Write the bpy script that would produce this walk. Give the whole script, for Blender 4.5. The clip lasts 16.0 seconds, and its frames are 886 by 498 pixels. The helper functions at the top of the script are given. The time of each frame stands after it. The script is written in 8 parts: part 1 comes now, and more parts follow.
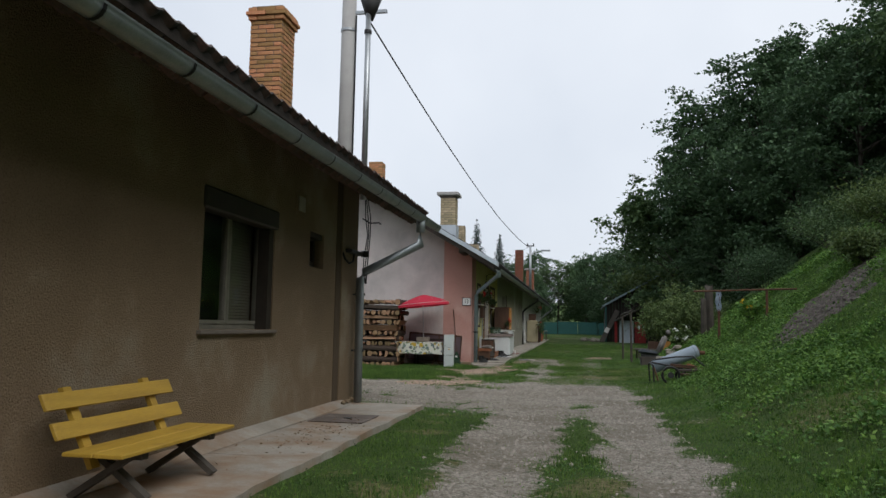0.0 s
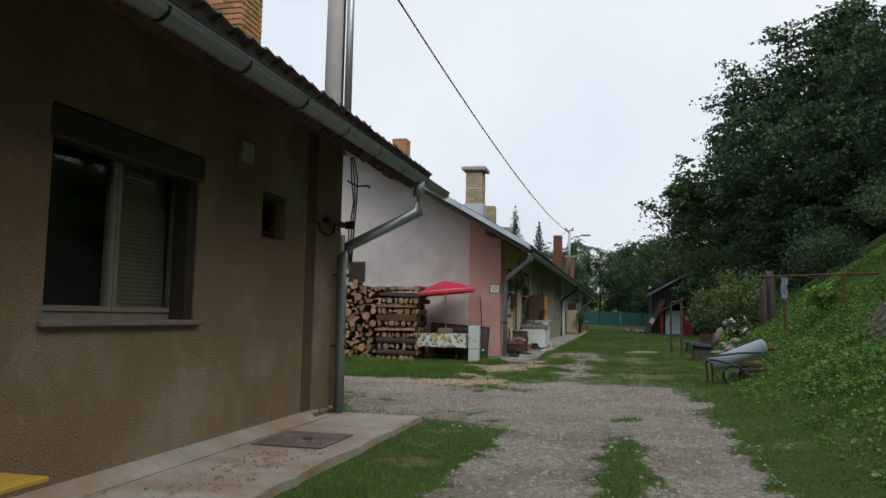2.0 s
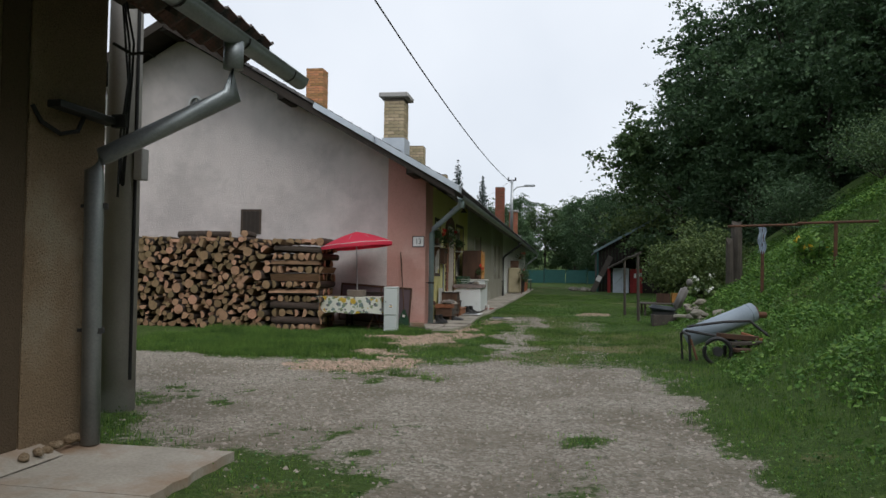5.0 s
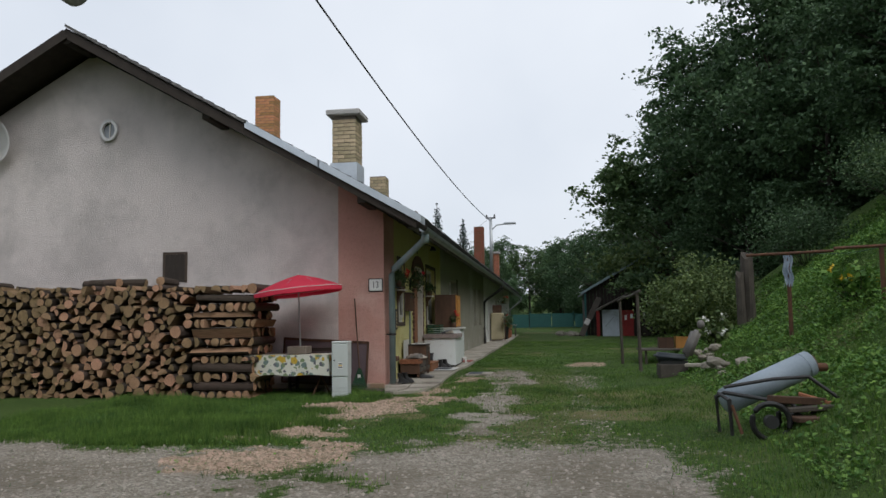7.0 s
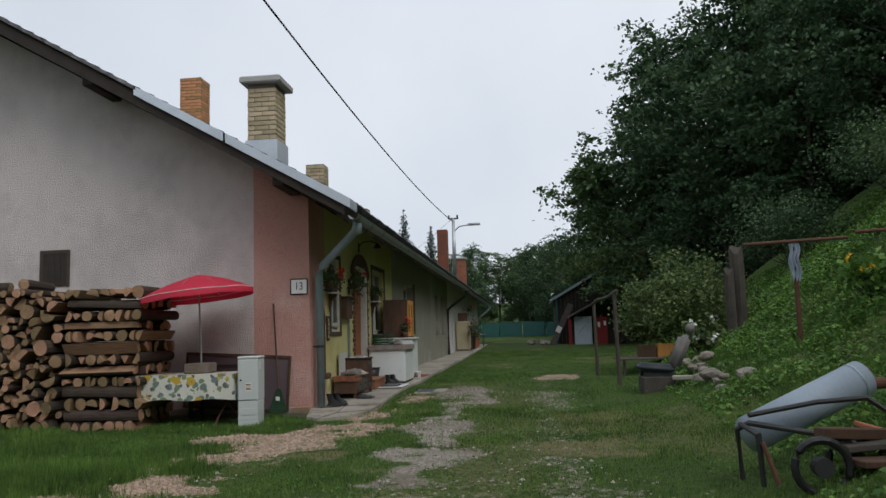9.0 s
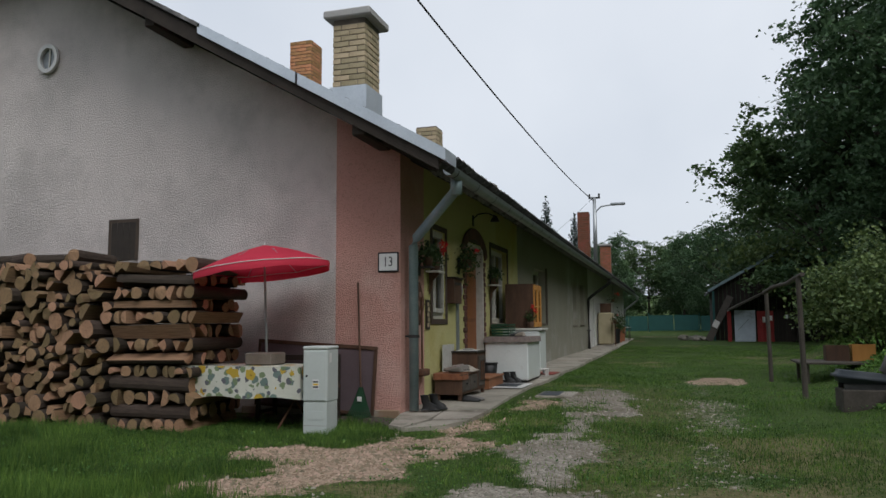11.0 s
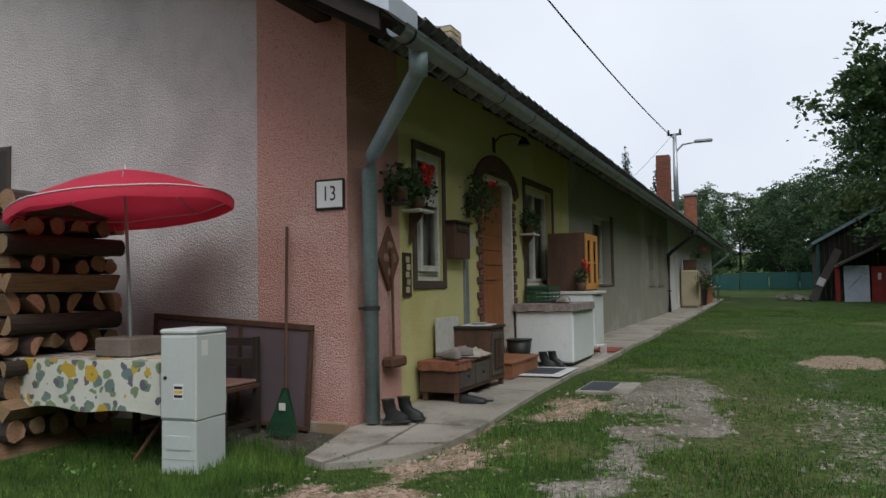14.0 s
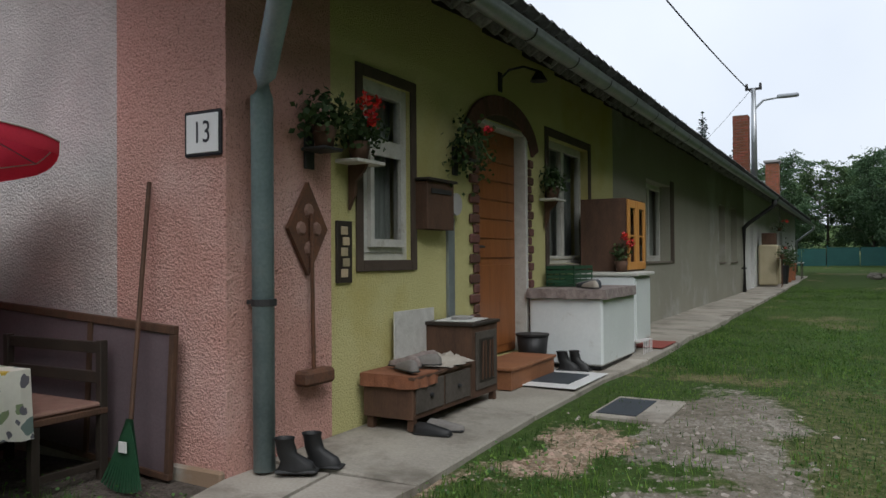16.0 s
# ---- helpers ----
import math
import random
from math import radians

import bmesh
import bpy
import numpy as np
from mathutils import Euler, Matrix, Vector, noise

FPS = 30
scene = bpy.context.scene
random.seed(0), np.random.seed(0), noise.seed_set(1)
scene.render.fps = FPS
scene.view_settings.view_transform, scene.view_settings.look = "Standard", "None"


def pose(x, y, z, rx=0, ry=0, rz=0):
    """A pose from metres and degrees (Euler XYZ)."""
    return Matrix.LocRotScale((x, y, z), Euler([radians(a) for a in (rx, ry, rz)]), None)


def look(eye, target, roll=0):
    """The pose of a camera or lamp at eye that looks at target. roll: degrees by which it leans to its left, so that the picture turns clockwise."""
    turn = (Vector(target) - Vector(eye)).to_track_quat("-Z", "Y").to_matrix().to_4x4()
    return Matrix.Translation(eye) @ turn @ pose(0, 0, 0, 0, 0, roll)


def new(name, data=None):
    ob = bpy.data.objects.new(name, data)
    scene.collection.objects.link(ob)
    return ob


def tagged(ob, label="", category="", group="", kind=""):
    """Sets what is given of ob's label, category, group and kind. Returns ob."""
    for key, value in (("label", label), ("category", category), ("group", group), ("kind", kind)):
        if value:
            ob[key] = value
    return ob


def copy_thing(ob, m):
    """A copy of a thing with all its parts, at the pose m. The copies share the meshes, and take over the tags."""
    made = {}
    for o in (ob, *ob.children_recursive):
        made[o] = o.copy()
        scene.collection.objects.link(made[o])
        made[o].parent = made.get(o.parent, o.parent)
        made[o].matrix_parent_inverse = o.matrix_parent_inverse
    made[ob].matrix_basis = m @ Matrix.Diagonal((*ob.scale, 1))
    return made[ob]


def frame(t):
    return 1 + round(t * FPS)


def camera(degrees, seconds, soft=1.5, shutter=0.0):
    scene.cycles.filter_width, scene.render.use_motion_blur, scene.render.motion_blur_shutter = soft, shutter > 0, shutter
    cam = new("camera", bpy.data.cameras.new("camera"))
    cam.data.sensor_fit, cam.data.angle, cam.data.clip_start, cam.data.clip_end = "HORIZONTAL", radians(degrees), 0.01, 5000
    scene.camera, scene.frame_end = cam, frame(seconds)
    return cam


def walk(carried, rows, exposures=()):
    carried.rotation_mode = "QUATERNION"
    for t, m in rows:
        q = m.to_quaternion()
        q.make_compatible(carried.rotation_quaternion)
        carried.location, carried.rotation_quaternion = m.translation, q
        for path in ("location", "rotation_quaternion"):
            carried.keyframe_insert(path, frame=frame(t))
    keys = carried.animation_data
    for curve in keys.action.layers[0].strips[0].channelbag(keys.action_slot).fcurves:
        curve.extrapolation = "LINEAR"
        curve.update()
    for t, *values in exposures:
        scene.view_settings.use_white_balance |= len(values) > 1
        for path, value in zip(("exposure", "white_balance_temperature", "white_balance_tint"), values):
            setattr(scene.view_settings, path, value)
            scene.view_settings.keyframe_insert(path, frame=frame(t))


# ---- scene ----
cam = camera(61.1, 16.0)
PATH = [
    (0, (0.693, 0.322, 1.322), (0.335, 2.279, 1.525), 1.0),
    (0.5, (0.646, 1.053, 1.293), (0.305, 3.01, 1.528), 1.1),
    (1, (0.621, 1.756, 1.321), (0.214, 3.703, 1.53), 1.4),
    (1.5, (0.617, 2.413, 1.323), (0.278, 4.377, 1.491), 1.1),
    (2, (0.684, 3.016, 1.323), (0.219, 4.953, 1.498), 1.1),
    (2.5, (0.595, 3.66, 1.349), (0.025, 5.57, 1.524), 1.6),
    (3, (0.538, 4.366, 1.314), (-0.005, 6.288, 1.429), 1.5),
    (3.5, (0.516, 5.004, 1.353), (-0.006, 6.933, 1.412), 1.7),
    (4, (0.532, 5.684, 1.35), (0.154, 7.648, 1.359), 1.9),
    (4.2, (0.54, 5.932, 1.34), (0.212, 7.905, 1.357), 2.0),
    (6.3, (0.606, 9.067, 1.379), (0.263, 11.031, 1.538), -0.9),
    (6.5, (0.585, 9.352, 1.407), (0.281, 11.321, 1.579), -1.0),
    (7, (0.516, 10.175, 1.38), (0.234, 12.146, 1.571), -0.9),
    (7.5, (0.601, 10.863, 1.369), (0.326, 12.831, 1.598), -0.7),
    (8, (0.584, 11.526, 1.368), (0.476, 13.513, 1.57), -0.0),
    (8.5, (0.651, 12.183, 1.379), (0.433, 14.159, 1.6), -1.5),
    (8.7, (0.703, 12.455, 1.35), (0.496, 14.432, 1.566), -1.8),
    (10.8, (0.666, 15.386, 1.264), (0.186, 17.313, 1.505), -0.7),
    (11, (0.692, 15.583, 1.283), (0.105, 17.484, 1.483), -0.4),
    (11.5, (0.546, 16.178, 1.292), (-0.124, 18.055, 1.467), -0.0),
    (12, (0.546, 16.811, 1.252), (0.031, 18.739, 1.386), -1.0),
    (12.5, (0.574, 17.427, 1.277), (-0.014, 19.337, 1.343), -1.4),
    (13, (0.491, 18.163, 1.313), (-0.115, 20.067, 1.401), -1.1),
    (13.5, (0.548, 18.727, 1.283), (-0.088, 20.622, 1.363), -1.2),
    (14, (0.492, 19.433, 1.309), (-0.302, 21.266, 1.408), -1.0),
    (14.5, (0.437, 20.016, 1.337), (-0.354, 21.852, 1.402), 0.2),
    (15, (0.446, 20.689, 1.337), (-0.481, 22.46, 1.37), 0.1),
    (15.5, (0.379, 21.252, 1.324), (-0.632, 22.978, 1.339), -0.5),
    (16, (0.373, 21.844, 1.382), (-0.595, 23.594, 1.406), -0.4),
]
walk(cam, [(t, look(eye, target, roll)) for t, eye, target, roll in PATH], exposures=[(0.0, 0.17, 6300, 10), (3.5, 0.26, 6350, 10), (7.0, 0.18, 6330, 10), (8.5, 0.08, 6300, 10), (11.0, 0.06, 6300, 10), (13.5, 0.2, 6280, 10), (16.0, 0.32, 6200, 10)])

# ---- world and light: bright overcast ----
world = bpy.data.worlds.new("overcast")
scene.world = world
world.use_nodes = True
wn, wl = world.node_tree.nodes, world.node_tree.links
wn.clear()
sky = wn.new("ShaderNodeTexSky")
sky.sky_type, sky.sun_disc = "NISHITA", False
sky.sun_elevation, sky.sun_rotation = radians(47), radians(135)
sky.air_density, sky.dust_density = 1.0, 4.0
skyscale = wn.new("ShaderNodeMixRGB")
skyscale.blend_type = "MULTIPLY"
skyscale.inputs[0].default_value = 1.0
skyscale.inputs[2].default_value = (0.09, 0.09, 0.09, 1)
cloud = wn.new("ShaderNodeTexNoise")
cloud.inputs["Scale"].default_value, cloud.inputs["Detail"].default_value, cloud.inputs["Roughness"].default_value = 1.3, 5, 0.5
cramp = wn.new("ShaderNodeValToRGB")
cramp.color_ramp.elements[0].position, cramp.color_ramp.elements[0].color = 0.3, (0.60, 0.65, 0.72, 1)
cramp.color_ramp.elements[1].position, cramp.color_ramp.elements[1].color = 0.68, (0.85, 0.88, 0.92, 1)
veil = wn.new("ShaderNodeMixRGB")
veil.inputs[0].default_value = 0.88
bg = wn.new("ShaderNodeBackground")
bg.inputs["Strength"].default_value = 0.98
wout = wn.new("ShaderNodeOutputWorld")
wl.new(sky.outputs[0], skyscale.inputs[1])
wl.new(cloud.outputs["Fac"], cramp.inputs[0])
wl.new(skyscale.outputs[0], veil.inputs[1])
wl.new(cramp.outputs[0], veil.inputs[2])
wl.new(veil.outputs[0], bg.inputs["Color"])
wl.new(bg.outputs[0], wout.inputs[0])

sun = new("sun", bpy.data.lights.new("sun", "SUN"))
sun.data.energy, sun.data.angle, sun.data.color = 1.5, radians(40), (1.0, 0.98, 0.95)
sun.matrix_world = look((25.5, -13.0, 38.5), (0, 12, 0))


# ---- materials ----
def material(name, base, dark=None, rough=0.8, scale=6.0, fine=60.0, bump=0.3, metal=0.0, contrast=0.5, stain=None,
             stain_scale=0.8, stain_cut=0.55, per_piece=0.0, island=False, stretch=None, spec=0.4, trans=0.0):
    """A surface with broad patches (scale), fine grain (fine) and stains of its own shape."""
    m = bpy.data.materials.new(name)
    m.use_nodes = True
    n, l = m.node_tree.nodes, m.node_tree.links
    b = n["Principled BSDF"]
    dark = dark or tuple(c * 0.65 for c in base)
    co = n.new("ShaderNodeTexCoord")
    mp = n.new("ShaderNodeMapping")
    l.new(co.outputs["Object"], mp.inputs[0])
    if stretch:
        mp.inputs["Scale"].default_value = stretch
    broad = n.new("ShaderNodeTexNoise")
    broad.inputs["Scale"].default_value, broad.inputs["Detail"].default_value = scale, 6
    grain = n.new("ShaderNodeTexNoise")
    grain.inputs["Scale"].default_value, grain.inputs["Detail"].default_value = fine, 4
    l.new(mp.outputs[0], broad.inputs[0])
    l.new(mp.outputs[0], grain.inputs[0])
    add = n.new("ShaderNodeMath")
    add.operation = "MULTIPLY_ADD"
    l.new(broad.outputs["Fac"], add.inputs[0])
    add.inputs[1].default_value = 0.6
    half = n.new("ShaderNodeMath")
    half.operation = "MULTIPLY"
    half.inputs[1].default_value = 0.4
    l.new(grain.outputs["Fac"], half.inputs[0])
    l.new(half.outputs[0], add.inputs[2])
    ramp = n.new("ShaderNodeValToRGB")
    ramp.color_ramp.elements[0].position, ramp.color_ramp.elements[1].position = 0.5 - 0.3 * (1 - contrast) - 0.05, 0.5 + 0.3 * (1 - contrast) + 0.05
    ramp.color_ramp.elements[0].color, ramp.color_ramp.elements[1].color = (*dark, 1), (*base, 1)
    l.new(add.outputs[0], ramp.inputs[0])
    out = ramp.outputs[0]
    if stain:
        sn = n.new("ShaderNodeTexNoise")
        sn.inputs["Scale"].default_value, sn.inputs["Detail"].default_value, sn.inputs["Roughness"].default_value = stain_scale, 8, 0.65
        l.new(co.outputs["Object"], sn.inputs[0])
        sr = n.new("ShaderNodeValToRGB")
        sr.color_ramp.elements[0].position, sr.color_ramp.elements[1].position = stain_cut - 0.06, stain_cut + 0.1
        l.new(sn.outputs["Fac"], sr.inputs[0])
        mx = n.new("ShaderNodeMixRGB")
        l.new(sr.outputs[0], mx.inputs[0])
        l.new(out, mx.inputs[1])
        mx.inputs[2].default_value = (*stain, 1)
        out = mx.outputs[0]
    if per_piece:
        src = n.new("ShaderNodeNewGeometry").outputs["Random Per Island"] if island else n.new("ShaderNodeObjectInfo").outputs["Random"]
        hsv = n.new("ShaderNodeHueSaturation")
        mr = n.new("ShaderNodeMapRange")
        mr.inputs["To Min"].default_value, mr.inputs["To Max"].default_value = 1 - per_piece, 1 + per_piece
        l.new(src, mr.inputs[0])
        l.new(mr.outputs[0], hsv.inputs["Value"])
        mh = n.new("ShaderNodeMapRange")
        mh.inputs["To Min"].default_value, mh.inputs["To Max"].default_value = 0.5 + per_piece * 0.05, 0.5 - per_piece * 0.05
        l.new(src, mh.inputs[0])
        l.new(mh.outputs[0], hsv.inputs["Hue"])
        l.new(out, hsv.inputs["Color"])
        out = hsv.outputs[0]
    l.new(out, b.inputs["Base Color"])
    b.inputs["Roughness"].default_value, b.inputs["Metallic"].default_value = rough, metal
    b.inputs["Specular IOR Level"].default_value = spec
    if bump:
        bp = n.new("ShaderNodeBump")
        bp.inputs["Strength"].default_value, bp.inputs["Distance"].default_value = bump, 0.02
        l.new(add.outputs[0], bp.inputs["Height"])
        l.new(bp.outputs[0], b.inputs["Normal"])
    if trans:
        tr = n.new("ShaderNodeBsdfTranslucent")
        l.new(out, tr.inputs["Color"])
        ms = n.new("ShaderNodeMixShader")
        ms.inputs[0].default_value = trans
        l.new(b.outputs[0], ms.inputs[1])
        l.new(tr.outputs[0], ms.inputs[2])
        l.new(ms.outputs[0], n["Material Output"].inputs[0])
    return m


def render_coat(name, base, dark, lump=26.0, bump=0.8, stain=None, stain_cut=0.55, stain_scale=0.5, streak=None, pit_shade=0.45):
    """Rough-cast plaster: pebbly relief, broad discolouring and rain streaks."""
    m = material(name, base, dark, rough=0.93, scale=0.7, fine=lump, bump=0, contrast=0.35, stain=stain, stain_cut=stain_cut, stain_scale=stain_scale, spec=0.2)
    n, l = m.node_tree.nodes, m.node_tree.links
    b = n["Principled BSDF"]
    co = n.new("ShaderNodeTexCoord")
    v = n.new("ShaderNodeTexVoronoi")
    v.inputs["Scale"].default_value = lump
    g = n.new("ShaderNodeTexNoise")
    g.inputs["Scale"].default_value, g.inputs["Detail"].default_value = lump * 1.6, 5
    l.new(co.outputs["Object"], v.inputs["Vector"])
    l.new(co.outputs["Object"], g.inputs["Vector"])
    mx = n.new("ShaderNodeMath")
    mx.operation = "MULTIPLY_ADD"
    mx.inputs[1].default_value = -0.5
    l.new(v.outputs["Distance"], mx.inputs[0])
    l.new(g.outputs["Fac"], mx.inputs[2])
    bp = n.new("ShaderNodeBump")
    bp.inputs["Strength"].default_value, bp.inputs["Distance"].default_value = bump, 0.03
    l.new(mx.outputs[0], bp.inputs["Height"])
    l.new(bp.outputs[0], b.inputs["Normal"])
    # shade between the pebbles put into the colour: low spots of the relief darkened
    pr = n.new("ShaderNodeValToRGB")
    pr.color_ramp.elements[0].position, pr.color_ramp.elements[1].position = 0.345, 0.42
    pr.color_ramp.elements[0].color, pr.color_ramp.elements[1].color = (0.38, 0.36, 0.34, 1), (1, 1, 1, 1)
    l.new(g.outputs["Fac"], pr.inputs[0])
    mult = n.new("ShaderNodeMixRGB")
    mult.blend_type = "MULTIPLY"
    mult.inputs[0].default_value = pit_shade
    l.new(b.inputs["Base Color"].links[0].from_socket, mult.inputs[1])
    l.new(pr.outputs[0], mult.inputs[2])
    out = mult.outputs[0]
    if streak:
        mp = n.new("ShaderNodeMapping")
        mp.inputs["Scale"].default_value = (1.3, 1.3, 0.3)
        l.new(co.outputs["Object"], mp.inputs[0])
        sn = n.new("ShaderNodeTexNoise")
        sn.inputs["Scale"].default_value, sn.inputs["Detail"].default_value = 1.5, 5
        l.new(mp.outputs[0], sn.inputs[0])
        sr = n.new("ShaderNodeValToRGB")
        sr.color_ramp.elements[0].position, sr.color_ramp.elements[1].position = 0.48, 0.85
        sr.color_ramp.elements[1].color = (0.55, 0.55, 0.55, 1)
        l.new(sn.outputs["Fac"], sr.inputs[0])
        m2 = n.new("ShaderNodeMixRGB")
        l.new(sr.outputs[0], m2.inputs[0])
        l.new(out, m2.inputs[1])
        m2.inputs[2].default_value = (*streak, 1)
        out = m2.outputs[0]
    l.new(out, b.inputs["Base Color"])
    return m


def glass_mat(name, tint=(0.93, 0.95, 0.94), rough=0.03):
    m = bpy.data.materials.new(name)
    m.use_nodes = True
    n, l = m.node_tree.nodes, m.node_tree.links
    n.remove(n["Principled BSDF"])
    g, t, f, mix = n.new("ShaderNodeBsdfGlossy"), n.new("ShaderNodeBsdfTransparent"), n.new("ShaderNodeFresnel"), n.new("ShaderNodeMixShader")
    g.inputs["Roughness"].default_value = rough
    t.inputs["Color"].default_value = (*tint, 1)
    f.inputs["IOR"].default_value = 1.5
    l.new(f.outputs[0], mix.inputs[0])
    l.new(t.outputs[0], mix.inputs[1])
    l.new(g.outputs[0], mix.inputs[2])
    l.new(mix.outputs[0], n["Material Output"].inputs[0])
    return m


M_BEIGE = render_coat("beige_roughcast", (0.31, 0.225, 0.142), (0.165, 0.12, 0.074), lump=58, bump=0.7, pit_shade=0.7, stain=(0.32, 0.275, 0.2), stain_cut=0.56, stain_scale=0.7)
M_GABLE = render_coat("grey_white_roughcast", (0.73, 0.665, 0.635), (0.56, 0.51, 0.49), lump=48, bump=0.6, pit_shade=0.5, stain=(0.5, 0.46, 0.44), stain_cut=0.53, stain_scale=0.6, streak=(0.44, 0.42, 0.40))
M_PINK = render_coat("pink_roughcast", (0.64, 0.37, 0.31), (0.5, 0.28, 0.235), lump=56, bump=0.7, pit_shade=0.75, stain=(0.66, 0.44, 0.39), stain_cut=0.62)
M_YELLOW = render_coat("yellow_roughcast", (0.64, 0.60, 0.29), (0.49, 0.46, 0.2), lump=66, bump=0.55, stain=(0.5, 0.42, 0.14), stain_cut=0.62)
M_GREY = render_coat("grey_plaster", (0.33, 0.32, 0.26), (0.24, 0.23, 0.185), lump=40, bump=0.25, stain=(0.42, 0.41, 0.38), stain_cut=0.6)
M_WHITE = render_coat("white_plaster", (0.7, 0.7, 0.68), (0.55, 0.55, 0.52), lump=40, bump=0.2)
M_CONCRETE = material("concrete", (0.42, 0.385, 0.33), (0.24, 0.215, 0.175), rough=0.9, scale=1.5, fine=45, bump=0.4, stain=(0.27, 0.185, 0.12), stain_scale=1.1, stain_cut=0.5)
M_PAVE2 = material("grey_concrete_slab", (0.41, 0.375, 0.315), (0.24, 0.218, 0.18), rough=0.9, scale=1.8, fine=50, bump=0.4, per_piece=0.1, stain=(0.17, 0.15, 0.12), stain_scale=1.6, stain_cut=0.56)
M_ZINC = material("zinc", (0.34, 0.37, 0.38), (0.22, 0.25, 0.26), rough=0.5, scale=5, fine=60, bump=0.08, metal=0.6)
M_ZINC_PAINT = material("greenish_zinc", (0.29, 0.37, 0.385), (0.17, 0.235, 0.25), rough=0.55, scale=4, fine=50, bump=0.1, metal=0.3, stain=(0.3, 0.33, 0.32), stain_cut=0.62, stain_scale=3)
M_FLASH = material("verge_sheet", (0.66, 0.71, 0.76), (0.5, 0.55, 0.6), rough=0.38, scale=3, fine=40, bump=0.06, metal=0.5)
M_DARKWOOD = material("dark_rafter_wood", (0.045, 0.035, 0.028), (0.02, 0.016, 0.013), rough=0.9, scale=5, fine=70, bump=0.4)
M_TILE = material("weathered_red_tile", (0.16, 0.085, 0.065), (0.06, 0.045, 0.04), rough=0.9, scale=9, fine=60, bump=0.5, per_piece=0.35, stain=(0.05, 0.05, 0.045), stain_scale=6, stain_cut=0.52)
M_TILE2 = material("grey_roof_tile", (0.13, 0.125, 0.12), (0.05, 0.05, 0.05), rough=0.9, scale=9, fine=60, bump=0.5, per_piece=0.3, stain=(0.22, 0.22, 0.21), stain_scale=5, stain_cut=0.58)
M_BRICK = material("orange_brick", (0.50, 0.27, 0.12), (0.33, 0.16, 0.07), rough=0.9, scale=10, fine=70, bump=0.5, per_piece=0.3)
M_BRICK_Y = material("yellow_brick", (0.48, 0.40, 0.26), (0.32, 0.26, 0.16), rough=0.9, scale=10, fine=70, bump=0.5, per_piece=0.25)
M_MORTAR = material("mortar", (0.2, 0.17, 0.14), rough=0.95, scale=8, fine=60)
M_GLASS = glass_mat("window_glass")
# near-black that stands in for the darkness of unlit rooms
M_BLACK = material("unlit_room_black", (0.02, 0.02, 0.02), rough=0.9, bump=0)


# ---- building helpers ----
def thing(name, label, category, at=(0, 0, 0), rz=0.0, group=""):
    ob = new(name)
    ob.empty_display_size = 0.1
    ob.matrix_world = pose(*at, 0, 0, rz)
    return tagged(ob, label, category, group)


def link_mesh(name, bm, mat, smooth=False):
    me = bpy.data.meshes.new(name)
    bm.to_mesh(me)
    bm.free()
    if smooth:
        me.shade_smooth()
    for mm in (mat if isinstance(mat, (list, tuple)) else [mat]):
        me.materials.append(mm)
    return new(name, me)


def part(name, bm, mat, parent, label="", smooth=False):
    """One mesh object under a thing or a part; its shape is in the parent's space."""
    ob = link_mesh(name, bm, mat, smooth)
    ob.parent = parent
    if label:
        tagged(ob, label)
    return ob


def setting(name, bm, mat, label="", smooth=False, parent=None):
    ob = link_mesh(name, bm, mat, smooth)
    if parent:
        ob.parent = parent
    return tagged(ob, label, name.split("_")[0], "", "structure")


def raw(name, verts, faces, mat, smooth=False):
    me = bpy.data.meshes.new(name)
    me.from_pydata(verts, [], faces)
    me.update()
    if smooth:
        me.shade_smooth()
    me.materials.append(mat)
    return new(name, me)


def box(bm, x0, y0, z0, x1, y1, z1, bevel=0.0, m=None):
    mid = Vector(((x0 + x1) / 2, (y0 + y1) / 2, (z0 + z1) / 2))
    mat = Matrix.Translation(mid) @ Matrix.Diagonal((abs(x1 - x0), abs(y1 - y0), abs(z1 - z0), 1))
    if m:
        mat = m @ mat
    got = bmesh.ops.create_cube(bm, size=1, matrix=mat)
    if bevel:
        es = list({e for v in got["verts"] for e in v.link_edges})
        bmesh.ops.bevel(bm, geom=es, offset=bevel, segments=1, affect="EDGES", profile=0.5)
    return bm


def boxes(*rows, bevel=0.0):
    bm = bmesh.new()
    for r in rows:
        box(bm, *r, bevel=bevel)
    return bm


def rod(bm, p, q, r0, r1=None, seg=12, cap=True):
    p, q = Vector(p), Vector(q)
    r1 = r0 if r1 is None else r1
    d = q - p
    m = Matrix.Translation((p + q) / 2) @ d.to_track_quat("Z", "Y").to_matrix().to_4x4()
    bmesh.ops.create_cone(bm, cap_ends=cap, segments=seg, radius1=r0, radius2=r1, depth=d.length, matrix=m)
    return bm


def beam(bm, p, q, w, h, up=(0, 0, 1)):
    """A bar of w x h between two points."""
    p, q = Vector(p), Vector(q)
    d = (q - p).normalized()
    s = d.cross(Vector(up)).normalized()
    u = s.cross(d)
    m = Matrix((s, d, u)).transposed().to_4x4()
    m.translation = (p + q) / 2
    return box(bm, -w / 2, -(q - p).length / 2, -h / 2, w / 2, (q - p).length / 2, h / 2, m=m)


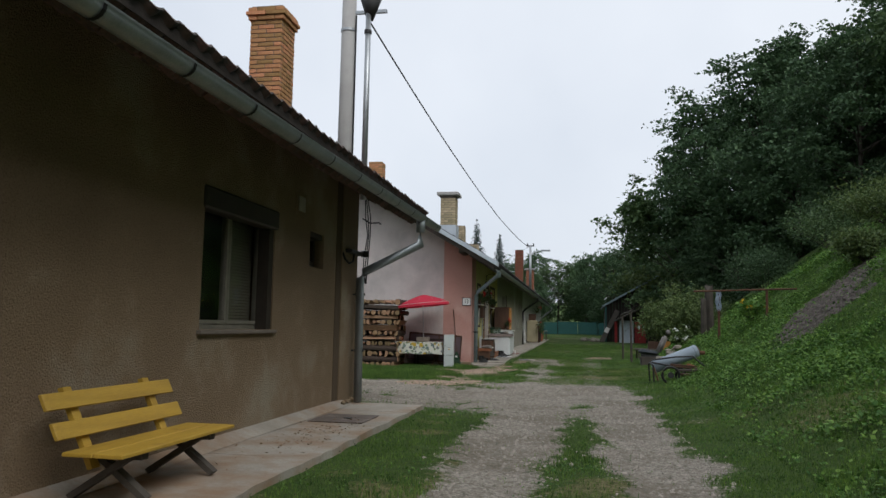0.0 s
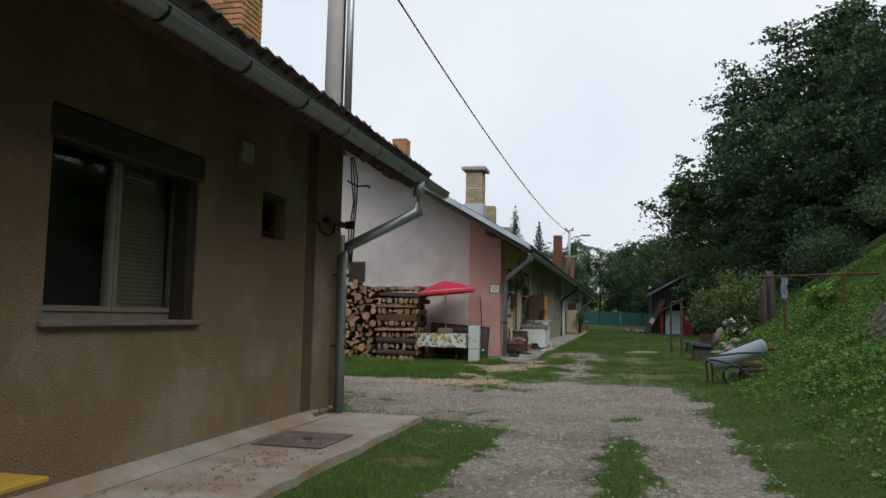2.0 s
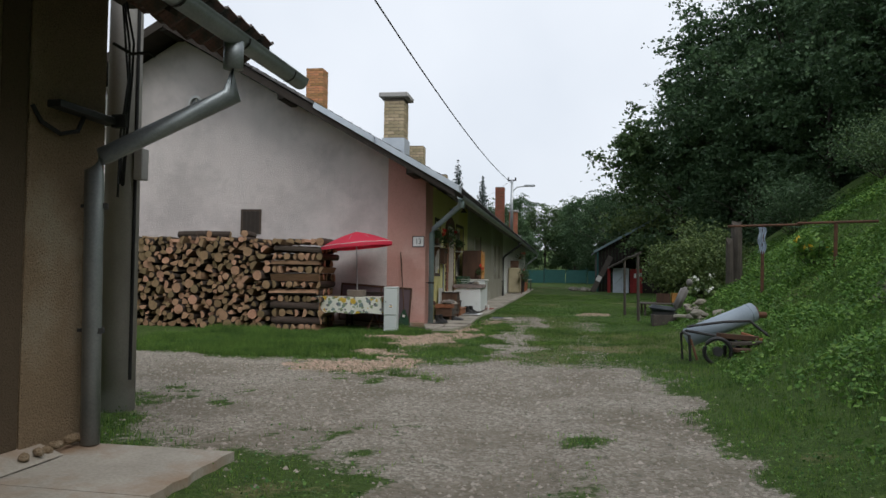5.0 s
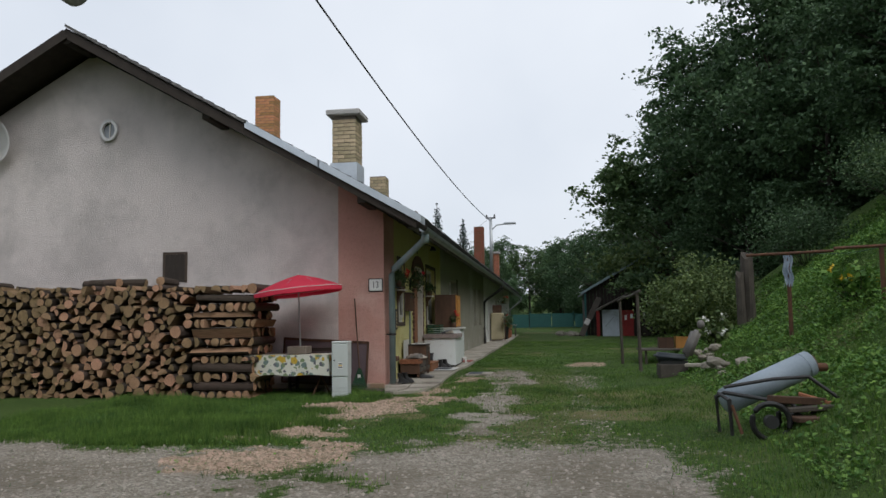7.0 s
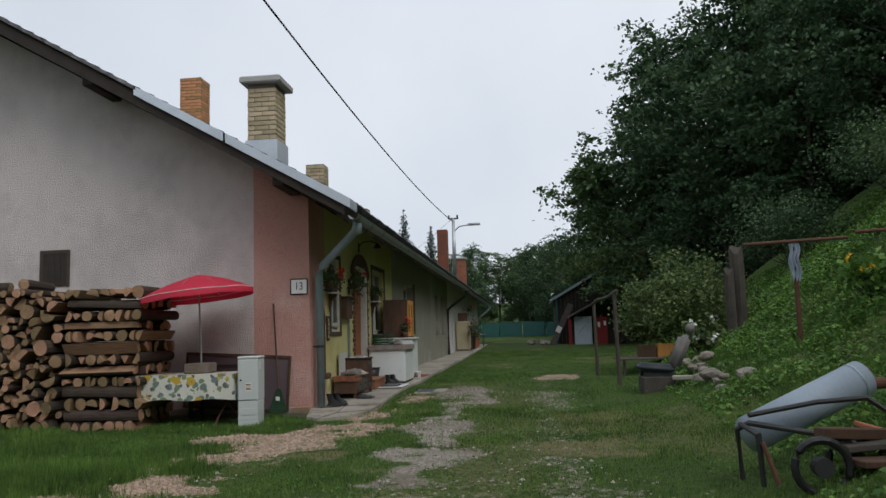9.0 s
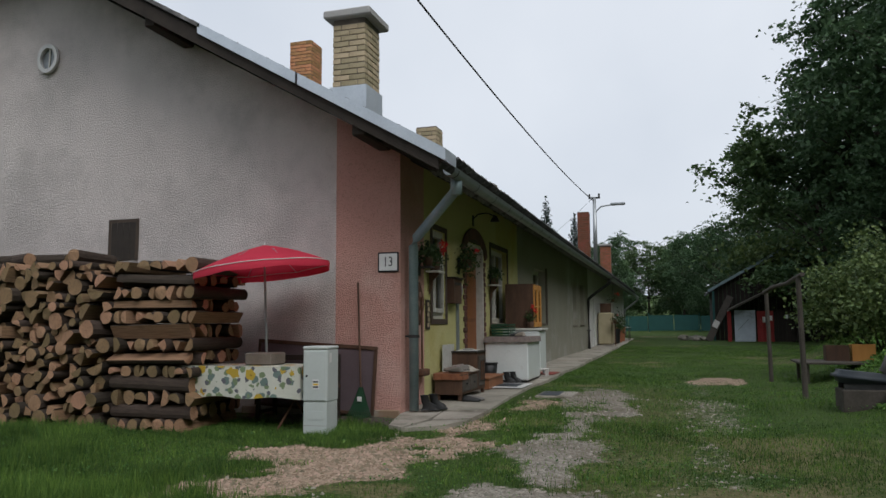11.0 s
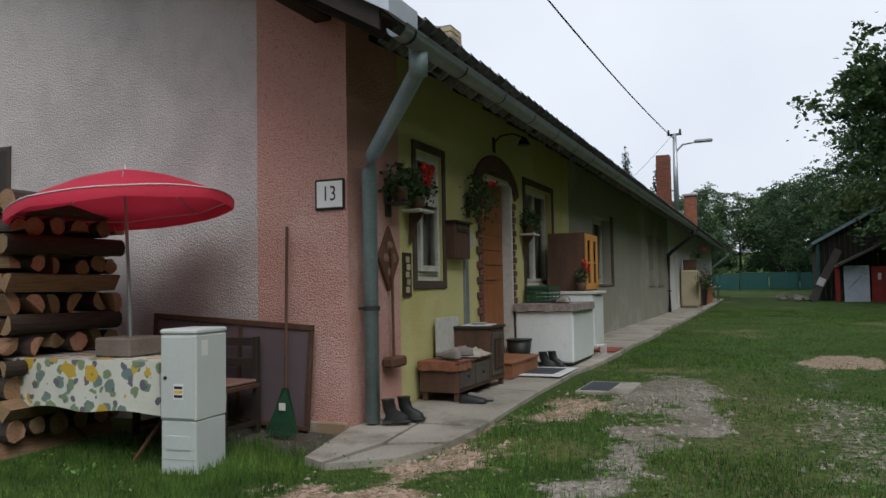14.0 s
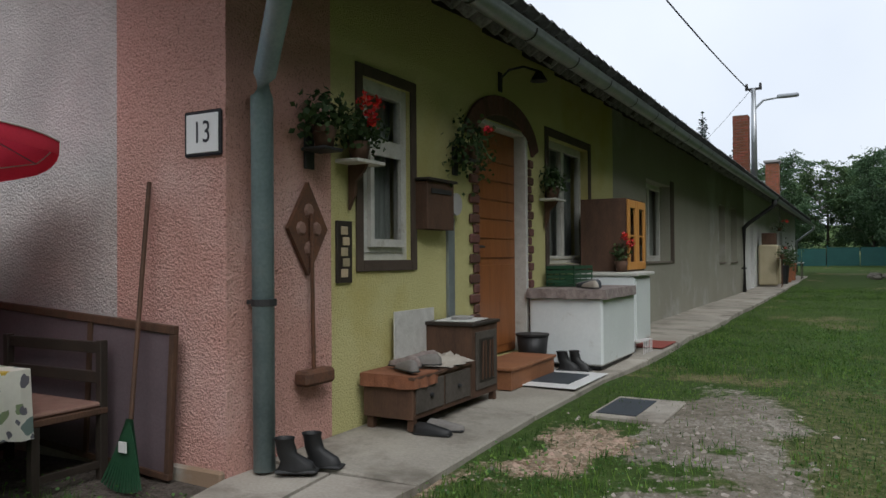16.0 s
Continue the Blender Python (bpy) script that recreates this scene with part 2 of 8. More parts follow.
def pipe(bm, pts, r, seg=12):
    """A round tube along a bent line, mitred at the bends."""
    pts = [Vector(p) for p in pts]
    rings = []
    for i, p in enumerate(pts):
        a = (p - pts[i - 1]).normalized() if i else None
        b = (pts[i + 1] - p).normalized() if i < len(pts) - 1 else None
        t = ((a or b) + (b or a)).normalized()
        k = 1 / max(0.5, t.dot(b or a))
        s = t.cross(Vector((0.3, 0.1, 1)) if abs(t.z) < 0.95 else Vector((1, 0, 0))).normalized()
        u = s.cross(t)
        rings.append([bm.verts.new(p + (s * math.cos(2 * math.pi * j / seg) + u * math.sin(2 * math.pi * j / seg)) * r * (k if 0 < i < len(pts) - 1 else 1)) for j in range(seg)])
    for ra, rb in zip(rings, rings[1:]):
        for j in range(seg):
            bm.faces.new((ra[j], ra[(j + 1) % seg], rb[(j + 1) % seg], rb[j]))
    bm.faces.new(rings[0][::-1])
    bm.faces.new(rings[-1])
    bmesh.ops.recalc_face_normals(bm, faces=bm.faces)
    return bm


def sag(p, q, drop, n=16):
    p, q = Vector(p), Vector(q)
    return [p.lerp(q, i / n) - Vector((0, 0, drop * 4 * (i / n) * (1 - i / n))) for i in range(n + 1)]


def wall_along_y(bm, xf, xb, y0, y1, z0, z1, holes):
    """A wall whose face lies at xf and back at xb, with openings (ya, yb, za, zb) that go through it."""
    ys = sorted({y0, y1, *(v for h in holes for v in h[:2])})
    zs = sorted({z0, z1, *(v for h in holes for v in h[2:])})
    solid = lambda i, j: 0 <= i < len(ys) - 1 and 0 <= j < len(zs) - 1 and not any(
        h[0] <= (ys[i] + ys[i + 1]) / 2 <= h[1] and h[2] <= (zs[j] + zs[j + 1]) / 2 <= h[3] for h in holes)
    quad = lambda *p: bm.faces.new([bm.verts.new(v) for v in p])
    for i in range(len(ys) - 1):
        for j in range(len(zs) - 1):
            if not solid(i, j):
                continue
            a, b, c, d = ys[i], ys[i + 1], zs[j], zs[j + 1]
            quad((xf, a, c), (xf, b, c), (xf, b, d), (xf, a, d))
            quad((xb, a, c), (xb, a, d), (xb, b, d), (xb, b, c))
            if not solid(i - 1, j):
                quad((xf, a, c), (xf, a, d), (xb, a, d), (xb, a, c))
            if not solid(i + 1, j):
                quad((xf, b, c), (xb, b, c), (xb, b, d), (xf, b, d))
            if not solid(i, j - 1):
                quad((xf, a, c), (xb, a, c), (xb, b, c), (xf, b, c))
            if not solid(i, j + 1):
                quad((xf, a, d), (xf, b, d), (xb, b, d), (xb, a, d))
    bmesh.ops.remove_doubles(bm, verts=bm.verts, dist=0.0005)
    bmesh.ops.recalc_face_normals(bm, faces=bm.faces)
    return bm


def sheet_x(x, y0, z0, y1, z1):
    """A single upright sheet facing +x."""
    bm = bmesh.new()
    bm.faces.new([bm.verts.new(p) for p in ((x, y0, z0), (x, y1, z0), (x, y1, z1), (x, y0, z1))])
    return bm


def prism_y(bm, outline, y0, y1):
    """An outline of (x, z) drawn out from y0 to y1."""
    a = [bm.verts.new((x, y0, z)) for x, z in outline]
    b = [bm.verts.new((x, y1, z)) for x, z in outline]
    bm.faces.new(a)
    bm.faces.new(b[::-1])
    for i in range(len(a)):
        bm.faces.new((a[i], b[i], b[(i + 1) % len(a)], a[(i + 1) % len(a)]))
    bmesh.ops.recalc_face_normals(bm, faces=bm.faces)
    return bm


# ---- the lie of the land ----
def smooth(a, b, v):
    t = np.clip((v - a) / (b - a), 0, 1)
    return t * t * (3 - 2 * t)


def lattice(i, j, seed):
    v = np.sin(i * 127.1 + j * 311.7 + seed * 74.7) * 43758.5453
    return v - np.floor(v)


def wob(x, y, s, seed=0.0):
    """Smooth fractal wobble, about -1 to 1, for arrays of places."""
    x, y = np.asarray(x, float), np.asarray(y, float)
    out, amp, f = 0.0, 1.0, s * 0.32
    for k in range(3):
        u, v = x * f + 17.3 * k, y * f - 9.1 * k
        i, j = np.floor(u), np.floor(v)
        a, b = u - i, v - j
        a, b = a * a * (3 - 2 * a), b * b * (3 - 2 * b)
        q = seed + 3.1 * k
        out = out + amp * ((lattice(i, j, q) * (1 - a) + lattice(i + 1, j, q) * a) * (1 - b) + (lattice(i, j + 1, q) * (1 - a) + lattice(i + 1, j + 1, q) * a) * b - 0.5)
        amp, f = amp * 0.55, f * 2.1
    return out * 1.7


def base_height(y):
    return 0.13 * smooth(21, 29, y) + 0.42 * smooth(36, 90, y)


def toe(y):
    return 2.0 + 0.5 * smooth(16, 24, y) + 1.0 * smooth(28, 36, y) + 6.5 * smooth(40, 56, y)


def height(x, y):
    x, y = np.asarray(x, float), np.asarray(y, float)
    d = x - toe(y)
    bank = 0.31 * np.clip(d, 0, 2.6) * smooth(-0.3, 1.6, d) + 0.72 * np.clip(d - 2.6, 0, 8.0) + 0.3 * np.clip(d - 10.6, 0, 40)
    bump = 0.10 * wob(x, y, 0.9, 1.0) * smooth(0.3, 3, d) + 0.05 * wob(x, y, 2.7, 3.0) * smooth(0.3, 2, d)
    far = 9.0 * smooth(110, 260, y)
    track = -0.035 * smooth(0.75, 0.3, np.abs(x + 0.15 - 0.02 * y)) - 0.035 * smooth(0.75, 0.3, np.abs(x - 1.45))
    return base_height(y) + bank + bump + far + track * smooth(40, 30, y) + 0.012 * wob(x, y, 3.1, 5.0)


def cover(x, y):
    """How much of the ground is bare gravel, orange chippings and dry grass at a place."""
    w1, w2, w3 = wob(x, y, 2.2, 0.4), wob(x, y, 6.5, 2.2), wob(x, y, 14.0, 4.1)
    rag = 0.20 * w1 + 0.14 * w2 + 0.12 * w3
    left = smooth(0.78, 0.3, np.abs(x - (-0.12 + 0.02 * (y - 7))) + rag)
    right = smooth(0.72, 0.24, np.abs(x - 1.42 + 0.012 * (y - 7)) + rag)
    near = smooth(21, 16.5, y + 4 * rag)
    yard = smooth(-0.5, 1.0, np.minimum(np.minimum(y - 11.8, 18.8 - y), 1.7 - x) + rag * 2.6) * (1 - 0.8 * smooth(0.35, 0.8, wob(x, y, 1.7, 9.0) + 0.5 * w3)) * smooth(-30, -20, x) * smooth(-4.8, -3.6, x + 0.9 * (y - 14.6) + 2 * rag)
    fade = smooth(26, 19, y)
    rut2 = smooth(0.5, 0.0, np.abs(x + 0.45 + 0.012 * (y - 20)) + 2.3 * rag) * smooth(34, 27.0, y) * smooth(16, 18, y) * 0.8
    rut3 = smooth(0.42, 0.05, np.abs(x - 1.08) + 1.5 * rag) * smooth(40, 30, y) * smooth(16, 18, y) * 0.42
    patch = smooth(1.0, 0.7, np.hypot((x - 1.45) / 0.55, (y - 31.8) / 1.0) + 1.6 * rag)
    gravel = np.clip(np.maximum.reduce([left * near, right * near, yard, rut2, rut3]), 0, 1)
    chips = np.maximum.reduce([
        smooth(0.95, 0.3, np.abs(x - np.interp(y, (16.5, 18.5, 20.3, 22.6, 25.0, 27.2), (-2.4, -2.7, -2.7, -2.15, -1.5, -1.42))) / np.interp(y, (16.5, 19, 22.6, 25, 27), (0.7, 0.9, 0.8, 0.5, 0.4)) * 0.8 + 2.0 * rag + 0.25 * smooth(21.3, 22.0, y) * smooth(0, 0.5, wob(x, y, 5.0, 8.3))) * smooth(16.3, 17.6, y) * smooth(27.8, 26.8, y) * smooth(-0.85, -0.05, wob(x, y, 3.4, 6.6) + 0.3 * w3),
        smooth(1.0, 0.6, np.hypot((x + 3.0) / 0.9, (y - 22.4) / 0.6) + 1.2 * rag),
        patch])
    slope = smooth(1.0, 0.75, np.hypot((x - 6.6 - 0.42 * (y - 19.5)) / 1.35, (y - 19.5) / 3.4) + 1.3 * rag)
    slope = np.maximum(slope, 0.95 * smooth(24.05, 24.45, y + 0.8 * rag) * smooth(25.4, 25.1, y) * smooth(-5.3, -4.8, x) * smooth(-2.45, -2.7, x + rag))
    dry = np.clip(smooth(-0.1, 0.8, w1 * 0.6 + w2 * 0.5) * 0.65 * smooth(4.5, 1.0, np.abs(x)) + 0.5 * smooth(0.3, 0.8, wob(x, y, 0.7, 7.0)), 0, 1)
    worn = smooth(1.5, 0.3, np.abs(x - 0.2) + 1.8 * rag) * smooth(36, 27, y) * smooth(17, 20, y)
    return gravel, np.clip(chips, 0, 1), np.maximum(dry, 0.5 * worn), slope


def ground_material():
    m = bpy.data.materials.new("ground")
    m.use_nodes = True
    n, l = m.node_tree.nodes, m.node_tree.links
    b = n["Principled BSDF"]
    co = n.new("ShaderNodeTexCoord")
    at = n.new("ShaderNodeAttribute")
    at.attribute_name = "cover"
    sep = n.new("ShaderNodeSeparateColor")
    l.new(at.outputs["Color"], sep.inputs[0])

    def noise_tex(scale, detail=5, rough=0.6):
        t = n.new("ShaderNodeTexNoise")
        t.inputs["Scale"].default_value, t.inputs["Detail"].default_value, t.inputs["Roughness"].default_value = scale, detail, rough
        l.new(co.outputs["Object"], t.inputs[0])
        return t.outputs["Fac"]

    def ramp(src, *stops):
        r = n.new("ShaderNodeValToRGB")
        while len(r.color_ramp.elements) < len(stops):
            r.color_ramp.elements.new(0.5)
        for e, (p, c) in zip(r.color_ramp.elements, stops):
            e.position, e.color = p, (*c, 1)
        l.new(src, r.inputs[0])
        return r.outputs[0]

    def mix(f, a, c):
        x = n.new("ShaderNodeMixRGB")
        l.new(f, x.inputs[0])
        l.new(a, x.inputs[1])
        l.new(c, x.inputs[2])
        return x.outputs[0]

    def edge(mask, src, width=0.5):
        """A mask with its border broken up by noise."""
        a = n.new("ShaderNodeMath")
        a.operation = "MULTIPLY_ADD"
        l.new(src, a.inputs[0])
        a.inputs[1].default_value = width
        l.new(mask, a.inputs[2])
        r = n.new("ShaderNodeMapRange")
        r.inputs["From Min"].default_value, r.inputs["From Max"].default_value = 0.35 + width / 2, 0.65 + width / 2
        l.new(a.outputs[0], r.inputs[0])
        return r.outputs[0]

    fine, mid, broad = noise_tex(90, 3), noise_tex(14, 6, 0.7), noise_tex(0.8, 4)
    vor = n.new("ShaderNodeTexVoronoi")
    vor.inputs["Scale"].default_value = 42
    l.new(co.outputs["Object"], vor.inputs["Vector"])
    vcol = n.new("ShaderNodeSeparateColor")
    l.new(vor.outputs["Color"], vcol.inputs[0])
    turf = mix(broad, ramp(mid, (0.3, (0.025, 0.05, 0.012)), (0.7, (0.06, 0.105, 0.024))), ramp(mid, (0.3, (0.035, 0.058, 0.014)), (0.7, (0.09, 0.135, 0.03))))
    straw = ramp(mid, (0.3, (0.09, 0.085, 0.035)), (0.7, (0.2, 0.18, 0.09)))
    turf = mix(edge(sep.outputs[2], mid, 0.8), turf, straw)
    stone = mix(fine, ramp(vcol.outputs[0], (0.0, (0.105, 0.09, 0.068)), (0.6, (0.265, 0.234, 0.186)), (1.0, (0.53, 0.485, 0.42))), ramp(mid, (0.35, (0.18, 0.158, 0.125)), (0.7, (0.39, 0.355, 0.3))))
    stone = mix(ramp(broad, (0.42, (0, 0, 0)), (0.6, (0.9, 0.9, 0.9))), stone, ramp(mid, (0.3, (0.11, 0.09, 0.062)), (0.7, (0.25, 0.22, 0.175))))
    chip = ramp(vcol.outputs[1], (0.0, (0.17, 0.115, 0.075)), (0.5, (0.32, 0.23, 0.16)), (1.0, (0.47, 0.37, 0.275)))
    earth = mix(fine, ramp(vcol.outputs[2], (0.0, (0.045, 0.037, 0.029)), (1.0, (0.15, 0.127, 0.105))), ramp(mid, (0.3, (0.05, 0.042, 0.035)), (0.7, (0.14, 0.12, 0.105))))
    c = mix(edge(sep.outputs[0], mid, 1.3), turf, stone)
    c = mix(edge(sep.outputs[1], mid, 1.3), c, chip)
    c = mix(edge(at.outputs["Alpha"], mid, 0.9), c, earth)
    l.new(c, b.inputs["Base Color"])
    b.inputs["Roughness"].default_value, b.inputs["Specular IOR Level"].default_value = 0.95, 0.15
    h = n.new("ShaderNodeMath")
    h.operation = "MULTIPLY_ADD"
    h.inputs[1].default_value = -0.8
    l.new(vor.outputs["Distance"], h.inputs[0])
    l.new(mid, h.inputs[2])
    bp = n.new("ShaderNodeBump")
    bp.inputs["Strength"].default_value, bp.inputs["Distance"].default_value = 0.7, 0.03
    l.new(h.outputs[0], bp.inputs["Height"])
    l.new(bp.outputs[0], b.inputs["Normal"])
    return m


M_GROUND = ground_material()


# ---- ground ----
def build_ground():
    xs = np.concatenate([[-900, -400, -200, -120, -80, -55, -40, -30, -24, -19, -16, -14], np.arange(-12, 9, 0.1), np.arange(9, 16, 0.4), [17, 19, 22, 26, 31, 38, 46, 56, 70, 100, 160, 300, 900]])
    ys = np.concatenate([[-900, -300, -100, -50, -30, -20, -12, -8, -6, -4, -2, 0, 2], np.arange(3, 27, 0.1), np.arange(27, 45, 0.25), np.arange(45, 80, 1.0), np.arange(80, 130, 4), [140, 160, 180, 210, 240, 270, 320, 420, 700, 1500]])
    X, Y = np.meshgrid(xs, ys)
    Z = height(X, Y)
    nx, ny = len(xs), len(ys)
    co = np.stack([X, Y, Z], -1).reshape(-1, 3)
    i = (np.arange(ny - 1)[:, None] * nx + np.arange(nx - 1)[None]).ravel()
    faces = np.stack([i, i + 1, i + nx + 1, i + nx], 1)
    me = bpy.data.meshes.new("ground")
    me.vertices.add(len(co))
    me.vertices.foreach_set("co", co.ravel())
    me.loops.add(faces.size)
    me.loops.foreach_set("vertex_index", faces.ravel().astype(np.int32))
    me.polygons.add(len(faces))
    me.polygons.foreach_set("loop_start", np.arange(0, faces.size, 4, dtype=np.int32))
    me.update(calc_edges=True)
    me.validate()
    me.shade_smooth()
    g, c, d, s = cover(X.ravel(), Y.ravel())
    col = me.color_attributes.new("cover", "FLOAT_COLOR", "POINT")
    col.data.foreach_set("color", np.stack([g, c, d, s], 1).astype(np.float32).ravel())
    me.materials.append(M_GROUND)
    tagged(new("ground", me), "grassy lane with gravel wheel tracks and a weedy bank", "ground", "", "structure")


build_ground()

# ---- house one: beige roughcast, tiled eaves ----
W1, END1 = -2.965, 12.33            # wall face, gable end
WIN1, HOLE1 = (7.15, 8.92, 1.24, 2.62), (10.12, 10.69, 2.10, 2.60)
PITCH = 0.573


def pitched_roof(y0, y1, eave_x, eave_z, ridge_x, thick, name, mat_under, label):
    far_x = 2 * ridge_x - eave_x
    rz = eave_z + PITCH * (eave_x - ridge_x)
    bm = bmesh.new()
    prism_y(bm, [(eave_x, eave_z), (ridge_x, rz), (far_x, eave_z), (far_x, eave_z - thick), (ridge_x, rz - thick), (eave_x, eave_z - thick)], y0, y1)
    return setting(name, bm, mat_under, label)


bm = wall_along_y(bmesh.new(), W1, W1 - 0.4, -14, END1, -0.3, 3.85, [WIN1, HOLE1])
wall_a = setting("wall_east_house_one", bm, M_BEIGE, "beige roughcast house wall, stained and patched")
bm = bmesh.new()
prism_y(bm, [(W1 - 0.4, -0.3), (W1 - 0.4, 3.85), (-9.4, 7.5), (-15.5, 3.85), (-15.5, -0.3)], END1 - 0.4, END1 - 0.003)
setting("wall_gable_house_one", bm, M_BEIGE, "beige roughcast gable wall")
bm = bmesh.new()
box(bm, -15.9, -14, -0.3, -15.5, END1, 3.85)
box(bm, -15.5, -14.4, -0.3, W1, -14, 3.85)
setting("wall_back_house_one", bm, M_BEIGE, "beige roughcast wall")
pitched_roof(-14.5, 13.1, -1.95, 3.26, -9.4, 0.09, "roof_house_one", M_DARKWOOD, "pitched roof on dark boards")

# ---- house two: long low row ----
W2, G2, END2 = -2.83, 25.04, 70.0
HOLES2 = [(26.40, 27.08, 1.37, 2.74), (28.32, 29.55, 0.36, 2.75), (30.2, 31.7, 1.3, 2.82), (34.9, 36.8, 1.3, 2.74), (42.7, 43.7, 1.22, 2.76), (44.8, 46.0, 1.22, 2.8), (49.2, 50.1, 0.28, 2.4), (55.5, 56.8, 1.2, 2.6), (60, 61.2, 0.3, 2.5)]
for nm, a, b2, mt, lab in (("wall_pink_corner", G2, 26.03, M_PINK, "pink roughcast corner of the house"), ("wall_yellow", 26.03, 32.9, M_YELLOW, "yellow-green roughcast house front"),
                           ("wall_grey", 32.9, 47.6, M_GREY, "grey-beige plaster house front"), ("wall_white", 47.6, END2, M_WHITE, "whitewashed house front")):
    setting(nm, wall_along_y(bmesh.new(), W2, W2 - 0.45, a + (0.45 if a == G2 else 0), b2, -0.2, 3.95, [h for h in HOLES2 if a <= h[0] < b2]), mt, lab)
bm = bmesh.new()
prism_y(bm, [(-3.78, -0.2), (-3.78, 4.2), (-9.36, 7.35), (-15.9, 3.65), (-15.9, -0.2)], G2, G2 + 0.45)
setting("wall_gable", bm, M_GABLE, "weathered grey-white roughcast gable wall")
bm = bmesh.new()
prism_y(bm, [(W2, -0.2), (W2, 3.66), (-3.78, 4.2), (-3.78, -0.2)], G2, G2 + 0.45)
setting("wall_gable_corner", bm, M_PINK, "pink painted roughcast corner strip")
setting("trim_plinth", boxes((-5.2, G2 - 0.05, -0.2, W2 - 0.003, G2 - 0.003, 0.16), bevel=0.012), M_CONCRETE, "rough cement plinth along the gable foot")
bm = boxes((-15.9, G2 + 0.45, -0.2, -15.5, END2, 3.8), (-15.5, END2 - 0.4, -0.2, W2 - 0.45, END2, 4))
setting("wall_back", bm, M_GABLE, "plastered back walls")
pitched_roof(24.1, END2 + 0.6, -1.98, 3.37, -9.36, 0.09, "roof_house_two", M_DARKWOOD, "long pitched roof on dark boards")

# pavements
pa = tagged(new("pavement_house_one"), "cracked concrete apron along the house wall", "pavement", "", "structure")
arnd = random.Random(23)
yy = 0.0
while yy < 12.0:
    ln = min(arnd.uniform(1.4, 2.6), 12.1 - yy)
    n = 8
    bm = bmesh.new()
    dz = arnd.uniform(-0.006, 0.004)
    top = [bm.verts.new((W1, yy, 0.085 + dz)), bm.verts.new((W1, yy + ln - 0.012, 0.085 + dz))]
    out = [bm.verts.new((-1.73 + arnd.uniform(-0.035, 0.015), yy + (ln - 0.012) * (1 - k / n), 0.078 + dz + arnd.uniform(-0.008, 0.004))) for k in range(n + 1)]
    low = [bm.verts.new((v.co.x + arnd.uniform(-0.01, 0.03), v.co.y, -0.2)) for v in out]
    bm.faces.new([top[0], top[1], *out])
    for k in range(n):
        bm.faces.new((out[k], low[k], low[k + 1], out[k + 1]))
    e0, e1 = bm.verts.new((W1, yy, -0.2)), bm.verts.new((W1, yy + ln - 0.012, -0.2))
    bm.faces.new((top[0], out[-1], low[-1], e0))
    bm.faces.new((top[1], e1, low[0], out[0]))
    bmesh.ops.recalc_face_normals(bm, faces=bm.faces)
    part("slab", bm, M_CONCRETE, pa)
    yy += ln


def pave_z(y):
    return 0.13 + (y - 24.3) / 5.7 * 0.08 if y < 30 else 0.21 + (y - 30) * 0.002 if y < 45 else 0.24 + (y - 45) * 0.0064


pv = tagged(new("pavement_house_two"), "worn grey concrete pavement slabs before the house", "pavement", "", "structure")
prnd = random.Random(17)
for outline in (((-2.83, 25.02), (-2.60, 24.0), (-2.42, 23.94), (-2.28, 24.62), (-2.36, 25.4), (-2.83, 25.4)), ((-2.40, 23.95), (-1.98, 24.25), (-1.80, 24.75), (-2.26, 24.60)),
                ((-2.27, 24.63), (-1.80, 24.78), (-1.76, 25.4), (-2.35, 25.4))):
    bm = bmesh.new()
    mx, my = sum(p[0] for p in outline) / len(outline), sum(p[1] for p in outline) / len(outline)
    dz = prnd.uniform(-0.03, -0.012)
    up = [bm.verts.new((mx + (x - mx) * 0.98, my + (y - my) * 0.98, pave_z(y) + dz + prnd.uniform(-0.012, 0.004))) for x, y in outline]
    dn = [bm.verts.new((v.co.x, v.co.y, -0.2)) for v in up]
    bm.faces.new(up)
    for k in range(len(up)):
        bm.faces.new((up[k], dn[k], dn[(k + 1) % len(up)], up[(k + 1) % len(up)]))
    bmesh.ops.recalc_face_normals(bm, faces=bm.faces)
    part("slab", bm, M_PAVE2, pv)
yy, xb = 25.41, -1.77
while yy < 70:
    ln = prnd.uniform(1.0, 1.9) if yy < 45 else 3.0
    y1 = min(70.0, yy + ln - 0.014)
    xa = xb
    xb = -1.79 + prnd.uniform(-0.05, 0.03)
    bm = bmesh.new()
    dz = prnd.uniform(-0.008, 0.006)
    v = [bm.verts.new(p) for p in ((W2, yy, pave_z(yy) + dz), (xa, yy, pave_z(yy) + dz - 0.012), (xb, y1, pave_z(y1) + dz - 0.012), (W2, y1, pave_z(y1) + dz),
                                   (W2, yy, -0.2), (xa, yy, -0.2), (xb, y1, -0.2), (W2, y1, -0.2))]
    for f in ((0, 1, 2, 3), (4, 5, 1, 0), (5, 6, 2, 1), (6, 7, 3, 2), (7, 4, 0, 3)):
        bm.faces.new([v[k] for k in f])
    bmesh.ops.bevel(bm, geom=bm.edges[:], offset=0.012, segments=1, affect="EDGES")
    part("slab", bm, M_PAVE2, pv)
    yy += ln


# ---- roofs: tiles, gutters, verge ----



